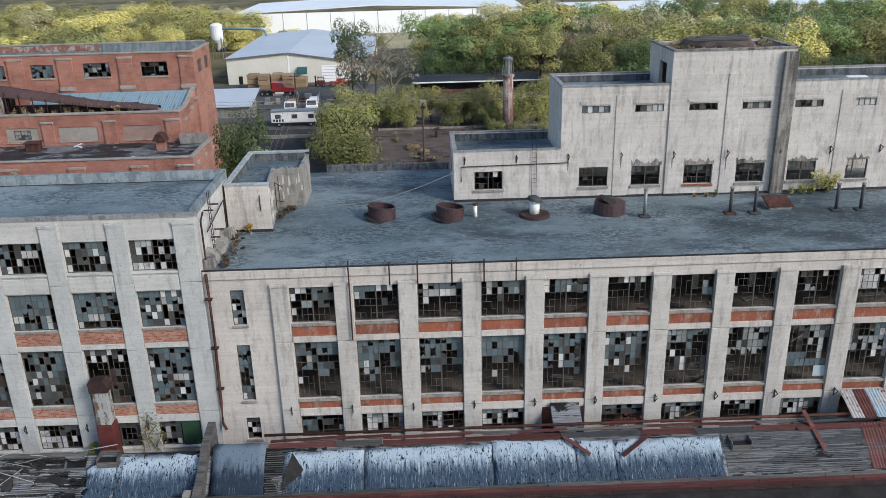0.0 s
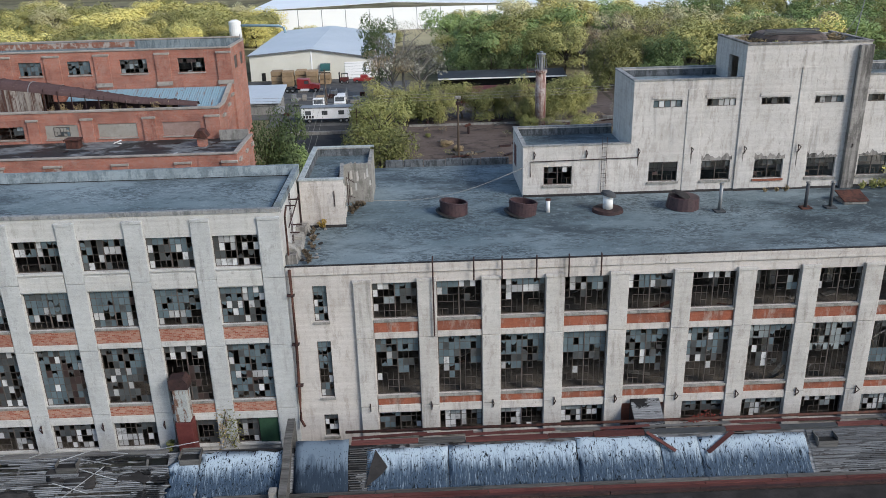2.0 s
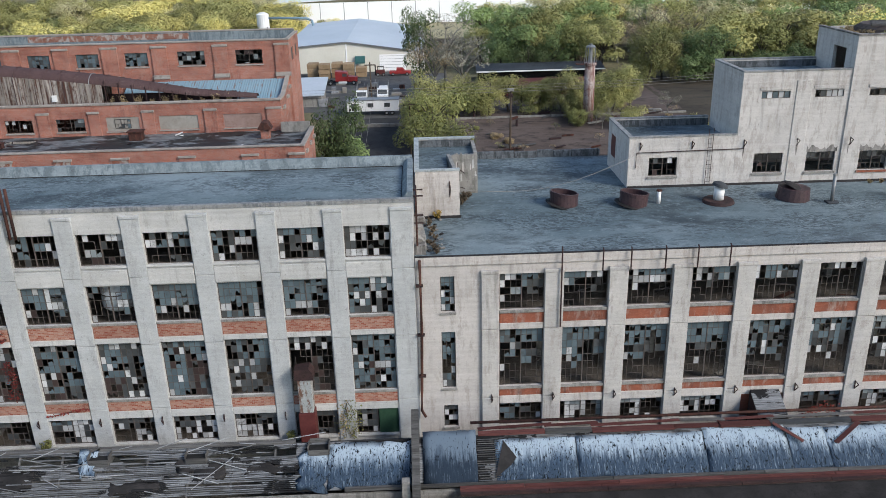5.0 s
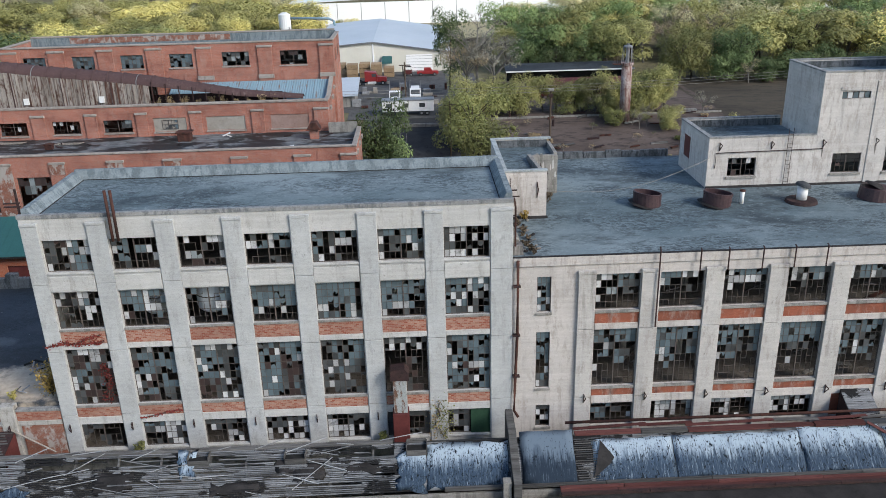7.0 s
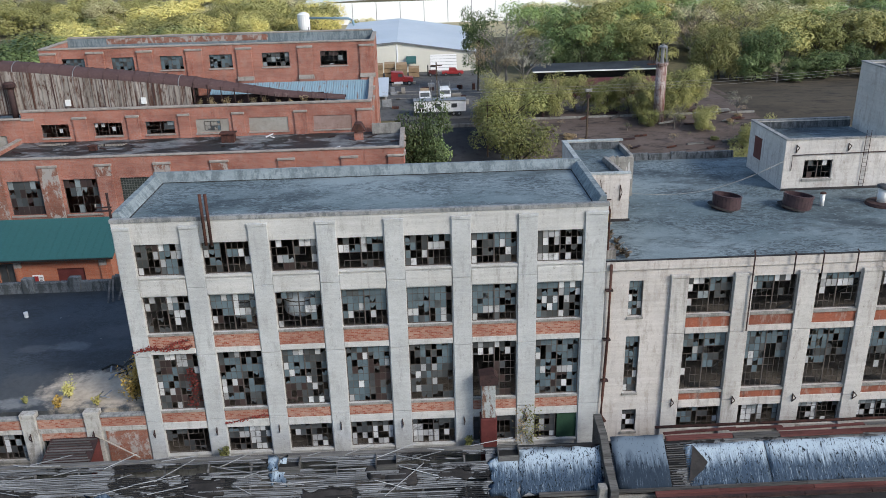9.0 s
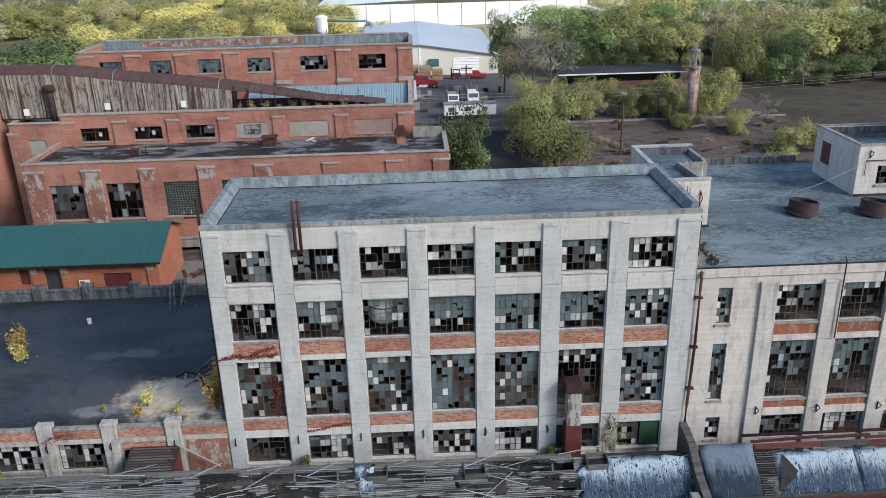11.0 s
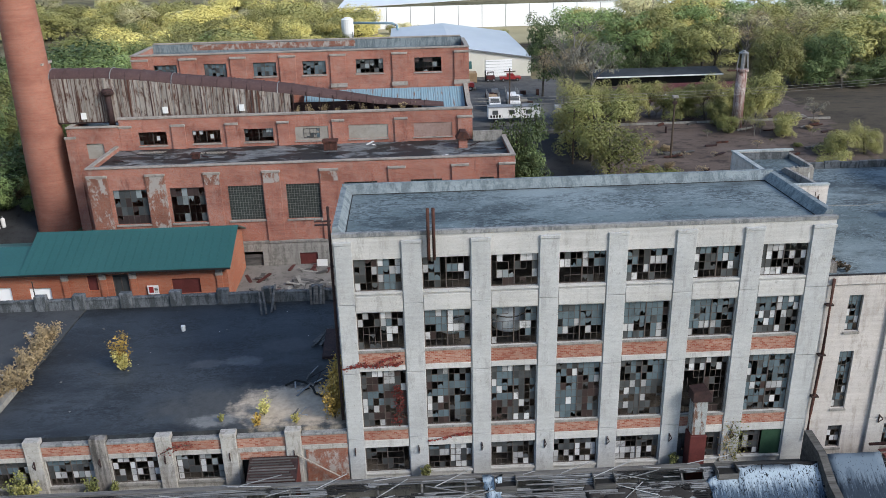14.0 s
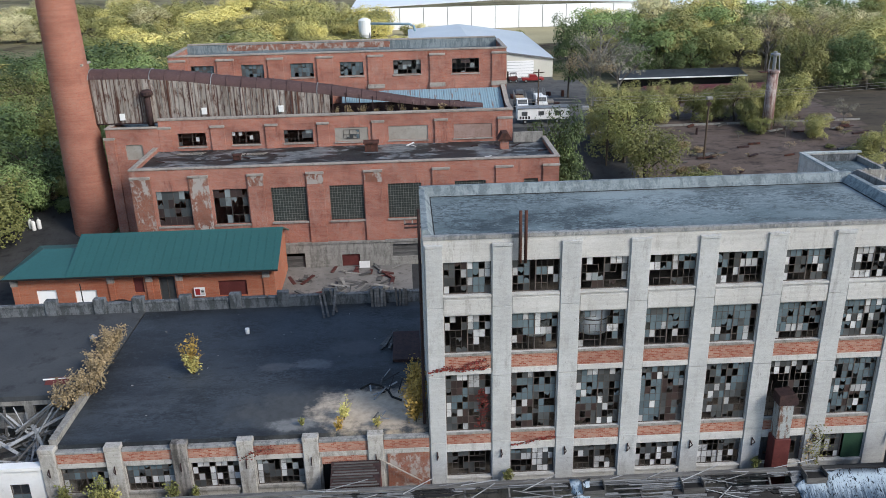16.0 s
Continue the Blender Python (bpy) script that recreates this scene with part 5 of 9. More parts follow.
    # white sheeted front at the far end, with a sash window
    part("white_front", holed(MB(), "x", LX0, -76.62, -4.6, 2.75, FY - 0.1, FY + 0.2, [(-79.1, -77.75, -0.3, 1.5)]), WHITEPAINT, b, "white sheet wall with rust streaks")
    part("eaves", MB().box(LX0, -76.62, FY - 0.35, FY + 0.4, 2.76, 3.0), WHITEPAINT, b)
    steel_window(b, -79.1, -77.75, -0.3, 1.5, FY, 2, 2, (0.0, 0.4, 0.3, 0.0), mullion=False)
    # light band at the back of the fallen bay
    part("clerestory_wall", holed(MB(), "x", LX0, -76.0, 1.5, 3.88, 57.3, 57.6, [(-76.9 - 3.9 * k - 3.2, -76.9 - 3.9 * k, 2.7, 3.5) for k in range(4)]), BARE, b)
    return b


low_wing()


def debris_heap():
    r = random.Random(11)
    for k in range(80):
        a = Vector((r.uniform(-84, -76.4), r.uniform(51.0, 56.8), r.uniform(0.2, 2.2)))
        ang, tilt, ln = r.uniform(0, math.pi), r.uniform(-0.5, 0.75), r.uniform(1.6, 5.2)
        d = Vector((math.cos(ang) * math.cos(tilt), math.sin(ang) * math.cos(tilt), math.sin(tilt))) * ln
        q = a + d
        q = Vector((min(-76.3, max(-85, q.x)), min(57.0, max(50.8, q.y)), min(4.3, max(0.0, q.z))))
        mb = MB().beam(a, q, r.choice((0.1, 0.14, 0.24)), r.choice((0.06, 0.1, 0.16)), roll=r.uniform(0, 3))
        single("fallen_rafter", mb, r.choice((PALEWOOD, PALEWOOD, PLANK)), "splintered grey rafter in a heap of wreckage", "timber", group="fallen rafters")


debris_heap()


def loose_planks():
    r = random.Random(21)
    spots = [((-57.9, 69.2, 4.35), (-58.6, 72.0, 5.9)), ((-57.5, 69.6, 4.35), (-57.3, 72.0, 6.2)), ((-58.3, 69.0, 4.35), (-58.9, 71.9, 5.6)), ((-57.2, 70.2, 4.35), (-57.9, 71.9, 6.0))]
    for k in range(9):
        x = -53.9 + 0.29 * k + (0.9 if k > 4 else 0)
        spots.append(((x, 71.0, 4.35), (x + r.uniform(-0.12, 0.12), 71.8, 6.0 + r.uniform(-0.25, 0.1))))
    for k in range(7):
        spots.append(((-52.4 + r.uniform(-0.6, 0.3), 62.5 + r.uniform(-0.6, 0.6), 4.36 + 0.05 * k), (-51.6 + r.uniform(-0.6, 0.3), 65.3 + r.uniform(-0.6, 0.6), 4.36 + 0.05 * k)))
    for a, q in spots:
        single("loose_plank", MB().beam(a, q, r.uniform(0.16, 0.24), 0.05), PLANK, "weathered grey plank leaning on the roof parapet", "timber", group="loose planks")
    single("roof_hatch", MB().prism([(60.2, 4.3), (64.6, 4.3), (64.6, 4.9), (60.2, 4.55)], "x", -51.9, -49.6), DARKRUST, "flat dark purple-brown sheet-metal roof cover", "roof hatch")
    for x, y, col in ((-64.9, 66.6, WHITEPAINT),):
        single("bucket", MB().tube([(x, y, 4.3), (x, y, 4.75)], [0.17, 0.2], 10).tube([(x, y, 4.755), (x, y, 4.8)], [0.2, 0.2], 10), col, "white plastic bucket on the black roof", "bucket")
    v = thing("roof_vent", (-78.3, 66.3, 4.32), "small grey roof vent with a cowl", "vent")
    part("pipe", MB().tube([(-78.3, 66.3, 4.32), (-78.3, 66.3, 4.75)], [0.18, 0.18], 10), STEEL, v)
    part("cowl", MB().tube([(-78.3, 66.3, 4.72), (-78.3, 66.3, 4.95)], [0.34, 0.12], 10), STEEL, v)
    v = thing("metal_scrap", (-78.6, 59.5, 4.32), "bent red metal panel lying on the grey roof", "scrap")
    part("sheet", MB().prism([(58.9, 4.33), (60.0, 4.33), (60.0, 4.4), (59.4, 4.55)], "x", -79.7, -77.9), REDBROWN, v)
    part("bar", MB().beam((-79.9, 59.3, 4.6), (-77.0, 59.7, 4.42), 0.1, 0.08), WHITEPAINT, v)
    for k in range(18):
        x, y = r.uniform(-74, -50.5), r.uniform(53, 71)
        s = r.uniform(0.03, 0.09)
        single("litter", MB().box(x, x + s * 2, y, y + s, 4.3, 4.3 + s * 0.6), r.choice((WHITEPAINT, PLANK, BARE)), "small scrap of rubble on the black roof", "rubble", group="roof litter")
    # wreckage by the side wall: a perished hose and splintered boards
    pts = [(-54.4, 56.0, 4.4), (-53.6, 56.4, 4.6), (-52.8, 56.1, 4.55), (-52.2, 55.4, 4.5), (-51.9, 54.6, 4.42), (-51.2, 54.1, 4.4)]
    single("old_hose", MB().tube(pts, [0.09] * 6, 7), BLACK, "perished black hose lying on the roof", "hose", smooth=True)
    for k in range(16):
        x, y = r.uniform(-53.6, -50.2), r.uniform(51.6, 57.5)
        a, ln = r.uniform(-0.6, 1.9), r.uniform(0.5, 2.4)
        single("splintered_board", MB().beam((x, y, 4.37), (x + ln * math.cos(a) * 0.6, y + ln * math.sin(a), 4.4 + r.uniform(0, 0.35)), r.uniform(0.06, 0.16), 0.04), r.choice((PLANK, TAR, PALEWOOD)), "splintered board in the rubbish by the wall", "timber", group="splintered boards")
    # broken concrete along the step between the two blocks
    for k in range(34):
        x, y, s = r.uniform(-14.8, -13.5), r.uniform(50.4, 58.2), r.uniform(0.05, 0.18)
        m = Matrix.Translation((x, y, 14.62)) @ Euler((r.uniform(-0.3, 0.3), r.uniform(-0.3, 0.3), r.uniform(0, 3))).to_matrix().to_4x4()
        single("rubble_lump", MB().box(-s, s, -s * 0.7, s * 0.6, 0, s * 0.8, 0, m), r.choice((BARE, SOOTED, DARKSTONE, TAR)), "broken lump of concrete on the roof edge", "rubble", group="roof rubble", bevel=0.03)


loose_planks()


# ---- chute box and pipes on the four-storey front ----
def chute():
    b = thing("chute_box", (-23.9, 49.0, 0.1), "tall rusted sheet-metal chute box on the factory wall", "metal chute")
    part("lower_box", MB().box(-24.6, -23.4, 48.75, 49.82, -1.0, 3.0), REDBROWN, b, "deep red rusted lower box", bevel=0.03)
    part("upper_box", MB().box(-24.5, -23.5, 48.85, 49.82, 3.02, 5.8), FLAKY, b, "flaking pale painted sheet", bevel=0.03)
    part("hood", MB().prism([(-24.65, 5.81), (-23.3, 5.81), (-23.3, 6.3), (-23.6, 6.75), (-24.65, 6.6)], "y", 48.75, 49.82), DARKRUST, b)
    for x in (-42.98, -42.62):
        mb = MB().tube([(x, 49.62, 17.1), (x, 49.62, 20.7)], [0.11, 0.11], 8)
        single("vent_pipe", mb, RUST, "rusted twin vent pipe fixed to the parapet", "pipe", group="vent pipes", smooth=True)
    dp = thing("drain_pipe", (-15.55, 49.8, 2.0), "long rusty rainwater pipe between the two blocks", "pipe")
    pts = [(-15.3, 49.75, 14.5), (-15.3, 49.75, 9.0), (-15.45, 49.75, 4.0), (-15.5, 49.7, 2.3), (-15.2, 49.4, 1.9)]
    part("pipe", MB().tube(pts, [0.11] * 5, 8), RUST, dp, smooth=True)
    for z in (12.5, 8.6, 5.2):
        part("clip", MB().box(-15.62, -15.1, 49.6, 49.97, z, z + 0.1), DARKRUST, dp)
    for i, x in enumerate((-5.25, -2.35, -0.35, 2.1, 4.4, 6.7)):
        z0 = 9.0 if i == 0 else 13.3
        single("conduit", MB().tube([(x, 49.62, z0), (x, 49.62, 14.9), (x + 0.02, 49.85, 15.15 if i == 0 else 14.95)], [0.055] * 3, 6), DARKRUST, "thin rusted conduit over the roof edge", "pipe", group="roof edge conduits")
    post = thing("iron_post", (-49.55, 51.0, 4.3), "tall rusty iron post with a double crossarm beside the wall", "post")
    part("shaft", MB().tube([(-49.55, 51.0, 4.3), (-49.5, 51.0, 20.6)], [0.11, 0.09], 8), DARKRUST, post)
    for z in (19.3, 19.55):
        part("crossarm", MB().box(-50.45, -49.35, 50.94, 51.06, z, z + 0.09), DARKRUST, post)
    for x in (-50.4, -49.9):
        part("insulator", MB().tube([(x, 51.0, 19.64), (x, 51.0, 19.85)], [0.05, 0.04], 8), BARE, post)
    part("green_board", MB().box(-18.75, -17.05, 50.05, 50.1, 0.3, 2.4), GREENPAINT, BLOCK_A, "dark green board in a window")


chute()


# ---- things on the long roof ----
def stack(x, y, lean):
    z = BROOF
    b = thing("vent_curb", (x, y, z), "rusted open steel ventilator drum on the roof", "roof ventilator", group="ventilator drums")
    n, r0, h = 26, 1.15, 1.1

    def ring(k, rad, up):
        c = 2 * math.pi * k / n
        return (x + rad * math.cos(c) + lean * up, y + rad * math.sin(c), z + up * (h - 0.17 * math.cos(c - 0.5)))
    mb, rim = MB(), MB()
    for k in range(n):
        for rad in (r0, r0 - 0.07):
            mb.face([ring(k, rad, 0), ring(k + 1, rad, 0), ring(k + 1, rad, 1), ring(k, rad, 1)])
        mb.face([ring(k, r0 - 0.07, 1), ring(k + 1, r0 - 0.07, 1), ring(k + 1, r0, 1), ring(k, r0, 1)])
        rim.face([ring(k, r0 + 0.04, 0.86), ring(k + 1, r0 + 0.04, 0.86), ring(k + 1, r0 + 0.05, 0.98), ring(k, r0 + 0.05, 0.98)])
        rim.face([ring(k, r0 + 0.005, 0.86), ring(k + 1, r0 + 0.005, 0.86), ring(k + 1, r0 + 0.04, 0.86), ring(k, r0 + 0.04, 0.86)])
        rim.face([ring(k, r0 + 0.05, 0.98), ring(k + 1, r0 + 0.05, 0.98), ring(k + 1, r0 + 0.005, 0.98), ring(k, r0 + 0.005, 0.98)])
    part("drum", mb, MAROON, b)
    part("rim", rim, MAROON, b)
    part("base_flange", MB().tube([(x - 0.12, y, z), (x - 0.1, y, z + 0.08)], [r0 + 0.3, r0 + 0.12], n), TAR, b)
    part("stay_bar", MB().beam((x - r0, y - 0.1, z + h - 0.05), (x + 0.3, y + 0.5, z + h - 0.5), 0.08, 0.05), RUST, b)
    part("inner_plate", MB().face([(x - 0.7, y - 0.3, z + 0.35), (x + 0.6, y - 0.4, z + 0.25), (x + 0.7, y + 0.3, z + 0.6), (x - 0.5, y + 0.5, z + 0.75)]), RUST, b)


for sx, sy, sl in ((-3.25, 60.7, 0.0), (2.35, 60.1, 0.1)):
    stack(sx, sy, sl)


def roof_things():
    z = BROOF
    b = thing("vent_curb", (15.7, 60.3, z), "rusted steel ventilator drum with a domed lid", "roof ventilator", group="ventilator drums")
    part("drum", MB().tube([(15.7, 60.3, z), (15.75, 60.3, z + 1.0)], [1.35, 1.25], 20), MAROON, b, smooth=False)
    part("lid", MB().tube([(15.6, 60.3, z + 1.0), (15.68, 60.3, z + 1.15), (15.75, 60.3, z + 1.3)], [0.95, 0.8, 0.35], 16), TAR, b)
    b = thing("mushroom_vent", (9.4, 60.0, z), "pale mushroom vent standing in a rusted base ring", "roof ventilator")
    part("base_ring", MB().tube([(9.4, 60.0, z), (9.4, 60.0, z + 0.25)], [1.3, 1.2], 18), DARKRUST, b)
    part("tube", MB().tube([(9.4, 60.0, z + 0.25), (9.4, 60.0, z + 1.35)], [0.42, 0.42], 14), WHITEPAINT, b, smooth=True)
    part("cap", MB().tube([(9.4, 60.0, z + 1.35), (9.45, 60.0, z + 1.55), (9.5, 60.0, z + 1.72)], [0.66, 0.6, 0.25], 14), GREYROOF, b)
    b = thing("vent_pipe", (4.5, 60.2, z), "short white vent pipe with a cap", "pipe")
    part("pipe", MB().tube([(4.5, 60.2, z), (4.5, 60.2, z + 1.05)], [0.17, 0.17], 10), WHITEPAINT, b, smooth=True)
    part("cap", MB().tube([(4.5, 60.2, z + 1.05), (4.5, 60.2, z + 1.17)], [0.26, 0.2], 10), RUST, b)
    for x, y, h, mt in ((18.3, 58.9, 2.3, STEEL), (25.4, 59.0, 2.15, SLATE), (27.4, 58.9, 2.15, SLATE), (34.2, 59.0, 2.2, SLATE), (36.2, 58.9, 2.2, SLATE)):
        b = thing("flue_pipe", (x, y, z), "slim dark flue pipe on a square base plate", "pipe", group="flue pipes")
        part("base_plate", MB().box(x - 0.45, x + 0.45, y - 0.4, y + 0.4, z, z + 0.14), RUST if 25 < x < 26 else GREYROOF, b, bevel=0.03)
        part("pipe", MB().tube([(x, y, z + 0.14), (x, y, z + h)], [0.14, 0.14], 10), mt, b, smooth=True)
        part("collar", MB().tube([(x, y, z + h), (x, y, z + h + 0.12)], [0.2, 0.17], 10), BARE, b)
    b = thing("roof_hatch", (29.8, 60.4, z), "collapsed rusty roof hatch among weeds", "roof hatch")
    part("frame", MB().box(28.9, 30.8, 59.5, 61.2, z, z + 0.25), BARE, b, bevel=0.04)
    part("lid", MB().prism([(59.4, z + 0.26), (61.2, z + 0.7), (61.2, z + 0.78), (59.4, z + 0.34)], "x", 28.8, 30.9), RUST, b)
    # slack cable across the roof
    pts = []
    for k in range(15):
        s = k / 14
        pts.append((-11.3 + s * 14.3, 61.0 + s * 3.5, 16.0 + s * 1.3 - 1.15 * math.sin(math.pi * s)))
    single("cable", MB().tube(pts, [0.02] * 15, 5), BARE, "slack pale cable across the roof", "cable", smooth=True)
    tank = thing("roof_antenna", (31.3, 66.0, 27.24), "bent thin antenna mast on the tower", "antenna")
    part("mast", MB().beam((31.2, 66.2, 27.24), (31.7, 66.4, 30.6), 0.06, 0.06), STEEL, tank)
    part("stay", MB().beam((29.6, 65.4, 27.24), (31.5, 66.3, 29.4), 0.03, 0.03), STEEL, tank)
    single("scrap_sheet", MB().prism([(67.3, 23.66), (69.0, 23.9), (69.0, 23.95), (67.3, 23.71)], "x", 38.6, 40.4), WHITEPAINT, "pale loose sheet on the penthouse roof", "scrap")
    # ladder frame at the corner of the four-storey block
    b = thing("wall_ladder", (-15.5, 54.0, BROOF), "rusted ladder and pipes up the side of the taller block", "ladder")
    for y in (53.2, 53.7):
        part("rail", MB().beam((-15.45, y, BROOF), (-15.45, y, 19.5), 0.04, 0.04), DARKRUST, b)
    for k in range(10):
        part("rung", MB().beam((-15.45, 53.2, BROOF + 0.3 + 0.42 * k), (-15.45, 53.7, BROOF + 0.3 + 0.42 * k), 0.035, 0.035), DARKRUST, b)
    part("pipe", MB().tube([(-15.4, 50.6, 14.7), (-15.4, 50.6, 18.2), (-15.4, 51.4, 18.6)], [0.07] * 3, 8), RUST, b)
    part("wall_pipe", MB().tube([(-15.42, 52.0, 16.9), (-15.42, 57.6, 17.6), (-15.42, 57.6, 15.0)], [0.05] * 3, 6), DARKRUST, b)
    for y, z in ((52.4, 18.4), (53.9, 18.4), (53.4, 16.0), (54.6, 16.2)):
        part("bracket_arm", MB().beam((-15.6, y, z), (-14.9, y, z), 0.09, 0.09), DARKRUST, b)
    # broken kerb along the foot of the wall
    k = thing("broken_kerb", (-15.2, 54.0, BROOF), "crumbling concrete kerb heaped with dirt along the wall", "kerb")
    r = random.Random(64)
    y = 50.5
    while y < 57.8:
        w, h = r.uniform(0.5, 1.2), r.uniform(0.35, 0.95)
        part("lump", MB().prism([(-15.63, BROOF), (-14.75 + r.uniform(-0.2, 0.15), BROOF), (-14.95 + r.uniform(-0.15, 0.1), BROOF + h), (-15.63, BROOF + h + r.uniform(-0.1, 0.3))], "y", y, y + w - 0.03), r.choice((SOOTED, BARE, SOOTED, DARKSTONE)), k, bevel=0.06)
        y += w


roof_things()


# ---- foreground shed roof ----
RIDGE, EAVE = (46.45, 2.15), (43.75, -0.05)


def slope_z(y):
    """Barrel-like roof: steeper towards the eaves."""
    s = (RIDGE[0] - y) / (RIDGE[0] - EAVE[0])
    return RIDGE[1] - (RIDGE[1] - EAVE[1]) * (0.78 * s + 0.22 * s * s)


def felt_sheet(x0, x1, ya, yb, mat, label, lift=0.03, seed=0, ragged=0.12):
    """A felt sheet draped on the slope, with a ragged edge and thickness."""
    r = random.Random(seed)
    nx, ny = max(3, int((x1 - x0) / 0.5)), 7
    mb = MB()
    for k in (0, 1):
        for j in range(ny + 1):
            for i in range(nx + 1):
                y = ya + (yb - ya) * j / ny
                x = x0 + (x1 - x0) * i / nx
                if j in (0, ny):
                    y += r.uniform(-ragged, ragged)
                if i in (0, nx):
                    x += r.uniform(-ragged, ragged)
                mb.v.append((x, y, slope_z(y) + lift + (0.0 if k else -0.02) + 0.03 * noise.noise((x * 0.7, y * 0.9, seed))))
    s = (nx + 1) * (ny + 1)
    for j in range(ny):
        for i in range(nx):
            a = j * (nx + 1) + i
            for o in (0, s):
                mb.f.append((a + o, a + 1 + o, a + nx + 2 + o, a + nx + 1 + o))
                mb.m.append(0)
    for i in range(nx):
        for a, c in ((i, i + 1), (ny * (nx + 1) + i, ny * (nx + 1) + i + 1)):
            mb.f.append((a, c, c + s, a + s))
            mb.m.append(0)
    for j in range(ny):
        for a, c in ((j * (nx + 1), (j + 1) * (nx + 1)), (j * (nx + 1) + nx, (j + 1) * (nx + 1) + nx)):
            mb.f.append((a, c, c + s, a + s))
            mb.m.append(0)
    return part("felt_sheet", mb, mat, SHED, label, smooth=True)


SHED = thing("shed_roof", (0, 46, -4.6), "long derelict timber shed roof with torn silvered felt", "shed")


def shed():
    r = random.Random(31)
    part("wall", MB().box(-95, 50, 49.2, 49.5, -4.6, 0.05), BARE, SHED)
    part("wall", MB().box(-95, 50, 43.6, 43.8, -4.6, -0.35), BARE, SHED)
    part("under_floor", MB().box(-95, 50, 36, 49.2, -4.5, -4.4), INFLOOR, SHED)
    part("far_slope", MB().prism([(46.45, 2.02), (49.4, 0.15), (49.4, 0.05), (46.45, 1.92)], "x", -95, 50), GREYROOF, SHED)
    # boards of the sound stretch, under the felt
    part("decking", MB().prism([(46.45, 2.06), (46.45, 1.98), (45.1, slope_z(45.1) - 0.12), (43.8, slope_z(43.8) - 0.12), (43.8, slope_z(43.8) - 0.04), (45.1, slope_z(45.1) - 0.04)], "x", -24.5, 50), TARRED, SHED)
    edges = [-4.6, 4.6, 10.6, 13.4, 21.2]
    k = 0
    x = -10.4
    for e in edges:
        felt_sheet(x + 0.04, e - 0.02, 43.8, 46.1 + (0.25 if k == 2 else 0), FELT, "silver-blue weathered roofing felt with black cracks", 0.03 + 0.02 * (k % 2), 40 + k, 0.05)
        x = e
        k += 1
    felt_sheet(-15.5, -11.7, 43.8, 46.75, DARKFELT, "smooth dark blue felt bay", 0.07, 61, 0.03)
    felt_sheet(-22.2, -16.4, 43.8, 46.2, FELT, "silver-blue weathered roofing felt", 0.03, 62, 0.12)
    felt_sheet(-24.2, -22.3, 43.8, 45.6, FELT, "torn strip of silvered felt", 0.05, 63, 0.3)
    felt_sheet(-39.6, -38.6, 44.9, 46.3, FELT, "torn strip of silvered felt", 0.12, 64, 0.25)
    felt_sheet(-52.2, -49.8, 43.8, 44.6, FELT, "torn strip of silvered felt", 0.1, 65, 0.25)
    for n in range(12):
        x0, ya = r.uniform(-68, -26), r.uniform(43.75, 45.0)
        felt_sheet(x0, x0 + r.uniform(1.4, 4.5), ya, ya + r.uniform(0.3, 0.9), TAR, "black torn tar felt over rotten boards", 0.025, 300 + n, 0.16)
    part("ridge_board", MB().box(-95, -24.6, 46.35, 46.75, 2.08, 2.2), PLANK, SHED)
    # bare laths where the felt is gone between two bays
    for k in range(19):
        y = 43.9 + 0.125 * k
        part("lath", MB().beam((-11.75 + r.uniform(0, 0.2), y, slope_z(y) + 0.01 + r.uniform(0, 0.02)), (-10.35 + r.uniform(0, 0.5), y + r.uniform(-0.03, 0.03), slope_z(y) + 0.02), 0.09, 0.025), PLANK if k % 3 else LATHS, SHED)
    for k in range(26):
        x, y = -10.6 + 1.25 * k + r.uniform(-0.3, 0.3), 46.16 + r.uniform(0, 0.2)
        part("lath", MB().beam((x, y, slope_z(y) + 0.03), (x + r.uniform(0.7, 1.7), y + r.uniform(-0.04, 0.04), slope_z(y) + 0.04), 0.08, 0.025), PLANK if k % 2 else LATHS, SHED)
    # fallen bits of flat sheet
    flap = [(-10.5, 43.95), (-9.3, 44.55), (-8.9, 44.95), (-9.75, 45.95), (-10.1, 45.0)]
    lift = [0.05, 0.14, 0.1, 0.12, 0.2]
    part("torn_flap", MB().face([(x, y, slope_z(y) + 0.05 + h) for (x, y), h in zip(flap[:2] + flap[4:], lift[:2] + lift[4:])]).face([(x, y, slope_z(y) + 0.05 + h) for (x, y), h in zip(flap[1:], lift[1:])]), TAR, SHED, "peeled flap of black felt")


shed()


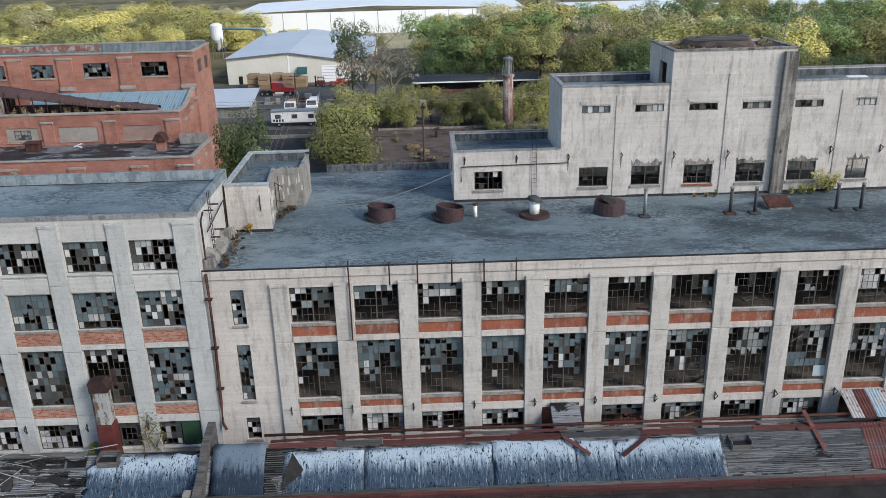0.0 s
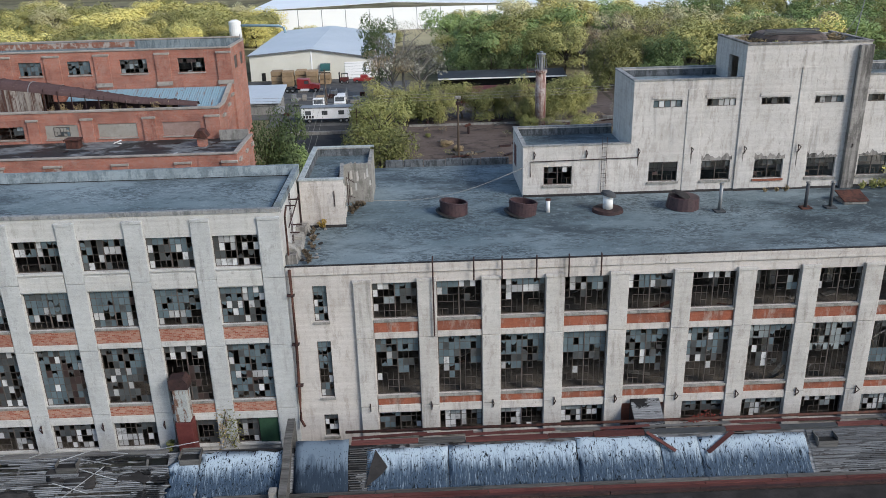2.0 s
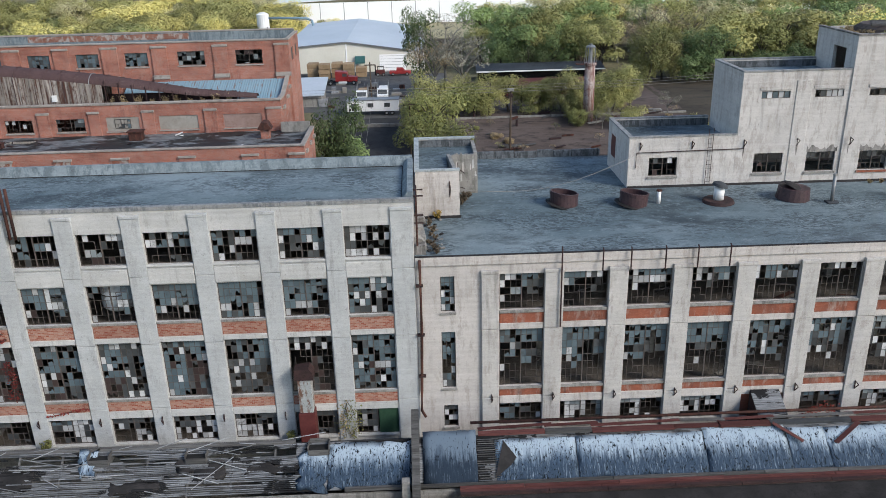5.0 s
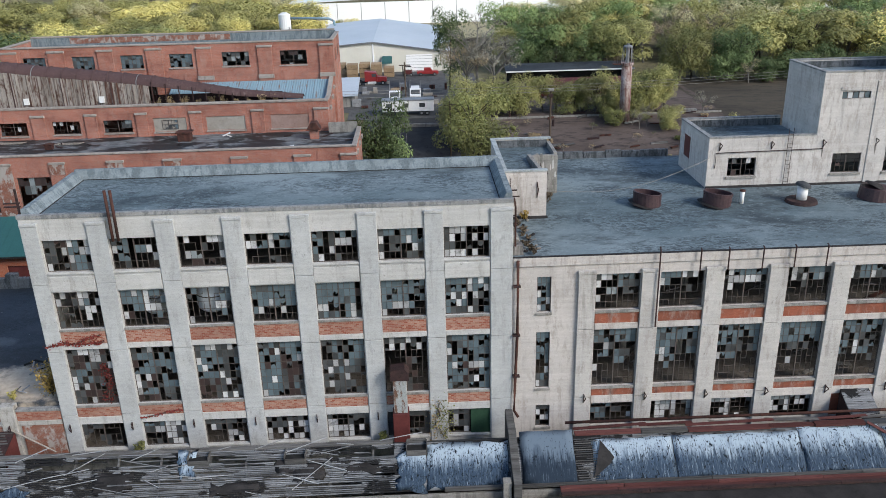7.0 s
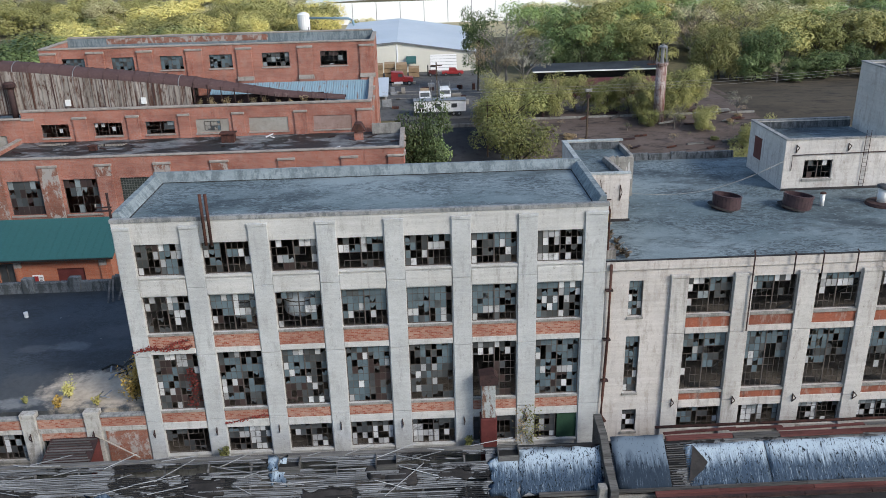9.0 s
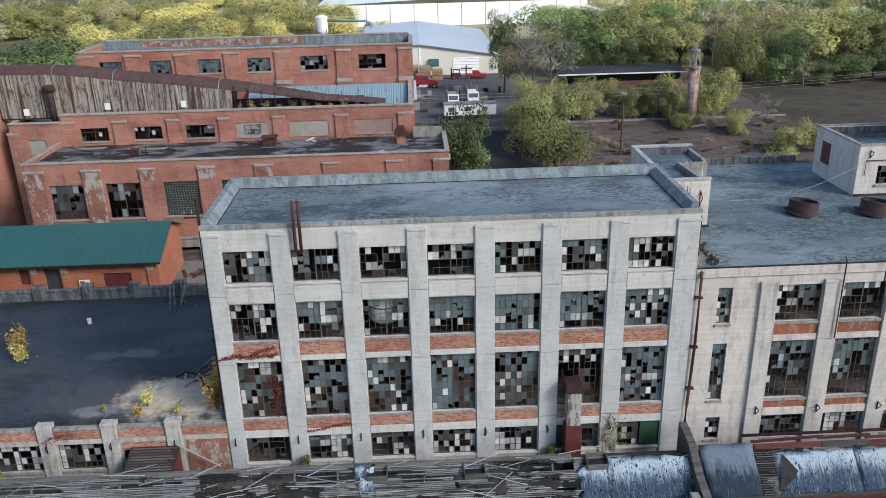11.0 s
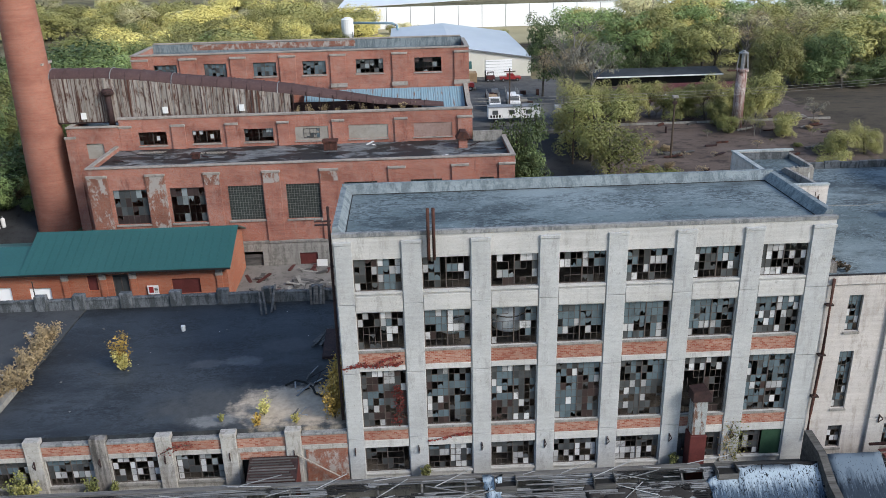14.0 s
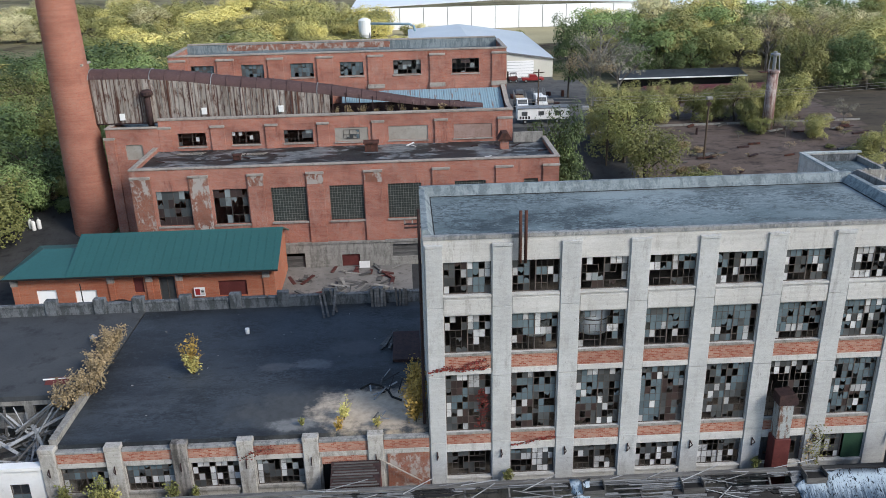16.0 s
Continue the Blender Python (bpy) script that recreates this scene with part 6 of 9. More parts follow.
def shed_boards():
    """The rotten stretch: rafters and single boards with gaps."""
    r = random.Random(33)
    for k in range(24):
        x = -95 + 3.0 * k
        if x > -24:
            break
        part("rafter", MB().beam((x, 46.4, 1.95), (x, 43.8, slope_z(43.8) - 0.2), 0.12, 0.16), PLANK, SHED)
    n = 0
    me = MB().box(0, 1, -0.046, 0.046, -0.01, 0.01).mesh("board", TARRED)
    rest, east = MB(), MB()
    for row in range(27):
        y = 46.32 - 0.098 * row
        sl = math.atan2(slope_z(y - 0.1) - slope_z(y + 0.1), -0.2)
        x = -95.0 + r.uniform(-1, 1)
        while x < -24.4:
            ln = min(r.uniform(1.6, 5.4), -23.8 - x)
            # a run of laths is gone below the ridge, bay by bay
            bay = noise.noise((x * 0.16, 0.0, 7.0))
            gone = 0.9 if row in (3, 4, 5, 6) and bay > -0.05 else 0.55 if row in (16, 17, 18) and bay < -0.22 else 0.06
            if r.random() > gone and ln > 0.4:
                at = (x, y + r.gauss(0, 0.008), slope_z(y) + r.uniform(-0.02, 0.015))
                if n < 298 and -62 < x and row < 16:
                    piece("board", me, SHED, at, (sl + math.pi, r.gauss(0, 0.004), r.gauss(0, 0.005)), (ln, 1, 1))
                    n += 1
                else:
                    rest.beam(at, (x + ln, at[1] + r.gauss(0, 0.01), at[2] + r.uniform(-0.015, 0.015)), 0.092, 0.02, roll=sl + math.pi)
            x += ln + r.uniform(0.0, 0.05)
        x = 21.4
        while row < 25 and x < 49:
            ln = r.uniform(2, 5)
            east.beam((x, y, slope_z(y) + 0.01), (x + ln, y, slope_z(y) + r.uniform(-0.01, 0.02)), 0.095, 0.02, roll=sl + math.pi)
            x += ln
    part("boards", rest, TARRED, SHED, "bare grey roof laths under rags of tar", kind="stuff")
    part("boards", east, LATHS, SHED, "bare grey roof laths", kind="stuff")
    # loose battens strewn over the slope
    for k in range(40):
        x, y = r.uniform(-66, -24.5), r.uniform(43.9, 46.6)
        ln, a = r.uniform(0.8, 3.4), r.gauss(0, 0.22)
        q = (x + ln * math.cos(a), min(46.9, max(43.7, y + ln * math.sin(a))))
        single("loose_batten", MB().beam((x, y, max(slope_z(y), 0) + 0.12), (q[0], q[1], slope_z(q[1]) + r.uniform(0.08, 0.35)), 0.05, 0.04), PALEWOOD, "loose grey batten on the rotten roof", "timber", group="loose battens")
    # broken skylight boxes
    for x, y in ((-38.3, 46.0), (-31.5, 45.9), (-22.9, 46.1), (22.6, 45.7)):
        b = thing("skylight_box", (x, y, 1.6), "broken wooden skylight box with a black slab for its dark inside", "skylight", group="skylight boxes")
        z = slope_z(y)
        for dx in (-0.75, 0.7):
            part("side", MB().box(x + dx, x + dx + 0.06, y - 0.5, y + 0.45, z - 0.4, z + 0.35), PLANK, b)
        part("side", MB().box(x - 0.68, x + 0.69, y - 0.55, y - 0.5, z - 0.5, z + 0.1), PLANK, b)
        part("side", MB().box(x - 0.68, x + 0.69, y + 0.46, y + 0.51, z - 0.3, z + 0.4), PLANK, b)
        # solid black slab stands in for the shade inside the box
        part("opening", MB().box(x - 0.68, x + 0.69, y - 0.49, y + 0.45, z - 0.05, z + 0.06), BLACK, b)


shed_boards()


def shed_trim():
    r = random.Random(35)
    # firewall parapet across the slope
    f = thing("fire_wall", (-16.0, 45.5, 0), "grey boarded fire wall across the shed roof", "wall")
    part("core", MB().prism([(48.7, 3.1), (48.7, -1), (42.6, -1), (42.6, 0.95), (44.6, 1.55), (46.4, 2.75)], "x", -16.3, -15.75), PLANK, f, bevel=0.04)
    part("post", MB().box(-17.0, -16.45, 42.9, 43.5, -1, 0.95), BARE, f)
    # red metal gutter along the ridge and the eaves
    x = -11.5
    while x < 48:
        w = r.uniform(3.2, 6.2)
        part("ridge_strip", MB().box(x, x + w - 0.04, 46.3 + r.uniform(-0.1, 0.1), 46.75, 2.12, 2.24 + r.uniform(0, 0.08)), r.choice((REDMETAL, REDMETAL, PLANK, GREYROOF)), SHED, "rusty red ridge flashing")
        part("walk_board", MB().beam((x, 47.2 + r.uniform(-0.15, 0.2), 2.2), (x + w + 0.6, 47.25 + r.uniform(-0.15, 0.2), 2.22), 0.3, 0.05), r.choice((PLANK, PLANK, REDMETAL)), SHED)
        x += w
    single("red_pipe", MB().tube([(-12, 47.6, 2.45), (48, 47.6, 2.45)], [0.11, 0.11], 8), RUST, "long rusted pipe along the shed ridge", "pipe", smooth=True)
    for y, z, mt in ((43.65, 0.05, PLANK), (43.35, -0.05, REDMETAL), (43.05, -0.12, REDMETAL), (42.8, -0.1, DARKRUST)):
        x = -13.0 if mt is not PLANK else -21
        while x < 48:
            w = r.uniform(4, 9)
            part("eaves_strip", MB().box(x, x + w - 0.05, y - 0.12, y + 0.12, z - 0.1, z + 0.1 + r.uniform(-0.02, 0.03)), mt, SHED)
            x += w
    near = thing("near_shed_roof", (0, 41, -4.6), "dark board roof of the nearer shed", "shed")
    part("roof", MB().prism([(42.7, -0.25), (36, -0.9), (36, -1.0), (42.7, -0.35)], "x", -95, 50), TAR, near)
    for p, q in (((9.8, 46.3, 2.32), (11.6, 45.0, 1.55)), ((13.9, 44.9, 1.4), (16.0, 46.1, 2.25)), ((28.6, 44.9, 1.3), (27.9, 47.5, 3.0))):
        single("fallen_strip", MB().beam(p, q, 0.35, 0.04), REDMETAL, "bent red metal strip on the felt roof", "scrap", group="fallen strips")
    # dormer-like hood over a blocked bay
    h = thing("stair_hood", (10.6, 48.6, 0), "grey boarded hood in front of the blocked bay", "hood")
    part("roof", MB().prism([(47.6, 1.9), (49.75, 3.0), (49.75, 2.9), (47.6, 1.8)], "x", 9.4, 11.6), TARRED, h)
    part("side", MB().prism([(47.6, 1.8), (49.75, 2.9), (49.75, 0.0), (47.6, 0.0)], "x", 11.5, 11.6), DARKRUST, h)
    part("side", MB().prism([(47.6, 1.8), (49.75, 2.9), (49.75, 0.0), (47.6, 0.0)], "x", 9.4, 9.5), DARKRUST, h)
    # lean-to steps by the low wing
    h = thing("stair_hood", (-54.0, 48.5, 0), "red-sided stair hood against the low wing", "hood")
    part("roof", MB().prism([(47.7, 1.6), (49.7, 2.3), (49.7, 2.2), (47.7, 1.5)], "x", -56.3, -52.8), DARKRUST, h)
    for k in range(9):
        part("roof_board", MB().beam((-56.3 + 0.1 * (k % 3), 47.75 + 0.22 * k, 1.63 + 0.077 * k), (-52.9 - 0.15 * (k % 4), 47.75 + 0.22 * k, 1.64 + 0.077 * k), 0.15, 0.03), PLANK, h)
    part("side", MB().prism([(47.7, 1.5), (49.7, 2.2), (49.7, -0.5), (47.7, -0.5)], "x", -52.9, -52.8), REDBROWN, h)
    part("handrail", MB().beam((-52.9, 49.5, 2.5), (-49.9, 49.3, 0.6), 0.1, 0.06), BOARD, h)
    # sheets at the east end: a painted row leaning on the wall, a red row lying on the slope
    def corrugated(x, w, ya, za, yb, zb, mat, label):
        mb = MB()
        n = 8
        for i in range(n):
            xa, xb = x + w * i / n, x + w * (i + 1) / n
            ha, hb = (0.05 if i % 2 else 0.0), (0.0 if i % 2 else 0.05)
            for d in (0.0, -0.015):
                mb.face([(xa, ya, za + ha + d), (xb, ya, za + hb + d), (xb, yb, zb + hb + d), (xa, yb, zb + ha + d)])
            mb.face([(xa, ya, za + ha), (xb, ya, za + hb), (xb, ya, za + hb - 0.015), (xa, ya, za + ha - 0.015)])
        single("corrugated_sheet", mb, mat, label, "roof sheet", group="corrugated sheets")
    for k in range(8):
        corrugated(31.45 + 0.95 * k, 0.92, 46.9, 2.5, 49.3, 3.45 + 0.04 * (k % 3), (WORNWHITE, REDMETAL, WORNBLUE, WORNWHITE)[k % 4], "rust-streaked painted corrugated sheet leaning on the wall")
    for k in range(9):
        corrugated(31.75 + 0.95 * k, 0.92, 43.9, 0.2, 46.5, 2.3, REDMETAL, "red corrugated sheet lying on the shed roof")


shed_trim()

# ---- red brick works ----
def brick_front(b, x0, x1, y, z0, z1, pil, wins, cap_z, mat=BRICK, thick=0.45, deep=0.22):
    """A brick front with pilasters (a, c), stone caps and rectangular openings."""
    part("front_wall", holed(MB(), "x", x0, x1, z0, z1, y, y + thick, wins), mat, b, "soot-stained red brick wall")
    for a, c in pil:
        worn_or_dulled = mat is BRICK and y < 104 and a < -75
        part("pilaster", MB().box(a, c, y - deep, y - 0.003, z0, cap_z - 0.32), BRICK_WASH if worn_or_dulled else mat, b, "flaking whitewashed pilaster" if worn_or_dulled else "")
        part("pilaster_cap", MB().box(a - 0.08, c + 0.08, y - deep - 0.1, y - 0.004, cap_z - 0.31, cap_z), CAPSTONE, b, "weathered stone cap", bevel=0.04)


def coping_run(b, x0, x1, y0, y1, z, h=0.22):
    part("coping", MB().box(x0, x1, y0, y1, z, z + h), CAPSTONE, b, "stone coping", bevel=0.04)


def brick_one():
    b = thing("brick_building", (-86, 103, -4.9), "two-storey red brick works building with a flat damp roof", "brick building")
    y = 103.0
    wins = [(-82.7, -78.35, 2.2, 6.9), (-75.4, -70.95, 2.2, 6.95), (-67.9, -63.35, 2.25, 6.95), (-60.35, -55.95, 2.2, 6.95), (-52.75, -48.4, 2.2, 6.95), (-44.9 + 0.9, -39.9, 2.2, 7.0), (-36.2 + 1.3, -33.0, 2.2, 7.0)]
    pil = [(-85.6, -83.1), (-78.2, -75.75), (-70.75, -68.7), (-63.2, -61.0), (-55.8, -53.45), (-46.9, -44.7), (-38.6, -36.4), (-32.4, -30.3)]
    brick_front(b, -85.6, -30.3, y, -0.75, 9.75, pil, wins, 8.95)
    doors = [(-67.2, -64.2, -4.6, -2.2), (-59.3, -56.9, -4.9, -2.6), (-52.5, -48.8, -3.2, -1.4)]
    part("base_wall", holed(MB(), "x", -85.6, -30.3, -4.95, -0.76, y - 0.3, y + 0.45, doors), BARE, b, "crumbling grey concrete basement wall")
    part("base_ledge", MB().box(-85.6, -30.3, y - 0.42, y - 0.31, -1.0, -0.77), BARE, b)
    coping_run(b, -85.7, -30.2, y - 0.12, y + 0.57, 9.76)
    part("side_wall", MB().box(-30.75, -30.3, y + 0.46, 114.0, -4.9, 9.75), BRICK, b)
    coping_run(b, -30.87, -30.2, y + 0.58, 114.1, 9.76)
    for yy in (104.6, 109.0, 113.0):
        part("pilaster_cap", MB().box(-30.29, -30.05, yy - 0.6, yy + 0.6, 8.5, 8.95), CAPSTONE, b)
    part("side_wall", MB().box(-85.6, -85.15, y + 0.46, 114.5, -4.9, 9.75), BRICK, b)
    coping_run(b, -85.7, -85.05, y + 0.58, 114.6, 9.76)
    part("roof", MB().box(-85.14, -30.76, y + 0.46, 114.98, 8.9, 9.25), DAMPROOF, b, "dark wet roof with grey patches and rubbish")
    part("back_parapet", MB().box(-34.9, -30.76, 113.6, 114.0, 9.25, 10.7), BARE, b, "patched parapet wall")
    for k, (a, c, z0, z1) in enumerate(wins):
        if k < 2:
            steel_window(b, a, c, z0, z1, y + 0.2, 6, 4, (), panes=("PGGGPG GGRGGG RGGRGG RRRRRR", "RRPRRR .GPP.G ...... ..P..G")[k])
        else:
            louvre_grid(b, a, c, z0, z1, y + 0.2)
        part("sill", MB().box(a - 0.15, c + 0.15, y - 0.15, y - 0.004, z0 - 0.25, z0 - 0.01), CAPSTONE, b)
    for a, c in (pil[2], pil[3], pil[4]):
        part("wash_patch", MB().box(a + 0.05, c - 0.05, y - 0.226, y - 0.2205, 7.3, 8.85), BRICK_WASH, b, "flaking whitewash")
    part("door", MB().box(-59.3, -56.9, y - 0.1, y, -4.9, -2.6), REDBROWN, b, "rust red steel door")
    part("gate", MB().box(-67.2, -64.2, y + 0.0, y + 0.06, -4.6, -2.7), PLANK, b, "grey boarded gate")
    part("grille", MB().box(-52.5, -48.8, y + 0.0, y + 0.06, -3.2, -1.4), PLANK, b)
    # rubbish and hoods on the roof
    for x, yy, s in ((-55.0, 111.6, 0.9), (-73.0, 109.0, 0.5)):
        h = thing("vent_hood", (x, yy, 9.25), "crooked rusty vent hood on the damp roof", "roof ventilator", group="vent hoods")
        part("box", MB().box(x - s, x + s, yy - s * 0.8, yy + s * 0.8, 9.25, 9.25 + s * 1.3), RUST, h, bevel=0.04)
        part("cap", MB().box(x - s * 1.2, x + s * 1.2, yy - s, yy + s, 9.26 + s * 1.3, 9.26 + s * 1.5), RUST, h)
    h = thing("brick_stub", (-36.6, 110.4, 9.25), "short brick chimney stub with a rusted hood", "chimney")
    part("shaft", MB().box(-37.2, -36.0, 109.9, 111.1, 9.25, 10.6), BRICK, h)
    part("hood", MB().prism([(-37.6, 10.61), (-35.6, 10.61), (-36.2, 11.6), (-37.0, 11.6)], "y", 109.5, 111.4), RUST, h)
    r = random.Random(51)
    for k in range(14):
        x, yy = r.uniform(-84, -32), r.uniform(105, 113.5)
        single("roof_scrap", MB().beam((x, yy, 9.32), (x + r.uniform(-1.6, 1.6), yy + r.uniform(-0.7, 0.7), 9.3 + r.uniform(0.05, 0.4)), r.uniform(0.1, 0.5), 0.06), r.choice((PLANK, DARKRUST, WHITEPAINT)), "scrap board lying on the damp roof", "scrap", group="roof scraps")
    for x0, yy in ((-82.0, 112.3), (-73.3, 111.0)):
        g = thing("metal_grille", (x0, yy, 9.25), "pale steel sash grid lying on the roof", "window frame", group="fallen sashes")
        for i in range(9):
            part("bar", MB().beam((x0 + 0.42 * i, yy, 9.33), (x0 + 0.42 * i + 0.5, yy + 1.2, 9.35), 0.08, 0.05), BOARD, g)


def louvre_grid(b, a, c, z0, z1, y):
    """A window bricked up with dark green glass blocks."""
    mb = MB()
    n, m = 13, 14
    w, h = (c - a) / n, (z1 - z0) / m
    part("block_joint", MB().box(a, c, y + 0.03, y + 0.1, z0, z1), BARE, b)
    for i in range(n):
        for j in range(m):
            mb.box(a + i * w + 0.024, a + (i + 1) * w - 0.024, y, y + 0.029, z0 + j * h + 0.024, z0 + (j + 1) * h - 0.024)
    part("glass_block_infill", mb, GLASSBLOCK, b, "grid of dark green glass blocks", kind="stuff")


DAMPROOF = damp_mat()
GLASSBLOCK = stained("glass_block", (0.029, 0.035, 0.031), (0.013, 0.016, 0.014), (0.048, 0.054, 0.048), 0.8, 5, (0.5, 0.75), rough=0.35, spec=0.5)
brick_one()


def brick_two():
    b = thing("brick_building", (-84.7, 115, -4.9), "red brick boiler house with boarded clerestory windows", "brick building")
    y = 115.0
    wins = [(-82.2, -78.3, 9.85, 11.75), (-74.7, -70.75, 9.9, 11.75), (-67.4, -63.3, 9.9, 11.75), (-60.2, -55.5, 9.85, 11.85), (-52.6, -47.0, 9.85, 11.85), (-43.3, -37.8, 9.85, 11.85)]
    pil = [(-84.7, -83.0), (-77.5, -75.6), (-69.9, -68.2), (-62.6, -61.0), (-54.9, -53.2), (-46.0, -44.2), (-37.0, -34.9)]
    brick_front(b, -84.7, -34.9, y, -4.9, 13.6, pil, wins, 12.75)
    coping_run(b, -84.8, -34.8, y - 0.12, y + 0.57, 13.61, 0.3)
    part("side_wall", MB().prism([(y + 0.46, -4.9), (y + 0.46, 13.6), (119.0, 13.6), (125.1, 15.2), (125.1, -4.9)], "x", -35.35, -34.9), BRICK, b)
    part("side_coping", MB().prism([(y + 0.58, 13.61), (y + 0.58, 13.85), (119.0, 13.85), (125.1, 15.65), (125.1, 15.41), (119.0, 13.61)], "x", -35.45, -34.8), CAPSTONE, b)
    for yy, zz in ((117.5, 12.4), (121.5, 13.2), (124.2, 14.2)):
        part("pilaster_cap", MB().box(-34.89, -34.6, yy - 0.7, yy + 0.7, zz - 0.45, zz), CAPSTONE, b)
    part("roof", MB().box(-84.7, -35.36, y + 0.46, 125.1, 12.5, 12.8), DAMPROOF, b)
    part("back_wall", MB().box(-84.7, -84.25, y + 0.46, 125.1, -4.9, 13.0), BRICK, b)
    for k, (a, c, z0, z1) in enumerate(wins):
        if k < 3:
            steel_window(b, a, c, z0, z1, y + 0.2, 8, 3, (), panes=("........ .....W.. G.......", "W.W..... .....W.. ........", "G....GPP .....GGG G.......")[k])
        else:
            part("window_board", MB().box(a, c, y + 0.1, y + 0.16, z0, z1), [BOARD, BOARD, PINKBOARD][k - 3], b, "pale boarded window")
            if k == 3:
                steel_window(b, a + 1.2, c - 1.2, z0 + 0.35, z1 - 0.3, y + 0.02, 5, 2, (0.05, 0.3, 0.2, 0.0))
        part("sill", MB().box(a - 0.1, c + 0.1, y - 0.12, y - 0.004, z0 - 0.2, z0 - 0.01), CAPSTONE, b)
    # lower annexe beside the chimney
    part("annexe_wall", holed(MB(), "x", -92.0, -84.75, -4.9, 12.6, y - 0.2, y + 0.25, [(-89.6, -87.2, 8.2, 10.4)]), BRICK, b)
    part("annexe_side", MB().box(-92.0, -91.55, y + 0.26, 122, -4.9, 12.6), BRICK, b)
    part("annexe_roof", MB().box(-91.54, -84.75, y + 0.26, 122, 11.8, 12.0), DAMPROOF, b)
    coping_run(b, -92.1, -84.8, y - 0.32, y + 0.37, 12.61)
    coping_run(b, -92.1, -91.45, y + 0.38, 122, 12.61)
    part("annexe_pier", MB().box(-92.25, -90.9, y - 0.5, y - 0.21, -4.9, 11.2), BRICK, b)
    part("annexe_cap", MB().box(-92.35, -90.8, y - 0.58, y - 0.2, 11.21, 11.5), CAPSTONE, b)
    part("window_board", MB().box(-89.6, -87.2, y, y + 0.05, 8.2, 10.4), BOARD, b)
    # blue corrugated lean-to behind the duct, in sheets
    n = 22
    for k in range(n):
        x0 = -59.5 + 24.0 * k / n
        w = 24.0 / n
        mb = MB()
        for i in range(6):
            xa, xb = x0 + w * i / 6, x0 + w * (i + 1) / 6 - (0.03 if i == 5 else 0)
            za, zb = (0.05 if i % 2 else 0.0), (0.0 if i % 2 else 0.05)
            mb.face([(xa, 119.4, 13.0 + za), (xb, 119.4, 13.0 + zb), (xb, 125.05, 15.1 + zb), (xa, 125.05, 15.1 + za)])
        part("roof_sheet", mb, BLUESHEET, b, "faded blue corrugated sheet")


brick_two()


def brick_three():
    b = thing("brick_building", (-84.75, 125.2, -4.9), "tall red brick building with a row of small windows", "brick building")
    y = 125.2
    wins = [(-81.6, -78.2, 17.05, 19.1), (-74.2, -70.85, 17.05, 19.1), (-66.9, -63.45, 17.05, 19.1), (-59.5, -56.0, 17.05, 19.1), (-51.5, -47.35, 17.05, 19.15), (-42.65, -38.55, 17.0, 19.15)]
    pil = [(-84.75, -82.3), (-77.7, -75.2), (-70.2, -67.9), (-62.9, -60.5), (-55.3, -53.0), (-46.0, -43.8), (-36.6, -34.4)]
    brick_front(b, -84.75, -34.4, y, 0.0, 20.45, pil, wins, 20.05)
    coping_run(b, -84.85, -34.3, y - 0.12, y + 0.57, 20.46)
    for a, c in pil:
        part("pilaster_base", MB().box(a - 0.1, c + 0.1, y - 0.36, y - 0.223, 15.1, 15.7), CAPSTONE, b)
    part("side_wall", holed(MB(), "y", y + 0.46, 135.6, -3.0, 20.45, -34.85, -34.4, [(127.2, 129.6, 17.0, 19.0), (131.6, 133.9, 17.0, 19.0)]), BRICK, b)
    part("side_wall", MB().box(-84.75, -84.3, y + 0.46, 135.6, -3.0, 20.45), BRICK, b)
    part("back_wall", MB().box(-84.29, -34.86, 135.15, 135.6, -3.0, 20.9), KERB, b, "bleached inner parapet with old brick showing")
    coping_run(b, -34.97, -34.3, y + 0.58, 135.7, 20.46)
    coping_run(b, -84.85, -84.18, y + 0.58, 135.7, 20.46)
    coping_run(b, -84.17, -34.98, 135.05, 135.7, 20.91)
    part("brick_patch", MB().box(-78, -52, 135.1, 135.14, 19.9, 20.8), BRICK_WASH, b)
    part("roof", MB().box(-84.29, -34.86, y + 0.46, 135.1, 19.2, 19.6), ROOF, b)
    part("inner_floor", MB().box(-84.29, -34.86, y + 0.46, 135.1, 15.8, 16.1), INFLOOR, b)
    for k, (a, c, z0, z1) in enumerate(wins):
        steel_window(b, a, c, z0, z1, y + 0.2, 6, 3, (), panes=("GBGBGB BGBGBB .GBB.B", "BGBBGB GBBGBB GB.BBG", "BBGBBB BGBBBG B.BGBB", "BBBGBB GBBBBB BB.BGB", "GPGG.P .GPP.G P...G.", "R.RR.. ....P. ..P...")[k])
        part("sill", MB().box(a - 0.12, c + 0.12, y - 0.14, y - 0.004, z0 - 0.2, z0 - 0.01), CAPSTONE, b)
    for a, c in ((127.2, 129.6), (131.6, 133.9)):
        part("side_window", MB().box(-34.6, -34.55, a, c, 17.0, 19.0), FRAME, b)
    b.location = (b.location.x - 0.15, b.location.y, b.location.z + 0.42)


brick_three()


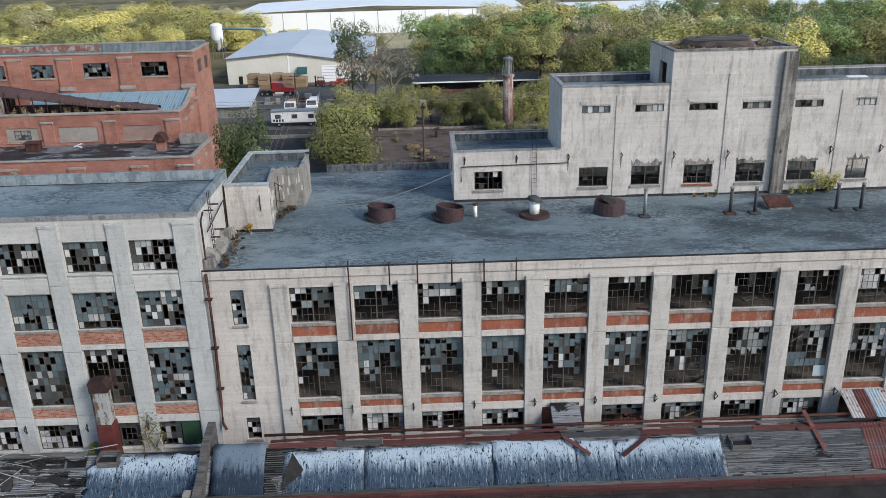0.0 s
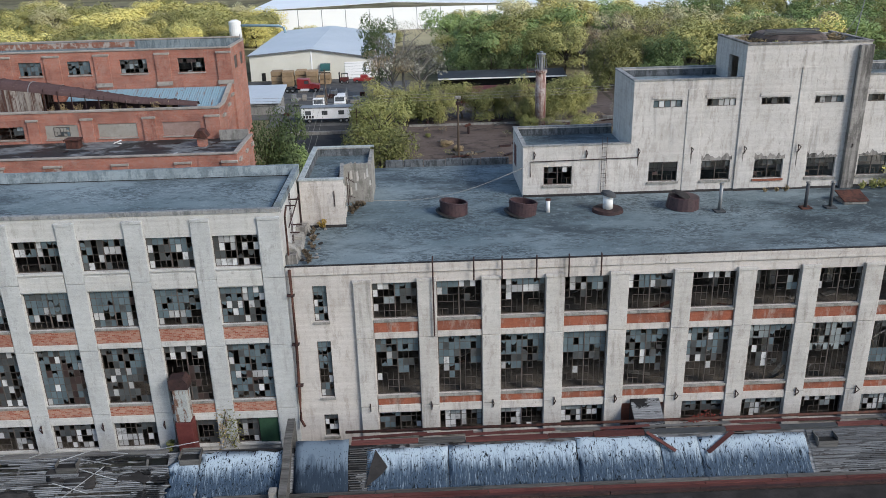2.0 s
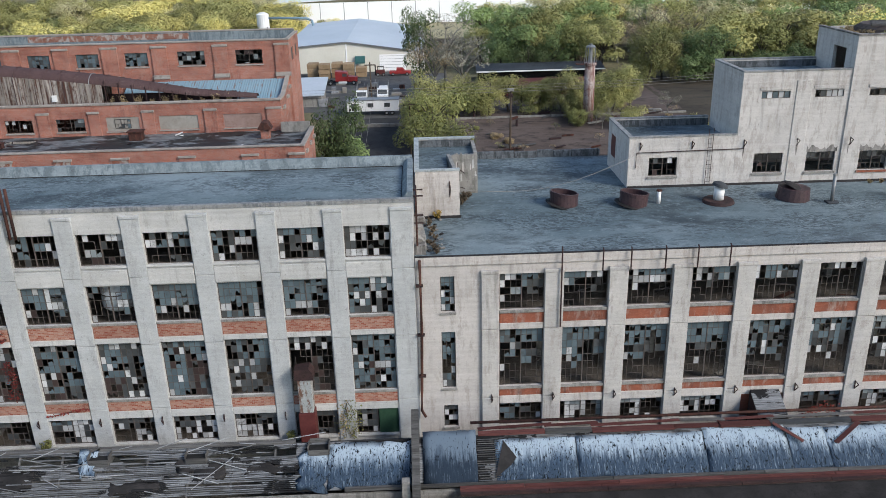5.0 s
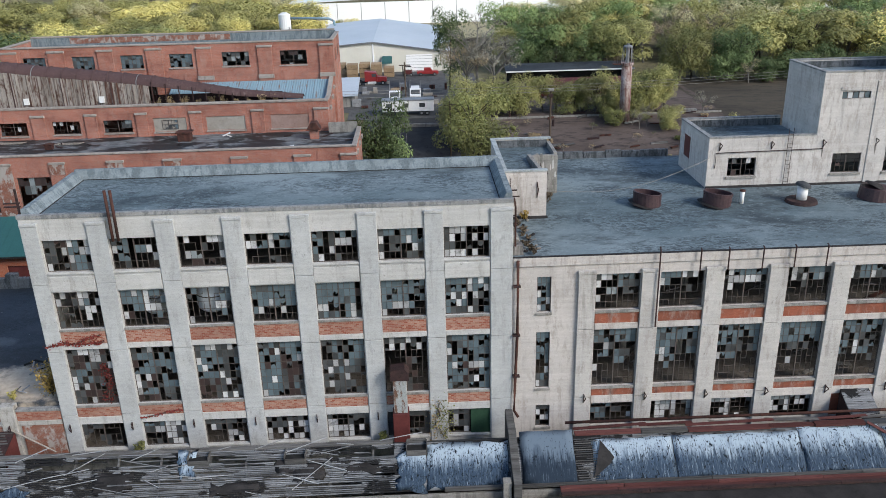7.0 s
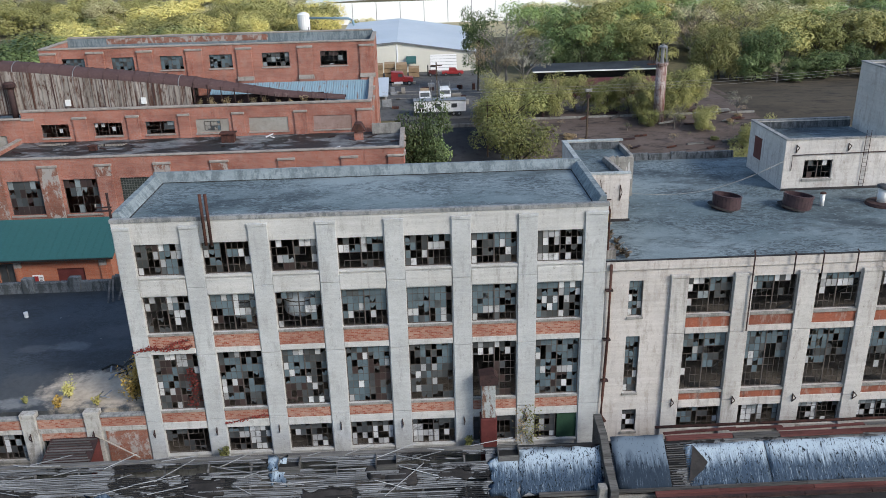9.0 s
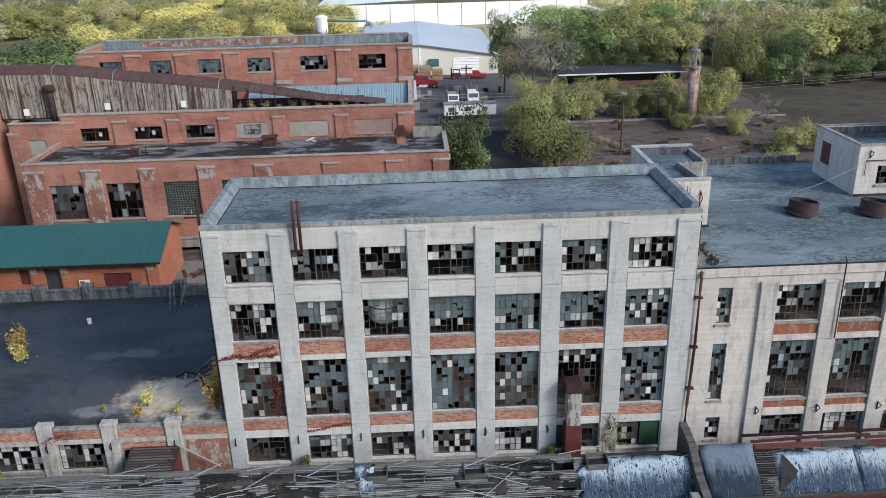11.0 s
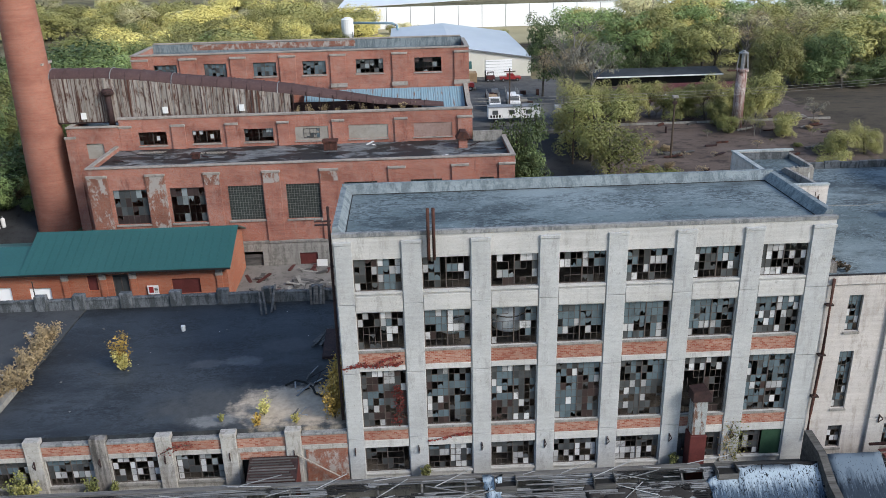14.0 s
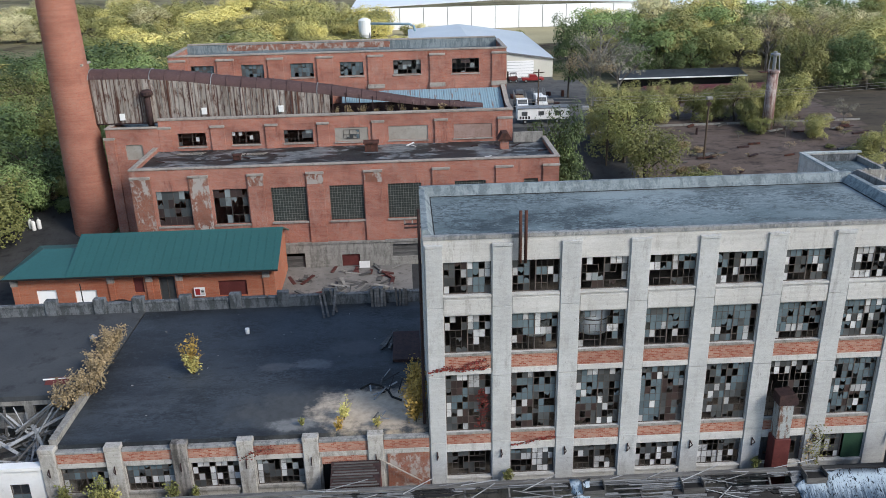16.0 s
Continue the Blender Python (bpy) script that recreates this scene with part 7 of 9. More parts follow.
def chimney():
    b = thing("chimney", (-96.5, 117.5, -4.7), "very tall tapering red brick factory chimney", "chimney")
    mb = MB()
    zs = [-4.7 + 2.1 * k for k in range(24)]
    pts = [(-96.6, 117.5, z) for z in zs]
    part("shaft", mb.tube(pts, [3.12 - 0.0195 * (z + 4.7) for z in zs], 36), BRICK_CHIM, b, smooth=True)
    for z in (5.5, 14.0, 22.5, 31.0, 39.0):
        rr = 3.12 - 0.0195 * (z + 4.7)
        part("band", MB().tube([(-96.6, 117.5, z), (-96.6, 117.5, z + 0.12)], [rr + 0.03, rr + 0.03], 36, caps=False), BRICK_CHIM, b)
    part("shoulder", MB().box(-95.4, -94.31, 116.4, 119.4, 13.2, 21.2), BRICK_CHIM, b, "brick shoulder where the duct enters")
    part("shoulder_cap", MB().box(-95.6, -94.1, 116.2, 119.6, 21.21, 21.5), CAPSTONE, b)


chimney()


def duct():
    b = thing("flue_duct", (-77, 119, 13), "long weathered sheet-metal flue duct rising to the chimney", "duct")
    top = [(-94.3, 20.4), (-86.4, 20.3), (-80.5, 19.75), (-75.6, 19.05), (-68.0, 18.25), (-61.0, 17.35), (-54.0, 16.1), (-47.8, 14.95), (-38.8, 14.0)]

    def top_z(x):
        for (xa, za), (xb, zb) in zip(top, top[1:]):
            if xa <= x <= xb:
                return za + (zb - za) * (x - xa) / (xb - xa)
        return top[-1][1]

    def half(x):
        return 1.9 if x < -61 else 1.9 - 1.1 * min(1, (x + 61) / 22)
    x, k = -94.3, 0
    while x < -61.2:
        w = 0.78
        zb = 13.05 + (0.15 if x > -85 else 0.0)
        for s in (-1, 1):
            za, zc = top_z(x) - 1.15, top_z(x + w) - 1.15
            ya = 119 + s * 1.9
            yo = ya + s * 0.06
            mb = MB()
            mb.prism([(x + 0.03, zb), (x + w - 0.03, zb), (x + w - 0.03, zc), (x + 0.03, za)], "y", min(ya, yo), max(ya, yo))
            part("side_panel", mb, DUCT, b)
            if k % 1 == 0 and s < 0:
                part("seam", MB().box(x - 0.04, x + 0.04, ya - 0.16, ya - 0.061, zb, za), DUCTTOP if k % 9 == 0 else DUCT, b)
        x += w
        k += 1
    mb = MB()
    xs = [-94.3 + (55.5 * i / 70) for i in range(71)]
    n = 10
    for i, x in enumerate(xs):
        for j in range(n + 1):
            a = math.pi * j / n
            h = 1.2 if x < -61 else max(0.55, 1.2 - 0.03 * (x + 61))
            mb.v.append((x, 119 - half(x) * math.cos(a) * 1.03, top_z(x) - h + h * math.sin(a)))
    for i in range(len(xs) - 1):
        for j in range(n):
            q = i * (n + 1) + j
            mb.f.append((q, q + 1, q + n + 2, q + n + 1))
            mb.m.append(0)
    part("crown", mb, DUCTTOP, b, "rusty brown rounded crown sheet", smooth=True)
    for i in range(0, 26):
        x = -94.0 + 2.1 * i
        rib = []
        h = 1.2 if x < -61 else max(0.55, 1.2 - 0.03 * (x + 61))
        for j in range(9):
            a = math.pi * j / 8
            rib.append((x, 119 - half(x) * 1.06 * math.cos(a), top_z(x) - h + (h + 0.06) * math.sin(a)))
        part("rib", MB().tube(rib, [0.06] * 9, 5), STEEL if i in (0, 4, 8, 15) else DUCTTOP, b)
    part("floor", MB().box(-94.3, -61.2, 117.1, 120.9, 12.85, 13.04), DARKRUST, b)
    # open skeleton further down, full of dead stems
    for i in range(11):
        x = -60.4 + 1.9 * i
        part("post", MB().beam((x, 119 - half(x), 12.8), (x, 119 - half(x), top_z(x) - 0.5), 0.12, 0.12), DARKRUST, b)
    part("inner_liner", MB().box(-61, -42, 119.6, 119.7, 12.8, 14.4), DARKRUST, b)
    # small plain white boxes on the side of the duct
    for x, z in ((-78.5, 14.0), (-67.7, 14.0), (-90.0, 13.5)):
        part("box_lamp", MB().box(x - 0.35, x + 0.35, 116.75, 117.03, z, z + 0.9), WHITEPAINT, b)
    v = thing("cowl_vent", (-86.0, 116.0, 12.0), "dark rusty cowl vent pipe in front of the duct", "pipe")
    part("pipe", MB().tube([(-86.0, 116.3, 12.0), (-86.0, 116.3, 16.8)], [0.42, 0.42], 12), DARKRUST, v, smooth=True)
    part("cowl", MB().tube([(-86.0, 116.3, 16.8), (-86.0, 116.3, 17.1), (-86.0, 116.3, 17.5), (-86.0, 116.3, 17.75)], [0.5, 0.85, 0.85, 0.6], 14), DARKRUST, v)


duct()


# ---- green-roofed building in the yard ----
def green_building():
    y = 92.0
    b = thing("green_roofed_building", (-81, y, -4.6), "low orange brick building with a green metal roof", "building")
    holes = [(-90.5, -87.9, -3.6, -1.75), (-95.0, -92.6, -3.6, -1.55), (-83.4, -82.2, -2.35, -0.35), (-80.4, -78.5, -3.9, -0.35), (-73.4, -70.0, -3.2, -1.2)]
    part("front_wall", holed(MB(), "x", -97.5, -66.6, -4.6, 0.35, y, y + 0.35, holes), BRICK_NEW, b)
    part("end_wall", MB().prism([(y + 0.36, -4.6), (y + 0.36, 0.4), (98, 3.0), (102.5, 1.0), (102.5, -4.6)], "x", -66.95, -66.6), BRICK_NEW, b)
    part("end_wall", MB().box(-97.5, -97.15, y + 0.36, 102.5, -4.6, 0.3), BRICK_NEW, b)
    for x in (-97.3, -86.0, -81.5, -77.9, -67.6):
        part("pilaster", MB().box(x - 0.35, x + 0.35, y - 0.18, y - 0.003, -4.6, -0.9), BRICK_NEW, b)
        part("pilaster_cap", MB().box(x - 0.42, x + 0.42, y - 0.25, y - 0.004, -0.89, -0.2), CAPSTONE, b)
    part("roof", MB().prism([(91.2, 0.36), (98.0, 3.3), (102.6, 1.3), (102.6, 1.15), (98.0, 3.1), (91.2, 0.18)], "x", -90.9, -66.0), GREENROOF, b)
    mb = MB()
    e, r0, z0, z1 = (-98.4, -90.91), 97.2, 0.3, 2.0
    mb.face([(e[0], 91.2, 0.3), (e[1], 91.2, 0.3), (e[1], 96.6, z1), (-95.2, 96.6, z1)])
    mb.face([(e[0], 91.2, 0.3), (-95.2, 96.6, z1), (e[0], 102.6, 0.3)])
    mb.face([(-95.2, 96.6, z1), (e[1], 96.6, z1), (e[1], 102.6, 0.3), (e[0], 102.6, 0.3)])
    mb.face([(e[0], 91.2, 0.29), (e[0], 102.6, 0.29), (e[1], 102.6, 0.29), (e[1], 91.2, 0.29)])
    part("hip_roof", mb, GREENROOF, b)
    part("gutter", MB().box(-98.4, -66.0, 91.05, 91.19, 0.14, 0.32), BLACK, b)
    for k in range(24):
        x = -90.2 + 1.02 * k
        part("roof_seam", MB().beam((x, 91.22, 0.385), (x, 98.0, 3.32), 0.03, 0.03), GREENROOF, b)
    part("garage_door", MB().box(-90.5, -87.9, y + 0.2, y + 0.25, -3.6, -1.75), WHITEWALL, b, "white garage door")
    part("garage_door", MB().box(-95.0, -92.6, y + 0.2, y + 0.25, -3.6, -1.55), WHITEWALL, b, "white garage door")
    part("shutter", MB().box(-73.4, -70.0, y + 0.2, y + 0.25, -3.2, -1.2), REDBROWN, b, "dark red shutter")
    part("shutter", MB().box(-83.4, -82.2, y + 0.2, y + 0.25, -2.35, -0.35), REDBROWN, b)
    d = part("door", MB().box(-80.4, -78.5, y + 0.25, y + 0.3, -3.9, -0.35), PANE_GREY, b, "glazed double door")
    part("door_frame", MB().box(-79.5, -79.4, y + 0.2, y + 0.25, -3.9, -0.35).box(-80.4, -78.5, y + 0.2, y + 0.249, -0.5, -0.36).box(-80.4, -80.3, y + 0.2, y + 0.248, -3.9, -0.5).box(-78.6, -78.5, y + 0.2, y + 0.247, -3.9, -0.5), FRAME, d)
    s = thing("wall_sign", (-75.6, 91.6, -3.0), "white notice board with a red panel", "sign")
    part("board", MB().box(-76.3, -75.0, 91.7, 91.76, -3.0, -1.85), WHITEPAINT, s)
    part("red_panel", MB().box(-76.15, -75.6, 91.68, 91.698, -2.8, -2.0), REDPAINT, s)
    for k in range(4):
        part("text_bar", MB().box(-75.5, -75.1, 91.685, 91.698, -2.25 - 0.17 * k, -2.17 - 0.17 * k), BLACK, s)
    single("tank_lid", MB().tube([(-84.5, 89.0, -4.5), (-84.5, 89.0, -2.8), (-84.5, 89.0, -2.3)], [1.6, 1.6, 1.2], 20), BLACK, "round dark plastic tank in the yard", "tank", smooth=True)
    single("lamp_post", MB().tube([(-88.2, 88.5, -4.5), (-88.2, 88.5, 0.6)], [0.07, 0.06], 8), BLACK, "thin black post in the yard", "post")
    for k in range(3):
        x, yy = -106.4 + 0.62 * k, 118.0 - 0.5 * (k % 2)
        zz = ground_z(x, yy) + 0.05
        g = thing("gas_bottle", (x, yy, zz), "white steel gas bottle standing by the lane", "gas bottle", group="gas bottles")
        part("body", MB().tube([(x, yy, zz), (x, yy, zz + 0.1), (x, yy, zz + 1.3), (x, yy, zz + 1.55)], [0.26, 0.3, 0.3, 0.1], 12), WHITEPAINT, g, smooth=True)
        part("collar", MB().tube([(x, yy, zz + 1.55), (x, yy, zz + 1.75)], [0.12, 0.12], 10, caps=False), STEEL, g)
    # rubble in front of the basement wall
    r = random.Random(77)
    for k in range(46):
        x, yy = r.uniform(-66, -52), r.uniform(93, 102)
        a = r.uniform(0, math.pi)
        ln = r.uniform(0.5, 2.8)
        zz = ground_z(x, yy)
        single("rubble_board", MB().beam((x, yy, zz + 0.1), (x + ln * math.cos(a), yy + ln * math.sin(a), zz + r.uniform(0.1, 0.6)), r.uniform(0.1, 0.6), r.uniform(0.05, 0.3)), r.choice((PLANK, PLANK, BARE, REDMETAL)), "broken board in the rubble of the yard", "rubble", group="yard rubble")
    single("wall_notice", MB().box(-57.0, -55.6, 102.0, 102.08, -4.6, -3.4), WHITEPAINT, "white board leaning on the basement wall", "board")


green_building()

# ---- yards, lots and the land behind ----
draped("yard", [(-130, 72.5), (-30, 72.5), (-30, 103), (-130, 103)], ASPHALT, "cracked grey asphalt yard between the buildings", 0.05)
draped("rubble_yard", [(-69, 94.5), (-50, 94.5), (-50, 103), (-69, 103)], DUSTY, "pale dusty concrete strewn with rubble", 0.07, "yard")
draped("yard_lane", [(-29.5, 77), (-16, 77), (-12, 125), (-14, 150), (-14, 160), (-32, 160), (-29.5, 150)], ASPHALT, "narrow asphalt lane beside the brick works", 0.06)
draped("lane", [(-118, 103), (-98, 103), (-100, 140), (-112, 150)], ASPHALT, "narrow lane past the chimney", 0.05)
draped("lot", [(-11, 112), (34, 112), (36, 186), (-8, 186)], DIRT, "bare brown lot with scattered scrap", 0.08, "lot")
draped("truck_yard", [(-50, 160), (-30, 152), (-12, 152), (-8, 196), (-14, 204), (-52, 204)], YARD, "asphalt truck yard in front of the warehouse", 0.10, "yard")
draped("meadow", [(-140, 268), (120, 268), (160, 318), (-160, 318)], MEADOW, "pale mown grass in front of the long white warehouse", 0.06, "meadow")
draped("bare_field", [(34.1, 118), (130, 118), (130, 186), (36.1, 186)], FIELD, "dark bare field at the edge of the woods", 0.08, "field")


def shed_wall(b, name, x0, x1, y0, y1, z0, z1, mat):
    return part(name, MB().box(x0, x1, y0, y1, z0, z1), mat, b)


def warehouse():
    z = 2.6
    b = thing("warehouse", (-31, 205, z), "cream metal warehouse with a pale low-pitched roof", "warehouse")
    y0, y1, x0, x1 = 205.0, 262.0, -48.0, -13.0
    xr, ze, zr = -32.5, 8.0, 10.3
    part("front_wall", MB().prism([(x0, z), (x1, z), (x1, ze - 0.6), (xr, zr), (x0, ze + 1.2)], "y", y0, y0 + 0.3), CREAMWALL, b)
    part("side_wall", MB().box(x1 - 0.3, x1, y0 + 0.31, y1, z, ze - 0.6), CREAMWALL, b)
    part("side_wall", MB().box(x0, x0 + 0.3, y0 + 0.31, y1, z, ze + 1.2), CREAMWALL, b)
    part("roof", MB().prism([(x0 - 0.4, ze + 1.2), (xr, zr + 0.08), (x1 + 0.4, ze - 0.6), (x1 + 0.4, ze - 0.4), (xr, zr + 0.3), (x0 - 0.4, ze + 1.4)], "y", y0 - 0.4, y1), BLUEROOF, b, "pale blue-grey metal roof")
    part("verge", MB().prism([(x0 - 0.4, ze + 1.15), (xr, zr + 0.04), (x1 + 0.4, ze - 0.65), (x1 + 0.4, ze - 0.35), (xr, zr + 0.35), (x0 - 0.4, ze + 1.45)], "y", y0 - 0.5, y0 - 0.41), STEEL, b)
    d = part("roller_door", MB().box(-24.4, -17.8, y0 - 0.08, y0 - 0.003, z, 7.2), WHITEWALL, b, "white roller door")
    for k in range(6):
        part("slat_line", MB().box(-24.4, -17.8, y0 - 0.11, y0 - 0.081, z + 0.72 * k + 0.6, z + 0.72 * k + 0.66), STEEL, d)
    aw = MB()
    for k in range(6):
        a0, a1 = math.pi / 2 * k / 6, math.pi / 2 * (k + 1) / 6
        aw.face([(-30.4, y0 - 1.3 * math.sin(a0), 5.3 + 1.7 * math.cos(a0)), (-27.9, y0 - 1.3 * math.sin(a0), 5.3 + 1.7 * math.cos(a0)), (-27.9, y0 - 1.3 * math.sin(a1), 5.3 + 1.7 * math.cos(a1)), (-30.4, y0 - 1.3 * math.sin(a1), 5.3 + 1.7 * math.cos(a1))])
    part("awning", aw, GREENROOF, b, "round dark green awning")
    part("door", MB().box(-45.3, -44.3, y0 - 0.05, y0 - 0.003, z, 5.0), BLACK, b)
    part("downpipe", MB().box(-32.7, -32.4, y0 - 0.12, y0 - 0.003, z, 10.0), WHITEWALL, b)
    # very long white building beyond the field
    b = thing("white_warehouse", (-20, 318, 3), "very long white warehouse across the field", "warehouse")
    part("wall", MB().box(-68.5, 40, 318, 318.4, 3, 11.2), WHITEWALL, b)
    part("wall", MB().box(-68.5, -68.1, 318.41, 372, 3, 11.2), WHITEWALL, b)
    part("roof", MB().prism([(-69, 11.21), (-15, 13.2), (41, 11.21), (41, 11.5), (-15, 13.5), (-69, 11.5)], "y", 317.4, 372), PALEROOF, b)
    for k in range(11):
        part("wall_seam", MB().box(-60 + 9 * k, -59.8 + 9 * k, 317.93, 317.99, 3, 11.1), STEEL, b)
    for x0, x1, y, zt in ((60, 108, 330, 7.5), (112, 150, 322, 6.5), (150, 210, 345, 7.5)):
        b = thing("low_depot", (x0, y, 3), "low pale industrial shed beyond the trees", "warehouse", group="far sheds")
        part("wall", MB().box(x0, x1, y, y + 0.4, 2.5, zt), WHITEWALL, b)
        part("roof", MB().prism([(y - 0.6, zt + 0.01), (y + 22, zt + 2.5), (y + 44, zt), (y + 44, zt - 0.2), (y + 22, zt + 2.2), (y - 0.6, zt - 0.2)], "x", x0 - 0.5, x1 + 0.5), PALEROOF, b)


warehouse()


def silo():
    b = thing("silo", (-61.4, 255, 2.8), "white dust hopper on legs with a long pipe", "silo")
    z = ground_z(-61.4, 255)
    part("body", MB().tube([(-61.4, 255, 9.0), (-61.4, 255, 13.2), (-61.4, 255, 13.8)], [1.85, 1.85, 0.8], 18), WHITEPAINT, b, smooth=False)
    part("cone", MB().tube([(-61.4, 255, 5.6), (-61.4, 255, 9.0)], [0.35, 1.85], 18), WHITEPAINT, b)
    for dx in (-1.6, 1.6):
        for dy in (-1.6, 1.6):
            part("leg", MB().beam((-61.4 + dx, 255 + dy, z), (-61.4 + dx * 0.9, 255 + dy * 0.9, 9.6), 0.22, 0.22), STEEL, b)
    part("pipe", MB().tube([(-59.8, 255, 12.1), (-48.0, 255, 11.7), (-46.6, 255, 11.0), (-46.0, 255, 8.5), (-45.8, 255, z)], [0.38] * 5, 10), BLUESHEET, b, smooth=True)


silo()


def wheel(b, x, y, z, r=0.5, w=0.35):
    t = part("wheel", MB().tube([(x, y - w / 2, z + r), (x, y + w / 2, z + r)], [r, r], 14), BLACK, b)
    part("rim", MB().tube([(x, y - w / 2 - 0.02, z + r), (x, y - w / 2 - 0.001, z + r)], [r * 0.55, r * 0.55], 10), STEEL, t)


def vehicles():
    # red tractor unit
    x, y = -31.4, 187.0
    z = ground_z(x, y) + 0.1
    b = thing("truck", (x, y, z), "red long-nosed truck tractor parked in the yard", "truck")
    part("cab", MB().prism([(x - 2.4, z + 0.9), (x + 0.5, z + 0.9), (x + 0.5, z + 2.0), (x + 0.2, z + 2.9), (x - 2.4, z + 3.1)], "y", y - 1.2, y + 1.2), REDPAINT, b, bevel=0.08)
    part("hood", MB().prism([(x + 0.52, z + 0.8), (x + 2.6, z + 0.8), (x + 2.6, z + 1.7), (x + 0.52, z + 1.95)], "y", y - 1.05, y + 1.05), REDPAINT, b, bevel=0.08)
    part("side_window", MB().box(x - 0.8, x + 0.2, y - 1.215, y - 1.202, z + 1.95, z + 2.65), PANE_GREY, b)
    part("step_tank", MB().box(x - 1.8, x + 0.2, y - 1.25, y - 0.7, z + 0.35, z + 0.88), WHITEPAINT, b, bevel=0.1)
    part("chassis", MB().box(x - 5.5, x + 2.4, y - 0.5, y + 0.5, z + 0.55, z + 0.85), BLACK, b)
    for wx in (x + 1.7, x - 3.6, x - 4.8):
        for wy in (y - 1.0, y + 1.0):
            wheel(b, wx, wy, z)
    # white trailer
    x0, x1, y = -28.8, -18.8, 155.0
    z = ground_z(-24, y) + 0.06
    b = thing("trailer", (-24, y, z), "dirty white office trailer with dark lettering strokes", "trailer")
    part("body", MB().box(x0, x1, y - 1.3, y + 1.3, z + 0.8, z + 2.9), WHITEPAINT, b, bevel=0.06)
    part("roof", MB().box(x0 - 0.1, x1 + 0.1, y - 1.4, y + 1.4, z + 2.91, z + 3.05), STEEL, b)
    for k in range(3):
        part("window", MB().box(x0 + 0.8 + 3.2 * k, x0 + 1.9 + 3.2 * k, y - 1.33, y - 1.303, z + 1.6, z + 2.4), PANE_GREY, b)
    for k in range(4):
        part("lettering_bar", MB().box(x0 + 0.4 + 0.55 * k, x0 + 0.75 + 0.55 * k, y - 1.34, y - 1.335, z + 1.0, z + 1.5), BLACK, b)
    for wx in (x0 + 1.5, x0 + 7.6, x0 + 8.7):
        wheel(b, wx, y - 1.1, z, 0.42)
    # white trucks with racks behind the trailer
    for k, (x, y) in enumerate(((-26.5, 165.0), (-22.3, 167.0))):
        z = ground_z(x, y) + 0.1
        b = thing("flatbed_truck", (x, y, z), "white utility truck with a high rack", "truck", group="utility trucks")
        part("cab", MB().prism([(y - 3.0, z + 0.6), (y - 3.0, z + 1.5), (y - 2.0, z + 1.7), (y - 1.6, z + 2.6), (y - 0.2, z + 2.6), (y - 0.2, z + 0.6)], "x", x - 1.1, x + 1.1), WHITEPAINT, b, bevel=0.06)
        part("windscreen", MB().face([(x - 0.95, y - 2.03, z + 1.72), (x + 0.95, y - 2.03, z + 1.72), (x + 0.9, y - 1.66, z + 2.5), (x - 0.9, y - 1.66, z + 2.5)]), PANE_GREY, b)
        part("bed", MB().box(x - 1.15, x + 1.15, y - 0.1, y + 4.2, z + 0.8, z + 1.1), PLANK, b)
        for dx in (-1.1, 1.1):
            for dy in (0.1, 2.0, 4.1):
                part("rack_post", MB().beam((x + dx, y + dy, z + 1.1), (x + dx, y + dy, z + 3.4), 0.1, 0.1), STEEL, b)
        part("load", MB().box(x - 0.9, x + 0.9, y + 0.3, y + 4.0, z + 1.11, z + 2.4), [LUMBER, WHITEPAINT][k], b, bevel=0.05)
        for wy in (y - 2.2, y + 2.8):
            for dx in (-1.0, 1.0):
                part("wheel", MB().tube([(x + dx - 0.15, wy, z + 0.45), (x + dx + 0.15, wy, z + 0.45)], [0.45, 0.45], 12), BLACK, b)
    # pickup and loader by the roller door
    x, y = -19.2, 197.5
    z = ground_z(x, y) + 0.1
    b = thing("pickup", (x, y, z), "dark red pickup parked by the warehouse", "car")
    part("body", MB().box(x - 2.6, x + 2.6, y - 0.95, y + 0.95, z + 0.45, z + 1.15), REDPAINT, b, bevel=0.1)
    part("cabin", MB().prism([(x - 0.9, z + 1.16), (x + 1.2, z + 1.16), (x + 0.7, z + 1.85), (x - 0.8, z + 1.85)], "y", y - 0.85, y + 0.85), REDPAINT, b)
    for wx in (x - 1.7, x + 1.7):
        for wy in (y - 0.85, y + 0.85):
            wheel(b, wx, wy, z, 0.4, 0.25)
    x = -23.8
    b = thing("loader", (x, y, z), "small dark forklift with a mast", "forklift")
    part("body", MB().box(x - 1.2, x + 0.9, y - 0.7, y + 0.7, z + 0.4, z + 1.4), REDBROWN, b, bevel=0.08)
    part("mast", MB().box(x - 1.5, x - 1.25, y - 0.5, y + 0.5, z + 0.2, z + 2.6), BLACK, b)
    part("canopy", MB().box(x - 0.9, x + 0.7, y - 0.6, y + 0.6, z + 2.2, z + 2.28), BLACK, b)
    for dx, dy in ((-0.8, -0.55), (-0.8, 0.55), (0.6, -0.55), (0.6, 0.55)):
        part("canopy_post", MB().beam((x + dx, y + dy, z + 1.4), (x + dx, y + dy, z + 2.2), 0.07, 0.07), BLACK, b)
    for wx in (x - 0.8, x + 0.6):
        wheel(b, wx, y - 0.75, z, 0.4, 0.25)
    # stacks of sawn lumber
    r = random.Random(9)
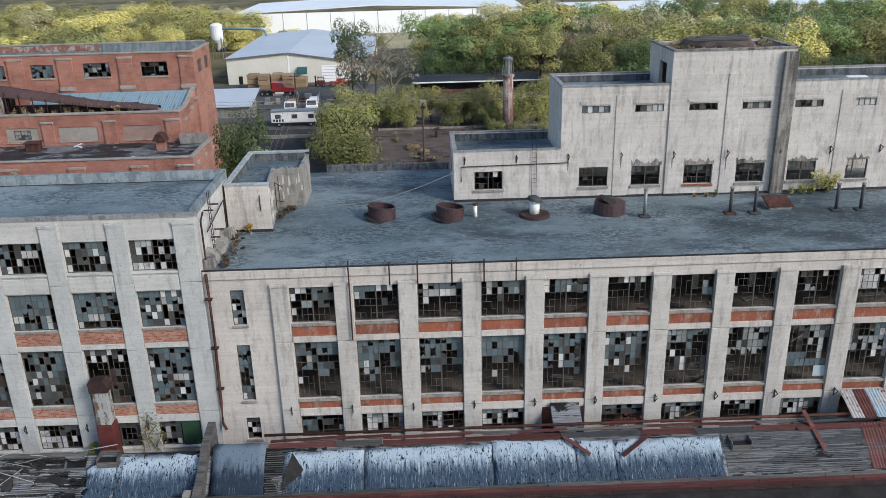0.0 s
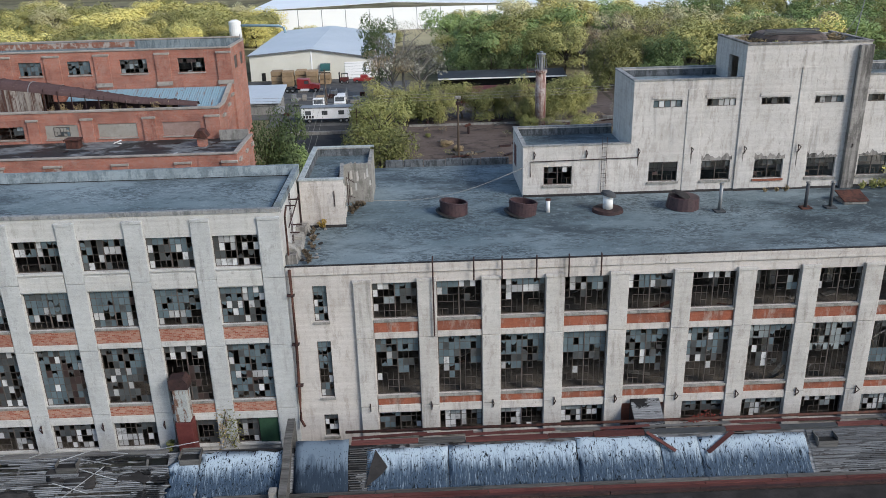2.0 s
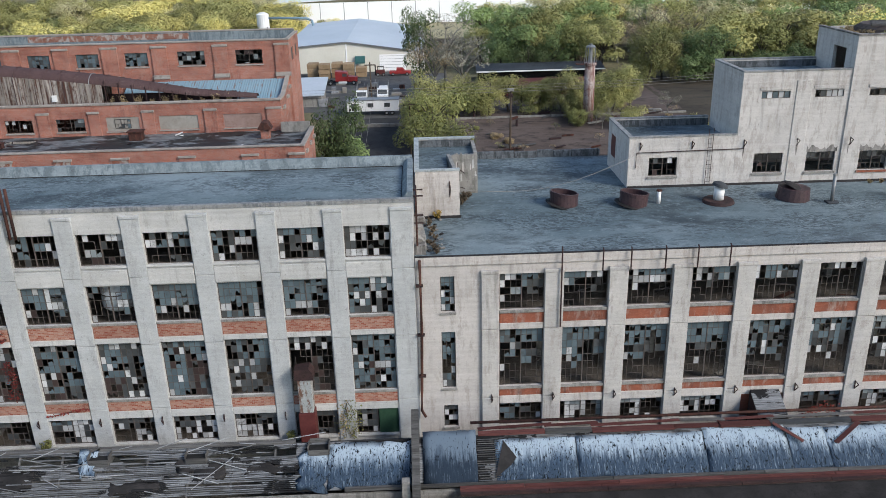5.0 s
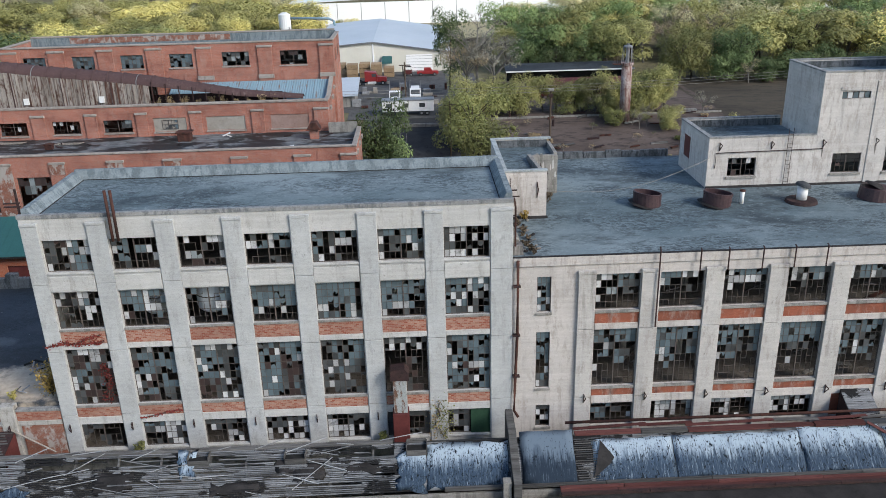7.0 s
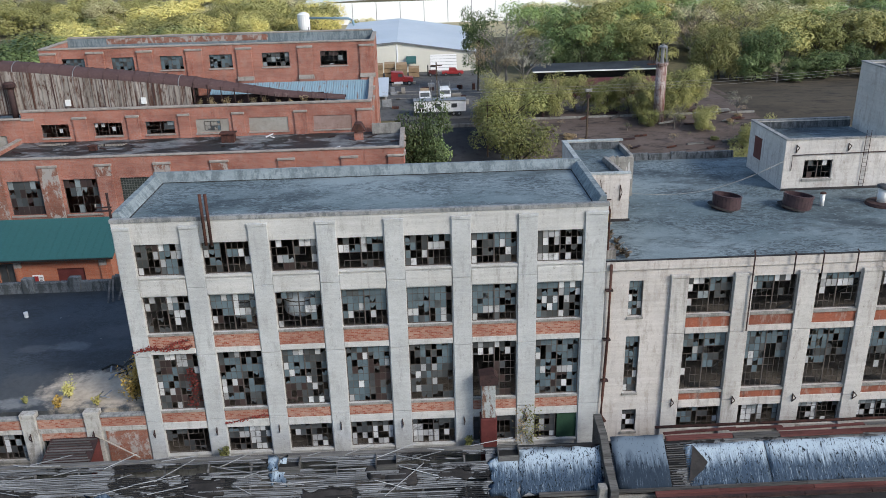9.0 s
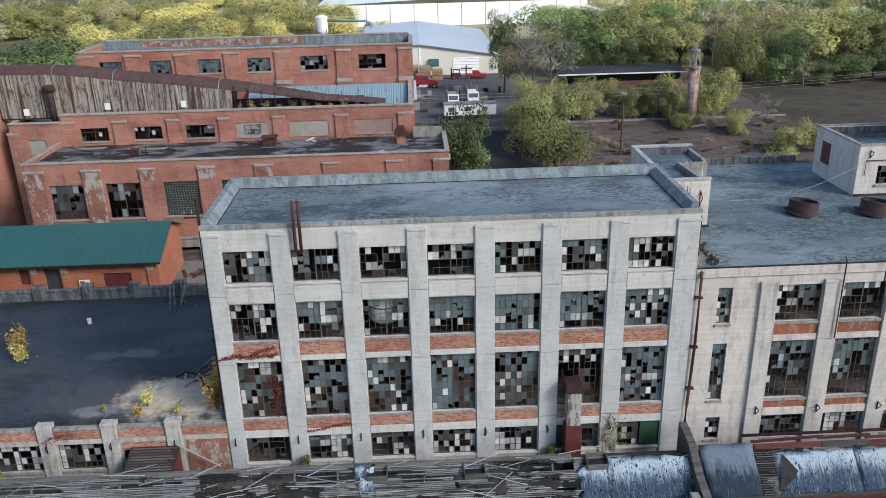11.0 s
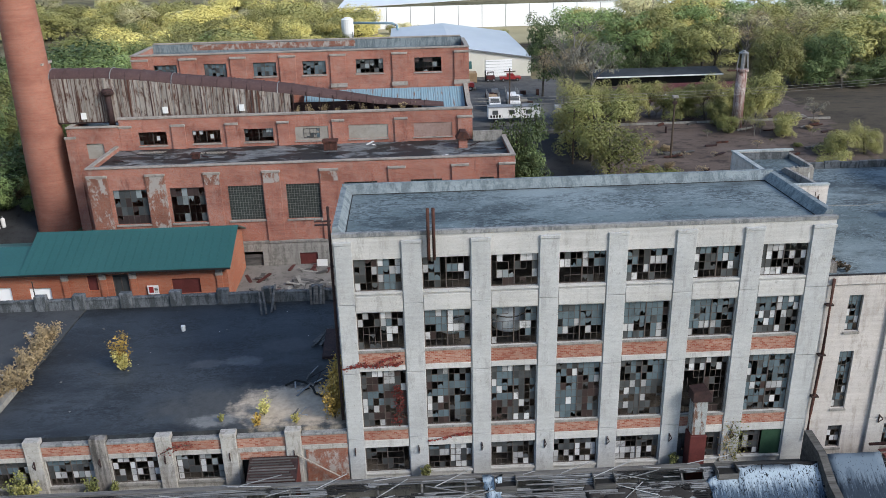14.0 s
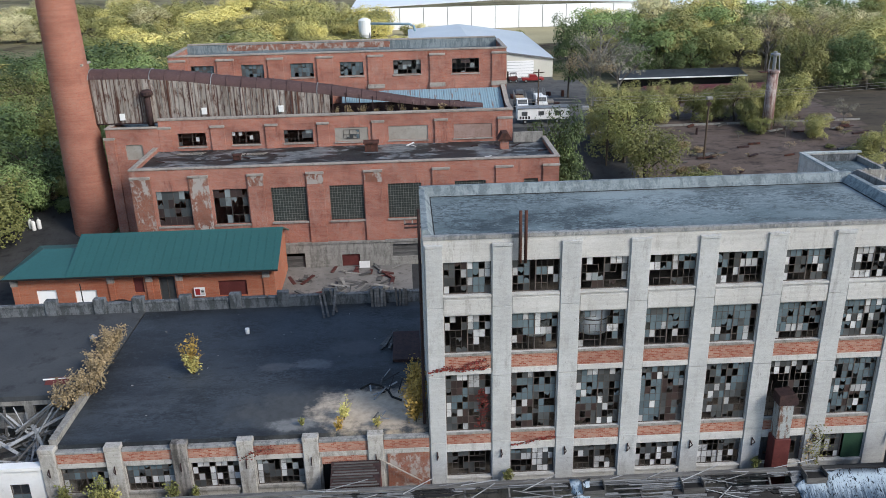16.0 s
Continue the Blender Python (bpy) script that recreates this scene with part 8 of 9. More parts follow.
    for k in range(5):
        x0 = -41.5 + 2.9 * k
        y0 = 194.5 + (0.0 if k % 2 else 1.6)
        z = ground_z(x0, y0) + 0.1
        b = thing("lumber_stack", (x0 + 1.3, y0, z), "stacked packs of sawn timber in the yard", "timber stack", group="lumber stacks")
        for j in range(3 if k < 4 else 2):
            part("pack", MB().box(x0 + r.uniform(0, 0.15), x0 + 2.6, y0, y0 + 3.5, z + 0.1 + 1.15 * j, z + 1.15 + 1.15 * j), LUMBER, b, bevel=0.03)
            part("bearer", MB().box(x0 + 0.3, x0 + 0.5, y0 + 0.1, y0 + 3.4, z + 1.15 * j, z + 0.1 + 1.15 * j), PLANK, b)
    # grey shed in front
    b = thing("yard_shed", (-38.5, 165, 2), "low grey shed with a pale sheet roof", "shed")
    part("wall", MB().box(-43.5, -34.5, 162, 170, 0.5, 5.4), BARE, b)
    part("roof", MB().prism([(161.3, 5.41), (172, 7.3), (172, 7.45), (161.3, 5.6)], "x", -44.2, -33.9), BLUEROOF, b)


vehicles()


def lot_things():
    # long black shed roof, rusty tank tower, lamp pole
    z = 3.0
    b = thing("black_shed", (15, 186, z), "long low black-roofed shed behind young trees", "shed")
    part("wall", MB().box(-1, 27.5, 187, 187.3, z, 5.0), BLACK, b)
    part("roof", MB().prism([(184.5, 5.6), (190, 6.5), (190, 6.4), (184.5, 5.4)], "x", -1.5, 28), BLACKROOF, b)
    part("fascia", MB().box(-1.5, 28, 184.35, 184.49, 5.35, 5.62), WHITEPAINT, b)
    b = thing("purple_shed", (15, 170, 2.5), "low rust-brown sheet shed among trees", "shed")
    part("wall", MB().box(2, 30, 168, 168.3, 2.0, 4.4), REDBROWN, b)
    part("roof", MB().prism([(167.6, 4.41), (176, 5.2), (176, 5.3), (167.6, 4.55)], "x", 1.5, 30.5), REDBROWN, b)
    part("fascia", MB().box(1.5, 30.5, 167.4, 167.59, 4.35, 4.6), WHITEPAINT, b)
    x, y = 16.4, 146.0
    zg = ground_z(x, y)
    b = thing("stack_tower", (x, y, zg), "rust-streaked round steel stack with a caged top", "tower")
    part("shaft", MB().tube([(x, y, zg), (x, y, 12.5)], [1.0, 0.95], 18), STACKRUST, b, smooth=True)
    part("ring", MB().tube([(x, y, 12.5), (x, y, 12.9)], [1.15, 1.15], 18), STACKRUST, b)
    for k in range(6):
        a = k * math.pi / 3
        part("cage_bar", MB().beam((x + 1.1 * math.cos(a), y + 1.1 * math.sin(a), 12.9), (x + 0.8 * math.cos(a), y + 0.8 * math.sin(a), 15.6), 0.09, 0.09), STEEL, b)
    part("inner_pipe", MB().tube([(x, y, 12.9), (x, y, 16.2)], [0.32, 0.32], 12), STEEL, b)
    part("head", MB().tube([(x, y, 15.6), (x, y, 15.8), (x, y, 15.95)], [0.85, 0.85, 0.6], 14), STEEL, b)
    part("platform", MB().box(x - 2.6, x - 1.2, y - 0.6, y + 0.6, 12.6, 12.75), RUST, b)
    for k in range(4):
        part("platform_rail", MB().beam((x - 2.55 + 0.4 * k, y - 0.58, 12.75), (x - 2.55 + 0.4 * k, y - 0.58, 14.2), 0.05, 0.05), RUST, b)
    x, y = 0.6, 134.0
    zg = ground_z(x, y)
    b = thing("lamp_pole", (x, y, zg), "dark timber yard lamp pole with a floodlight", "lamp post")
    part("pole", MB().tube([(x, y, zg), (x, y, 10.4)], [0.2, 0.15], 8), WOODPOLE, b)
    part("floodlight", MB().box(x - 0.5, x + 0.5, y - 0.35, y + 0.3, 10.4, 10.85), BARE, b, bevel=0.06)
    part("bracket_arm", MB().box(x - 0.35, x + 0.35, y - 0.25, y + 0.25, 9.4, 9.9), DARKRUST, b)
    for x, y, h in ((-4.5, 150, 2.2), (-1.5, 152, 2.5), (3, 145, 1.3)):
        zg = ground_z(x, y)
        single("bollard_pipe", MB().tube([(x, y, zg), (x, y, zg + h)], [0.22, 0.22], 8), DARKRUST, "short rusty pipe standing in the lot", "pipe", group="lot pipes")
    r = random.Random(12)
    for k in range(40):
        x, y = r.uniform(-4, 32), r.uniform(128, 155)
        zg = ground_z(x, y) + 0.08
        single("lot_scrap", MB().beam((x, y, zg + 0.12), (x + r.uniform(0.5, 3.2), y + r.uniform(-0.5, 0.5), zg + r.uniform(0.1, 0.5)), r.uniform(0.2, 0.7), r.uniform(0.1, 0.4)), r.choice((DARKRUST, RUST, PLANK, BARE)), "rusty scrap lying on the brown lot", "scrap", group="lot scrap")
    # concrete retaining walls and a strip of kerb
    single("retaining_wall", MB().box(-30, -14, 147.0, 147.5, -1.5, 2.6), BARE, "mossy grey concrete retaining wall", "wall", "structure")
    single("kerb_wall", MB().box(-8, 36, 149.6, 150.0, 0.6, 2.75), BARE, "low concrete wall behind the lot", "wall", "structure")
    # wires on poles past the lane
    for x0, x1, y0, y1, z0, z1 in ((-33.8, 70, 128, 160, 12.5, 9.0), (-33.8, 70, 128.6, 161, 11.9, 8.3), (-33.8, 75, 129, 163, 11.2, 7.6), (-27, -25.2, 110, 158, -3.5, 9.0), (-26, -24.2, 110, 158, -3.5, 9.0), (-25, -23.2, 110, 158, -3.5, 9.0)):
        pts = [(x0 + (x1 - x0) * k / 10, y0 + (y1 - y0) * k / 10, z0 + (z1 - z0) * k / 10 - 1.0 * math.sin(math.pi * k / 10) * (1 if x1 > 0 else 0)) for k in range(11)]
        single("power_line", MB().tube(pts, [0.024] * 11, 4), BARE, "thin dark overhead wire", "cable", group="overhead wires")
    # pallets, drums and pipe racks about the truck yard
    for k in range(30):
        x, y = r.uniform(-46, -14), r.uniform(160, 190)
        zg = ground_z(x, y) + 0.11
        w, d, h = r.uniform(0.5, 2.2), r.uniform(0.4, 1.4), r.uniform(0.3, 1.5)
        single("yard_crate", MB().box(x, x + w, y, y + d, zg, zg + h), r.choice((PLANK, PALEWOOD, RUST, STEEL, BOARD, DARKRUST)), "weathered crate standing in the truck yard", "crate", group="yard clutter", bevel=0.05)
    for x, y, h in ((-16.5, 133, 9.5), (-24.2, 158, 9.5), (70.5, 160.5, 7.0)):
        zg = ground_z(x, y)
        b = thing("utility_pole", (x, y, zg), "grey timber utility pole", "pole", group="utility poles")
        part("pole", MB().tube([(x, y, zg), (x, y, zg + h)], [0.17, 0.13], 8), WOODPOLE, b)
        part("crossarm", MB().box(x - 1.1, x + 1.1, y - 0.07, y + 0.07, zg + h - 0.7, zg + h - 0.5), WOODPOLE, b)


STACKRUST = stained("streaked_stack_steel", (0.269, 0.198, 0.173), (0.128, 0.048, 0.038), (0.397, 0.358, 0.333), 0.8, 6, (0.46, 0.60), streak=(2.5, 2.5, 0.25), rough=0.8)
lot_things()

# ---- trees and weeds ----
def leafy(r, blobs, per, size, flat=0.75):
    """A crown of small leaf clumps scattered through and over blobs (x, y, z, radius)."""
    mb = MB()
    for bx, by, bz, br in blobs:
        for _ in range(int(per * br * br)):
            u, v = r.uniform(-0.55, 1), r.uniform(0, 2 * math.pi)
            rr = br * (0.74 + 0.32 * r.random()) * (1.0 + 0.25 * noise.noise((bx + u * 2, by + math.cos(v) * 2, bz + math.sin(v) * 2)))
            s = math.sqrt(1 - u * u)
            p = Vector((bx + rr * s * math.cos(v), by + rr * s * math.sin(v), bz + rr * u * flat))
            # leaves face outwards and a little up, as they do towards the light
            out = Vector((s * math.cos(v), s * math.sin(v), u + 0.45)) + Vector((r.gauss(0, 0.3), r.gauss(0, 0.3), r.gauss(0, 0.3)))
            q = out.to_track_quat("Z", "Y") @ Euler((0, 0, r.uniform(0, 6.28))).to_quaternion()
            w, h = size * r.uniform(0.5, 1.25), size * r.uniform(0.45, 0.95)
            mb.face([p + q @ Vector(c) for c in ((-w, -h * 0.6, 0), (w, -h * 0.4, 0.1 * h), (w * r.uniform(-0.5, 0.5), h, 0.1 * h))])
    return mb


def limbs(r, h, spread, n, thick, twigs=0):
    """A tapered trunk with forked limbs; returns the mesh and the tips."""
    mb = MB()
    fork = h * r.uniform(0.22, 0.34)
    lean = (r.uniform(-0.05, 0.05) * h, r.uniform(-0.05, 0.05) * h)
    mb.tube([(0, 0, -0.3), (lean[0] * 0.3, lean[1] * 0.3, fork * 0.5), (lean[0], lean[1], fork), (lean[0] * 1.4, lean[1] * 1.4, h * 0.72)], [thick, thick * 0.8, thick * 0.68, thick * 0.25], 7)
    tips = [(lean[0] * 1.4, lean[1] * 1.4, h * 0.8)]
    for k in range(n):
        a = 2 * math.pi * k / n + r.uniform(-0.4, 0.4)
        s0 = fork + (h * 0.3) * r.random()
        d = spread * r.uniform(0.55, 1.0)
        tip = (lean[0] + d * math.cos(a), lean[1] + d * math.sin(a), s0 + h * r.uniform(0.18, 0.42))
        mid = ((lean[0] + tip[0]) / 2 + r.uniform(-0.2, 0.2), (lean[1] + tip[1]) / 2 + r.uniform(-0.2, 0.2), (s0 + tip[2]) / 2 + 0.05 * h)
        mb.tube([(lean[0], lean[1], s0), mid, tip], [thick * 0.42, thick * 0.28, thick * 0.08], 5)
        tips.append(tip)
        for _ in range(twigs):
            e = Vector(mid).lerp(Vector(tip), r.random())
            f = e + Vector((r.uniform(-1, 1), r.uniform(-1, 1), r.uniform(0.2, 1.3))) * spread * 0.35
            mb.tube([e, e.lerp(f, 0.5) + Vector((r.uniform(-0.1, 0.1), r.uniform(-0.1, 0.1), 0.05)), f], [thick * 0.12, thick * 0.08, thick * 0.03], 4)
    return mb, tips


PROTOS = {}


def tree_proto(kind, style, seed):
    """One tree 10 m high at the origin, far below the yard; the others are copies."""
    r = random.Random(seed)
    names = {"tall": "broad-leaved tree with a rounded uneven crown", "bush": "dense rounded bush", "bare": "nearly bare tree with thin grey twigs", "willow": "full drooping tree with feathery foliage"}
    tint = {"green": "green", "olive": "olive-green", "yellow": "yellowing", "moss": "moss-green", "pale": "pale dry", "dark": "dark green", "brown": "brown", "grey": "grey-green", "orange": "golden"}[kind]
    t = thing("bush" if style == "bush" else "tree", (0, 0, 0), tint + " " + names[style], "bush" if style == "bush" else "tree", group="woodland")
    if style == "bush":
        mb, tips = limbs(r, 7, 3.2, 7, 0.12)
        blobs = [(x * 0.9, y * 0.9, z * 0.75 + 0.6, r.uniform(1.3, 2.3)) for x, y, z in tips] + [(r.uniform(-2.6, 2.6), r.uniform(-2.6, 2.6), r.uniform(1.0, 3.4), r.uniform(1.2, 2.2)) for _ in range(9)]
        crown = leafy(r, blobs, 82, 0.22)
    elif style == "bare":
        mb, tips = limbs(r, 10, 4.2, 12, 0.26, twigs=9)
        blobs = [(x, y, z, r.uniform(0.9, 1.7)) for x, y, z in tips]
        crown = leafy(r, blobs, 60, 0.14)
    elif style == "willow":
        mb, tips = limbs(r, 10, 4.2, 9, 0.3)
        blobs = [(x, y, z - 0.4, r.uniform(1.2, 2.1)) for x, y, z in tips] + [(r.uniform(-3.3, 3.3), r.uniform(-3.3, 3.3), r.uniform(1.2, 7.0), r.uniform(1.1, 2.0)) for _ in range(18)]
        crown = leafy(r, blobs, 84, 0.195, 1.1)
    else:
        mb, tips = limbs(r, 10, 3.5, 9, 0.28)
        blobs = [(x, y, z, r.uniform(1.1, 2.0)) for x, y, z in tips]
        for _ in range(11):
            z = r.uniform(2.6, 8.6)
            w = 3.3 * math.sqrt(max(0.15, 1 - ((z - 4.8) / 4.6) ** 2))
            a = r.uniform(0, 6.28)
            blobs.append((w * math.cos(a) * r.uniform(0.5, 1), w * math.sin(a) * r.uniform(0.6, 1), z, r.uniform(1.1, 2.0)))
        crown = leafy(r, blobs, 86, 0.20)
    part("trunk", mb, PALEBARK if style == "bare" else BARK, t)
    part("crown", crown, LEAF[kind], t, tint + " leaves")
    return t


def plant(kind, style, variant, x, y, h, wide=1.0, turn=0.0):
    key = (kind, style, variant)
    s = h / (7.5 if style == "bush" else 10.0)
    m = Matrix.LocRotScale((x, y, ground_z(x, y)), Euler((0, 0, turn)), (s * wide, s * wide, s))
    if key not in PROTOS:
        PROTOS[key] = tree_proto(kind, style, hash_of(key))
        PROTOS[key].matrix_basis = m
        return PROTOS[key]
    return copy_thing(PROTOS[key], m @ Matrix.Diagonal([1 / c for c in PROTOS[key].scale] + [1]))


def hash_of(key):
    return sum(ord(c) * (i + 3) for i, c in enumerate("".join(str(k) for k in key)))


def woods():
    r = random.Random(101)

    def scatter(n, x0, x1, y0, y1, kinds, hs, style="tall", wide=(0.9, 1.3), gap=4.5):
        put = []
        tries = 0
        while len(put) < n and tries < n * 12:
            tries += 1
            x, y = r.uniform(x0, x1), r.uniform(y0, y1)
            if any((x - a) ** 2 + (y - b) ** 2 < gap * gap for a, b in put):
                continue
            put.append((x, y))
            st = style if isinstance(style, str) else r.choice(style)
            plant(r.choice(kinds), st, r.randrange(2), x, y, r.uniform(*hs), r.uniform(*wide), r.uniform(0, 6.28))
    # single trees that stand out round the lane and the lot
    single_trees = [
        ("grey", "bare", 0, -9.0, 171, 16.0, 1.0), ("grey", "bare", 1, -6.0, 169, 13.0, 1.1), ("dark", "tall", 1, -14.6, 177, 16.0, 0.6),
        ("brown", "bare", 1, -11.5, 168, 11.5, 0.9), ("moss", "willow", 0, -12.4, 124, 11.2, 0.98), ("moss", "willow", 1, -13.2, 134, 11.4, 1.0),
        ("olive", "bush", 1, -14.8, 141.5, 9.0, 0.85), ("moss", "bush", 0, -5.4, 118, 6.2, 0.9), ("dark", "willow", 0, -27.6, 120, 16.5, 0.55),
        ("dark", "bush", 0, -26.9, 117, 10.0, 0.7), ("green", "bush", 1, -27.0, 123, 9.5, 0.85), ("dark", "bush", 0, -26.0, 113, 5.0, 1.0),
        ("olive", "bush", 0, 8, 117, 5.0, 1.0), ("moss", "bush", 1, 3, 113, 4.5, 1.1), ("olive", "willow", 0, 22.8, 123, 5.0, 1.1),
        ("olive", "bush", 0, 29.0, 132, 5.8, 1.05), ("olive", "willow", 0, 34.0, 133, 5.2, 1.1), ("moss", "bush", 1, 18.5, 118, 4.0, 1.1),
        ("olive", "bush", 1, 23.4, 141, 4.8, 0.95), ("grey", "bare", 0, 32.0, 148, 4.5, 1.1), ("olive", "bush", 0, -4.5, 122, 4.0, 1.0),
        ("moss", "bush", 1, -1.0, 119, 3.5, 1.1), ("moss", "willow", 1, 13.2, 148, 5.0, 0.9), ("olive", "willow", 0, 15.0, 151, 6.0, 0.9),
        ("moss", "willow", 1, 18.6, 148, 4.6, 0.9), ("olive", "willow", 0, 22.5, 152, 5.0, 1.0), ("olive", "willow", 1, 26.5, 155, 5.5, 1.0),
    ]
    # the belt of large trees behind the black shed and the bare field, with low dark foliage added for the shade under
    # its crowns
    belt = [
        ("green", "tall", 0, 9.0, 199, 15.5, 1.1), ("olive", "tall", 1, 15.0, 201, 16.5, 1.1), ("dark", "willow", 0, 18.5, 197, 11.0, 1.1),
        ("dark", "willow", 1, 5.0, 196, 10.0, 1.1), ("dark", "willow", 0, 12.0, 194, 9.0, 1.1), ("green", "tall", 1, 33.0, 225, 15.0, 1.2),
        # the yellow crown stands for one in full sun
        ("yellow", "tall", 0, 37.5, 236, 16.5, 1.3), ("olive", "tall", 1, 27.0, 228, 15.0, 1.1), ("brown", "bare", 0, 41.2, 205, 11.5, 1.1),
        ("pale", "bare", 1, 45.5, 215, 14.0, 1.0), ("brown", "bare", 1, 36.5, 208, 11.0, 1.1), ("olive", "willow", 0, 40.2, 181, 11.0, 1.0),
        ("moss", "willow", 1, 36.0, 177, 12.0, 0.85), ("brown", "bare", 0, 43.5, 184, 9.0, 1.0), ("olive", "tall", 0, 29.3, 195, 12.5, 1.1),
        ("moss", "tall", 1, 23.5, 197, 12.0, 1.1), ("olive", "tall", 1, 57.0, 188, 15.0, 1.3), ("dark", "willow", 1, 49.5, 180, 13.0, 0.95),
        ("dark", "bush", 0, 47.0, 177, 7.5, 1.2), ("dark", "bush", 1, 55.0, 177, 6.0, 1.2), ("olive", "tall", 0, 72.0, 190, 14.5, 1.4),
        ("olive", "tall", 1, 80.0, 191, 14.5, 1.3), ("yellow", "willow", 0, 88.0, 192, 14.0, 1.2), ("moss", "tall", 1, 65.0, 187, 13.0, 1.1),
        ("pale", "bare", 0, 51.0, 175, 5.5, 0.9), ("dark", "bush", 1, 63.0, 178, 7.0, 1.3), ("dark", "willow", 0, 70.0, 181, 8.0, 1.3),
    ]
    for k, (kind, style, variant, x, y, h, wide) in enumerate(single_trees + belt):
        plant(kind, style, variant, x, y, h, wide, 1.7 * k)
    for k, x in enumerate((-12.0, -8.5, -6.0, -4.1, -1.2, 2.0, 4.9, 8.2, 10.6, 13.0, 16.2, 19.0, 22.0, 25.0)):
        plant(("olive", "moss", "olive", "moss", "olive")[k % 5], ("willow", "tall", "willow", "bush")[k % 4], k % 2, x + r.uniform(-0.6, 0.6), 152.6 + r.uniform(-1.6, 2.4), r.uniform(6.4, 8.4), r.uniform(0.85, 1.1), r.uniform(0, 6))
    scatter(40, -7, 34, 118, 156, ("brown", "brown", "moss", "olive", "brown"), (0.8, 1.8), ("bare", "bush", "bare"), (1.0, 1.6), 2.2)
    scatter(6, 12, 21, 142.0, 146.5, ("olive", "moss", "brown"), (2.0, 4.0), ("willow", "bare"), (0.9, 1.2), 1.8)
    scatter(24, 46, 125, 196, 214, ("green", "olive", "dark", "yellow", "brown"), (9, 14), ("tall", "tall", "bare"), gap=6)
    scatter(10, 0, 34, 206, 216, ("green", "olive", "moss"), (10, 13), "tall", gap=6)
    # yellow and pale leaves here carry the far trees' sunlight in their colour
    scatter(38, 4, 112, 218, 262, ("olive", "yellow", "green", "pale", "olive"), (11, 16), ("tall", "tall", "willow"), gap=7)
    scatter(26, 84, 150, 188, 262, ("green", "olive", "moss", "green"), (11, 15), ("tall", "willow"), (1.1, 1.4), 6)
    # dark understory, added to deepen the shade at the foot of the belt
    scatter(14, 74, 125, 172, 184, ("dark", "moss", "dark"), (5, 9), ("bush", "willow"), gap=5)
    scatter(7, 70, 112, 156, 170, ("olive", "brown", "moss"), (2, 5), ("bush", "bare"), gap=7)
    scatter(10, 60, 210, 262, 318, ("olive", "green", "yellow"), (10, 15), gap=8)
    scatter(20, -58, -10, 262, 306, ("pale", "yellow", "olive"), (2.5, 5.5), "bush", (1.0, 1.6), 4)
    scatter(70, -135, -58, 190, 312, ("yellow", "olive", "olive", "yellow", "moss"), (6, 12), ("bush", "willow", "bush"), (1.0, 1.5), 5.5)
    scatter(40, -125, -84, 150, 196, ("dark", "moss", "green", "brown", "olive"), (6, 11), ("bush", "willow", "bush"), (1.1, 1.5), 4.5)
    scatter(26, -122, -84, 140, 172, ("dark", "moss", "green", "olive"), (6, 10), ("bush", "willow"), (1.1, 1.5), 4.0)
    scatter(18, -135, -88, 186, 240, ("moss", "olive", "green", "yellow"), (7, 11), ("bush", "willow"), (1.2, 1.6), 5.0)
    scatter(62, -165, -106, 106, 205, ("dark", "green", "dark", "moss"), (9, 15), ("bush", "willow", "willow"), (1.0, 1.4), 5.2)
    scatter(50, -220, -72, 300, 372, ("yellow", "olive", "pale", "green", "olive"), (8, 14), ("bush", "willow", "bush"), (1.2, 1.6), 7)
    scatter(10, 40, 220, 372, 430, ("olive", "green", "yellow"), (11, 16), ("tall",), (1.0, 1.5), 10)
    scatter(14, -108, -98.5, 122, 150, ("olive", "brown", "dark"), (2, 5), "bush", (1.0, 1.5), 3)


woods()


def weed(x, y, z, h, kind, seed, lean=0.25, label="golden autumn weeds growing in the roof"):
    r = random.Random(seed)
    t = thing("weed", (x, y, z), label, "weed", group="roof weeds")
    mb, tips = MB(), []
    for k in range(11):
        a = r.uniform(0, 6.28)
        d = h * lean * r.uniform(0.2, 1.3)
        tip = (x + d * math.cos(a), y + d * math.sin(a), z + h * r.uniform(0.45, 1.0))
        mb.tube([(x, y, z), ((x + tip[0]) / 2 + r.uniform(-0.05, 0.05), (y + tip[1]) / 2, z + h * 0.42), tip], [0.022, 0.016, 0.006], 4)
        tips.append(tip)
    part("stem", mb, BARK, t, kind="stuff")
    leaves = MB()
    for p in tips:
        for _ in range(int(18 + 16 * h)):
            s = r.uniform(0.3, 1.05)
            c = Vector((x + (p[0] - x) * s, y + (p[1] - y) * s, z + (p[2] - z) * s)) + Vector((r.gauss(0, 0.07 * h), r.gauss(0, 0.07 * h), r.gauss(0, 0.05 * h)))
            q = Euler((r.uniform(-1, 1), r.uniform(-1, 1), r.uniform(0, 6.28))).to_quaternion()
            w = r.uniform(0.04, 0.095) * (1 + 0.15 * h)
            leaves.face([c + q @ Vector(v) for v in ((-w, 0, 0), (0, -w * 0.6, 0), (w, 0, 0), (0, w * 0.7, 0.02))])
    part("foliage", leaves, LEAF[kind], t)


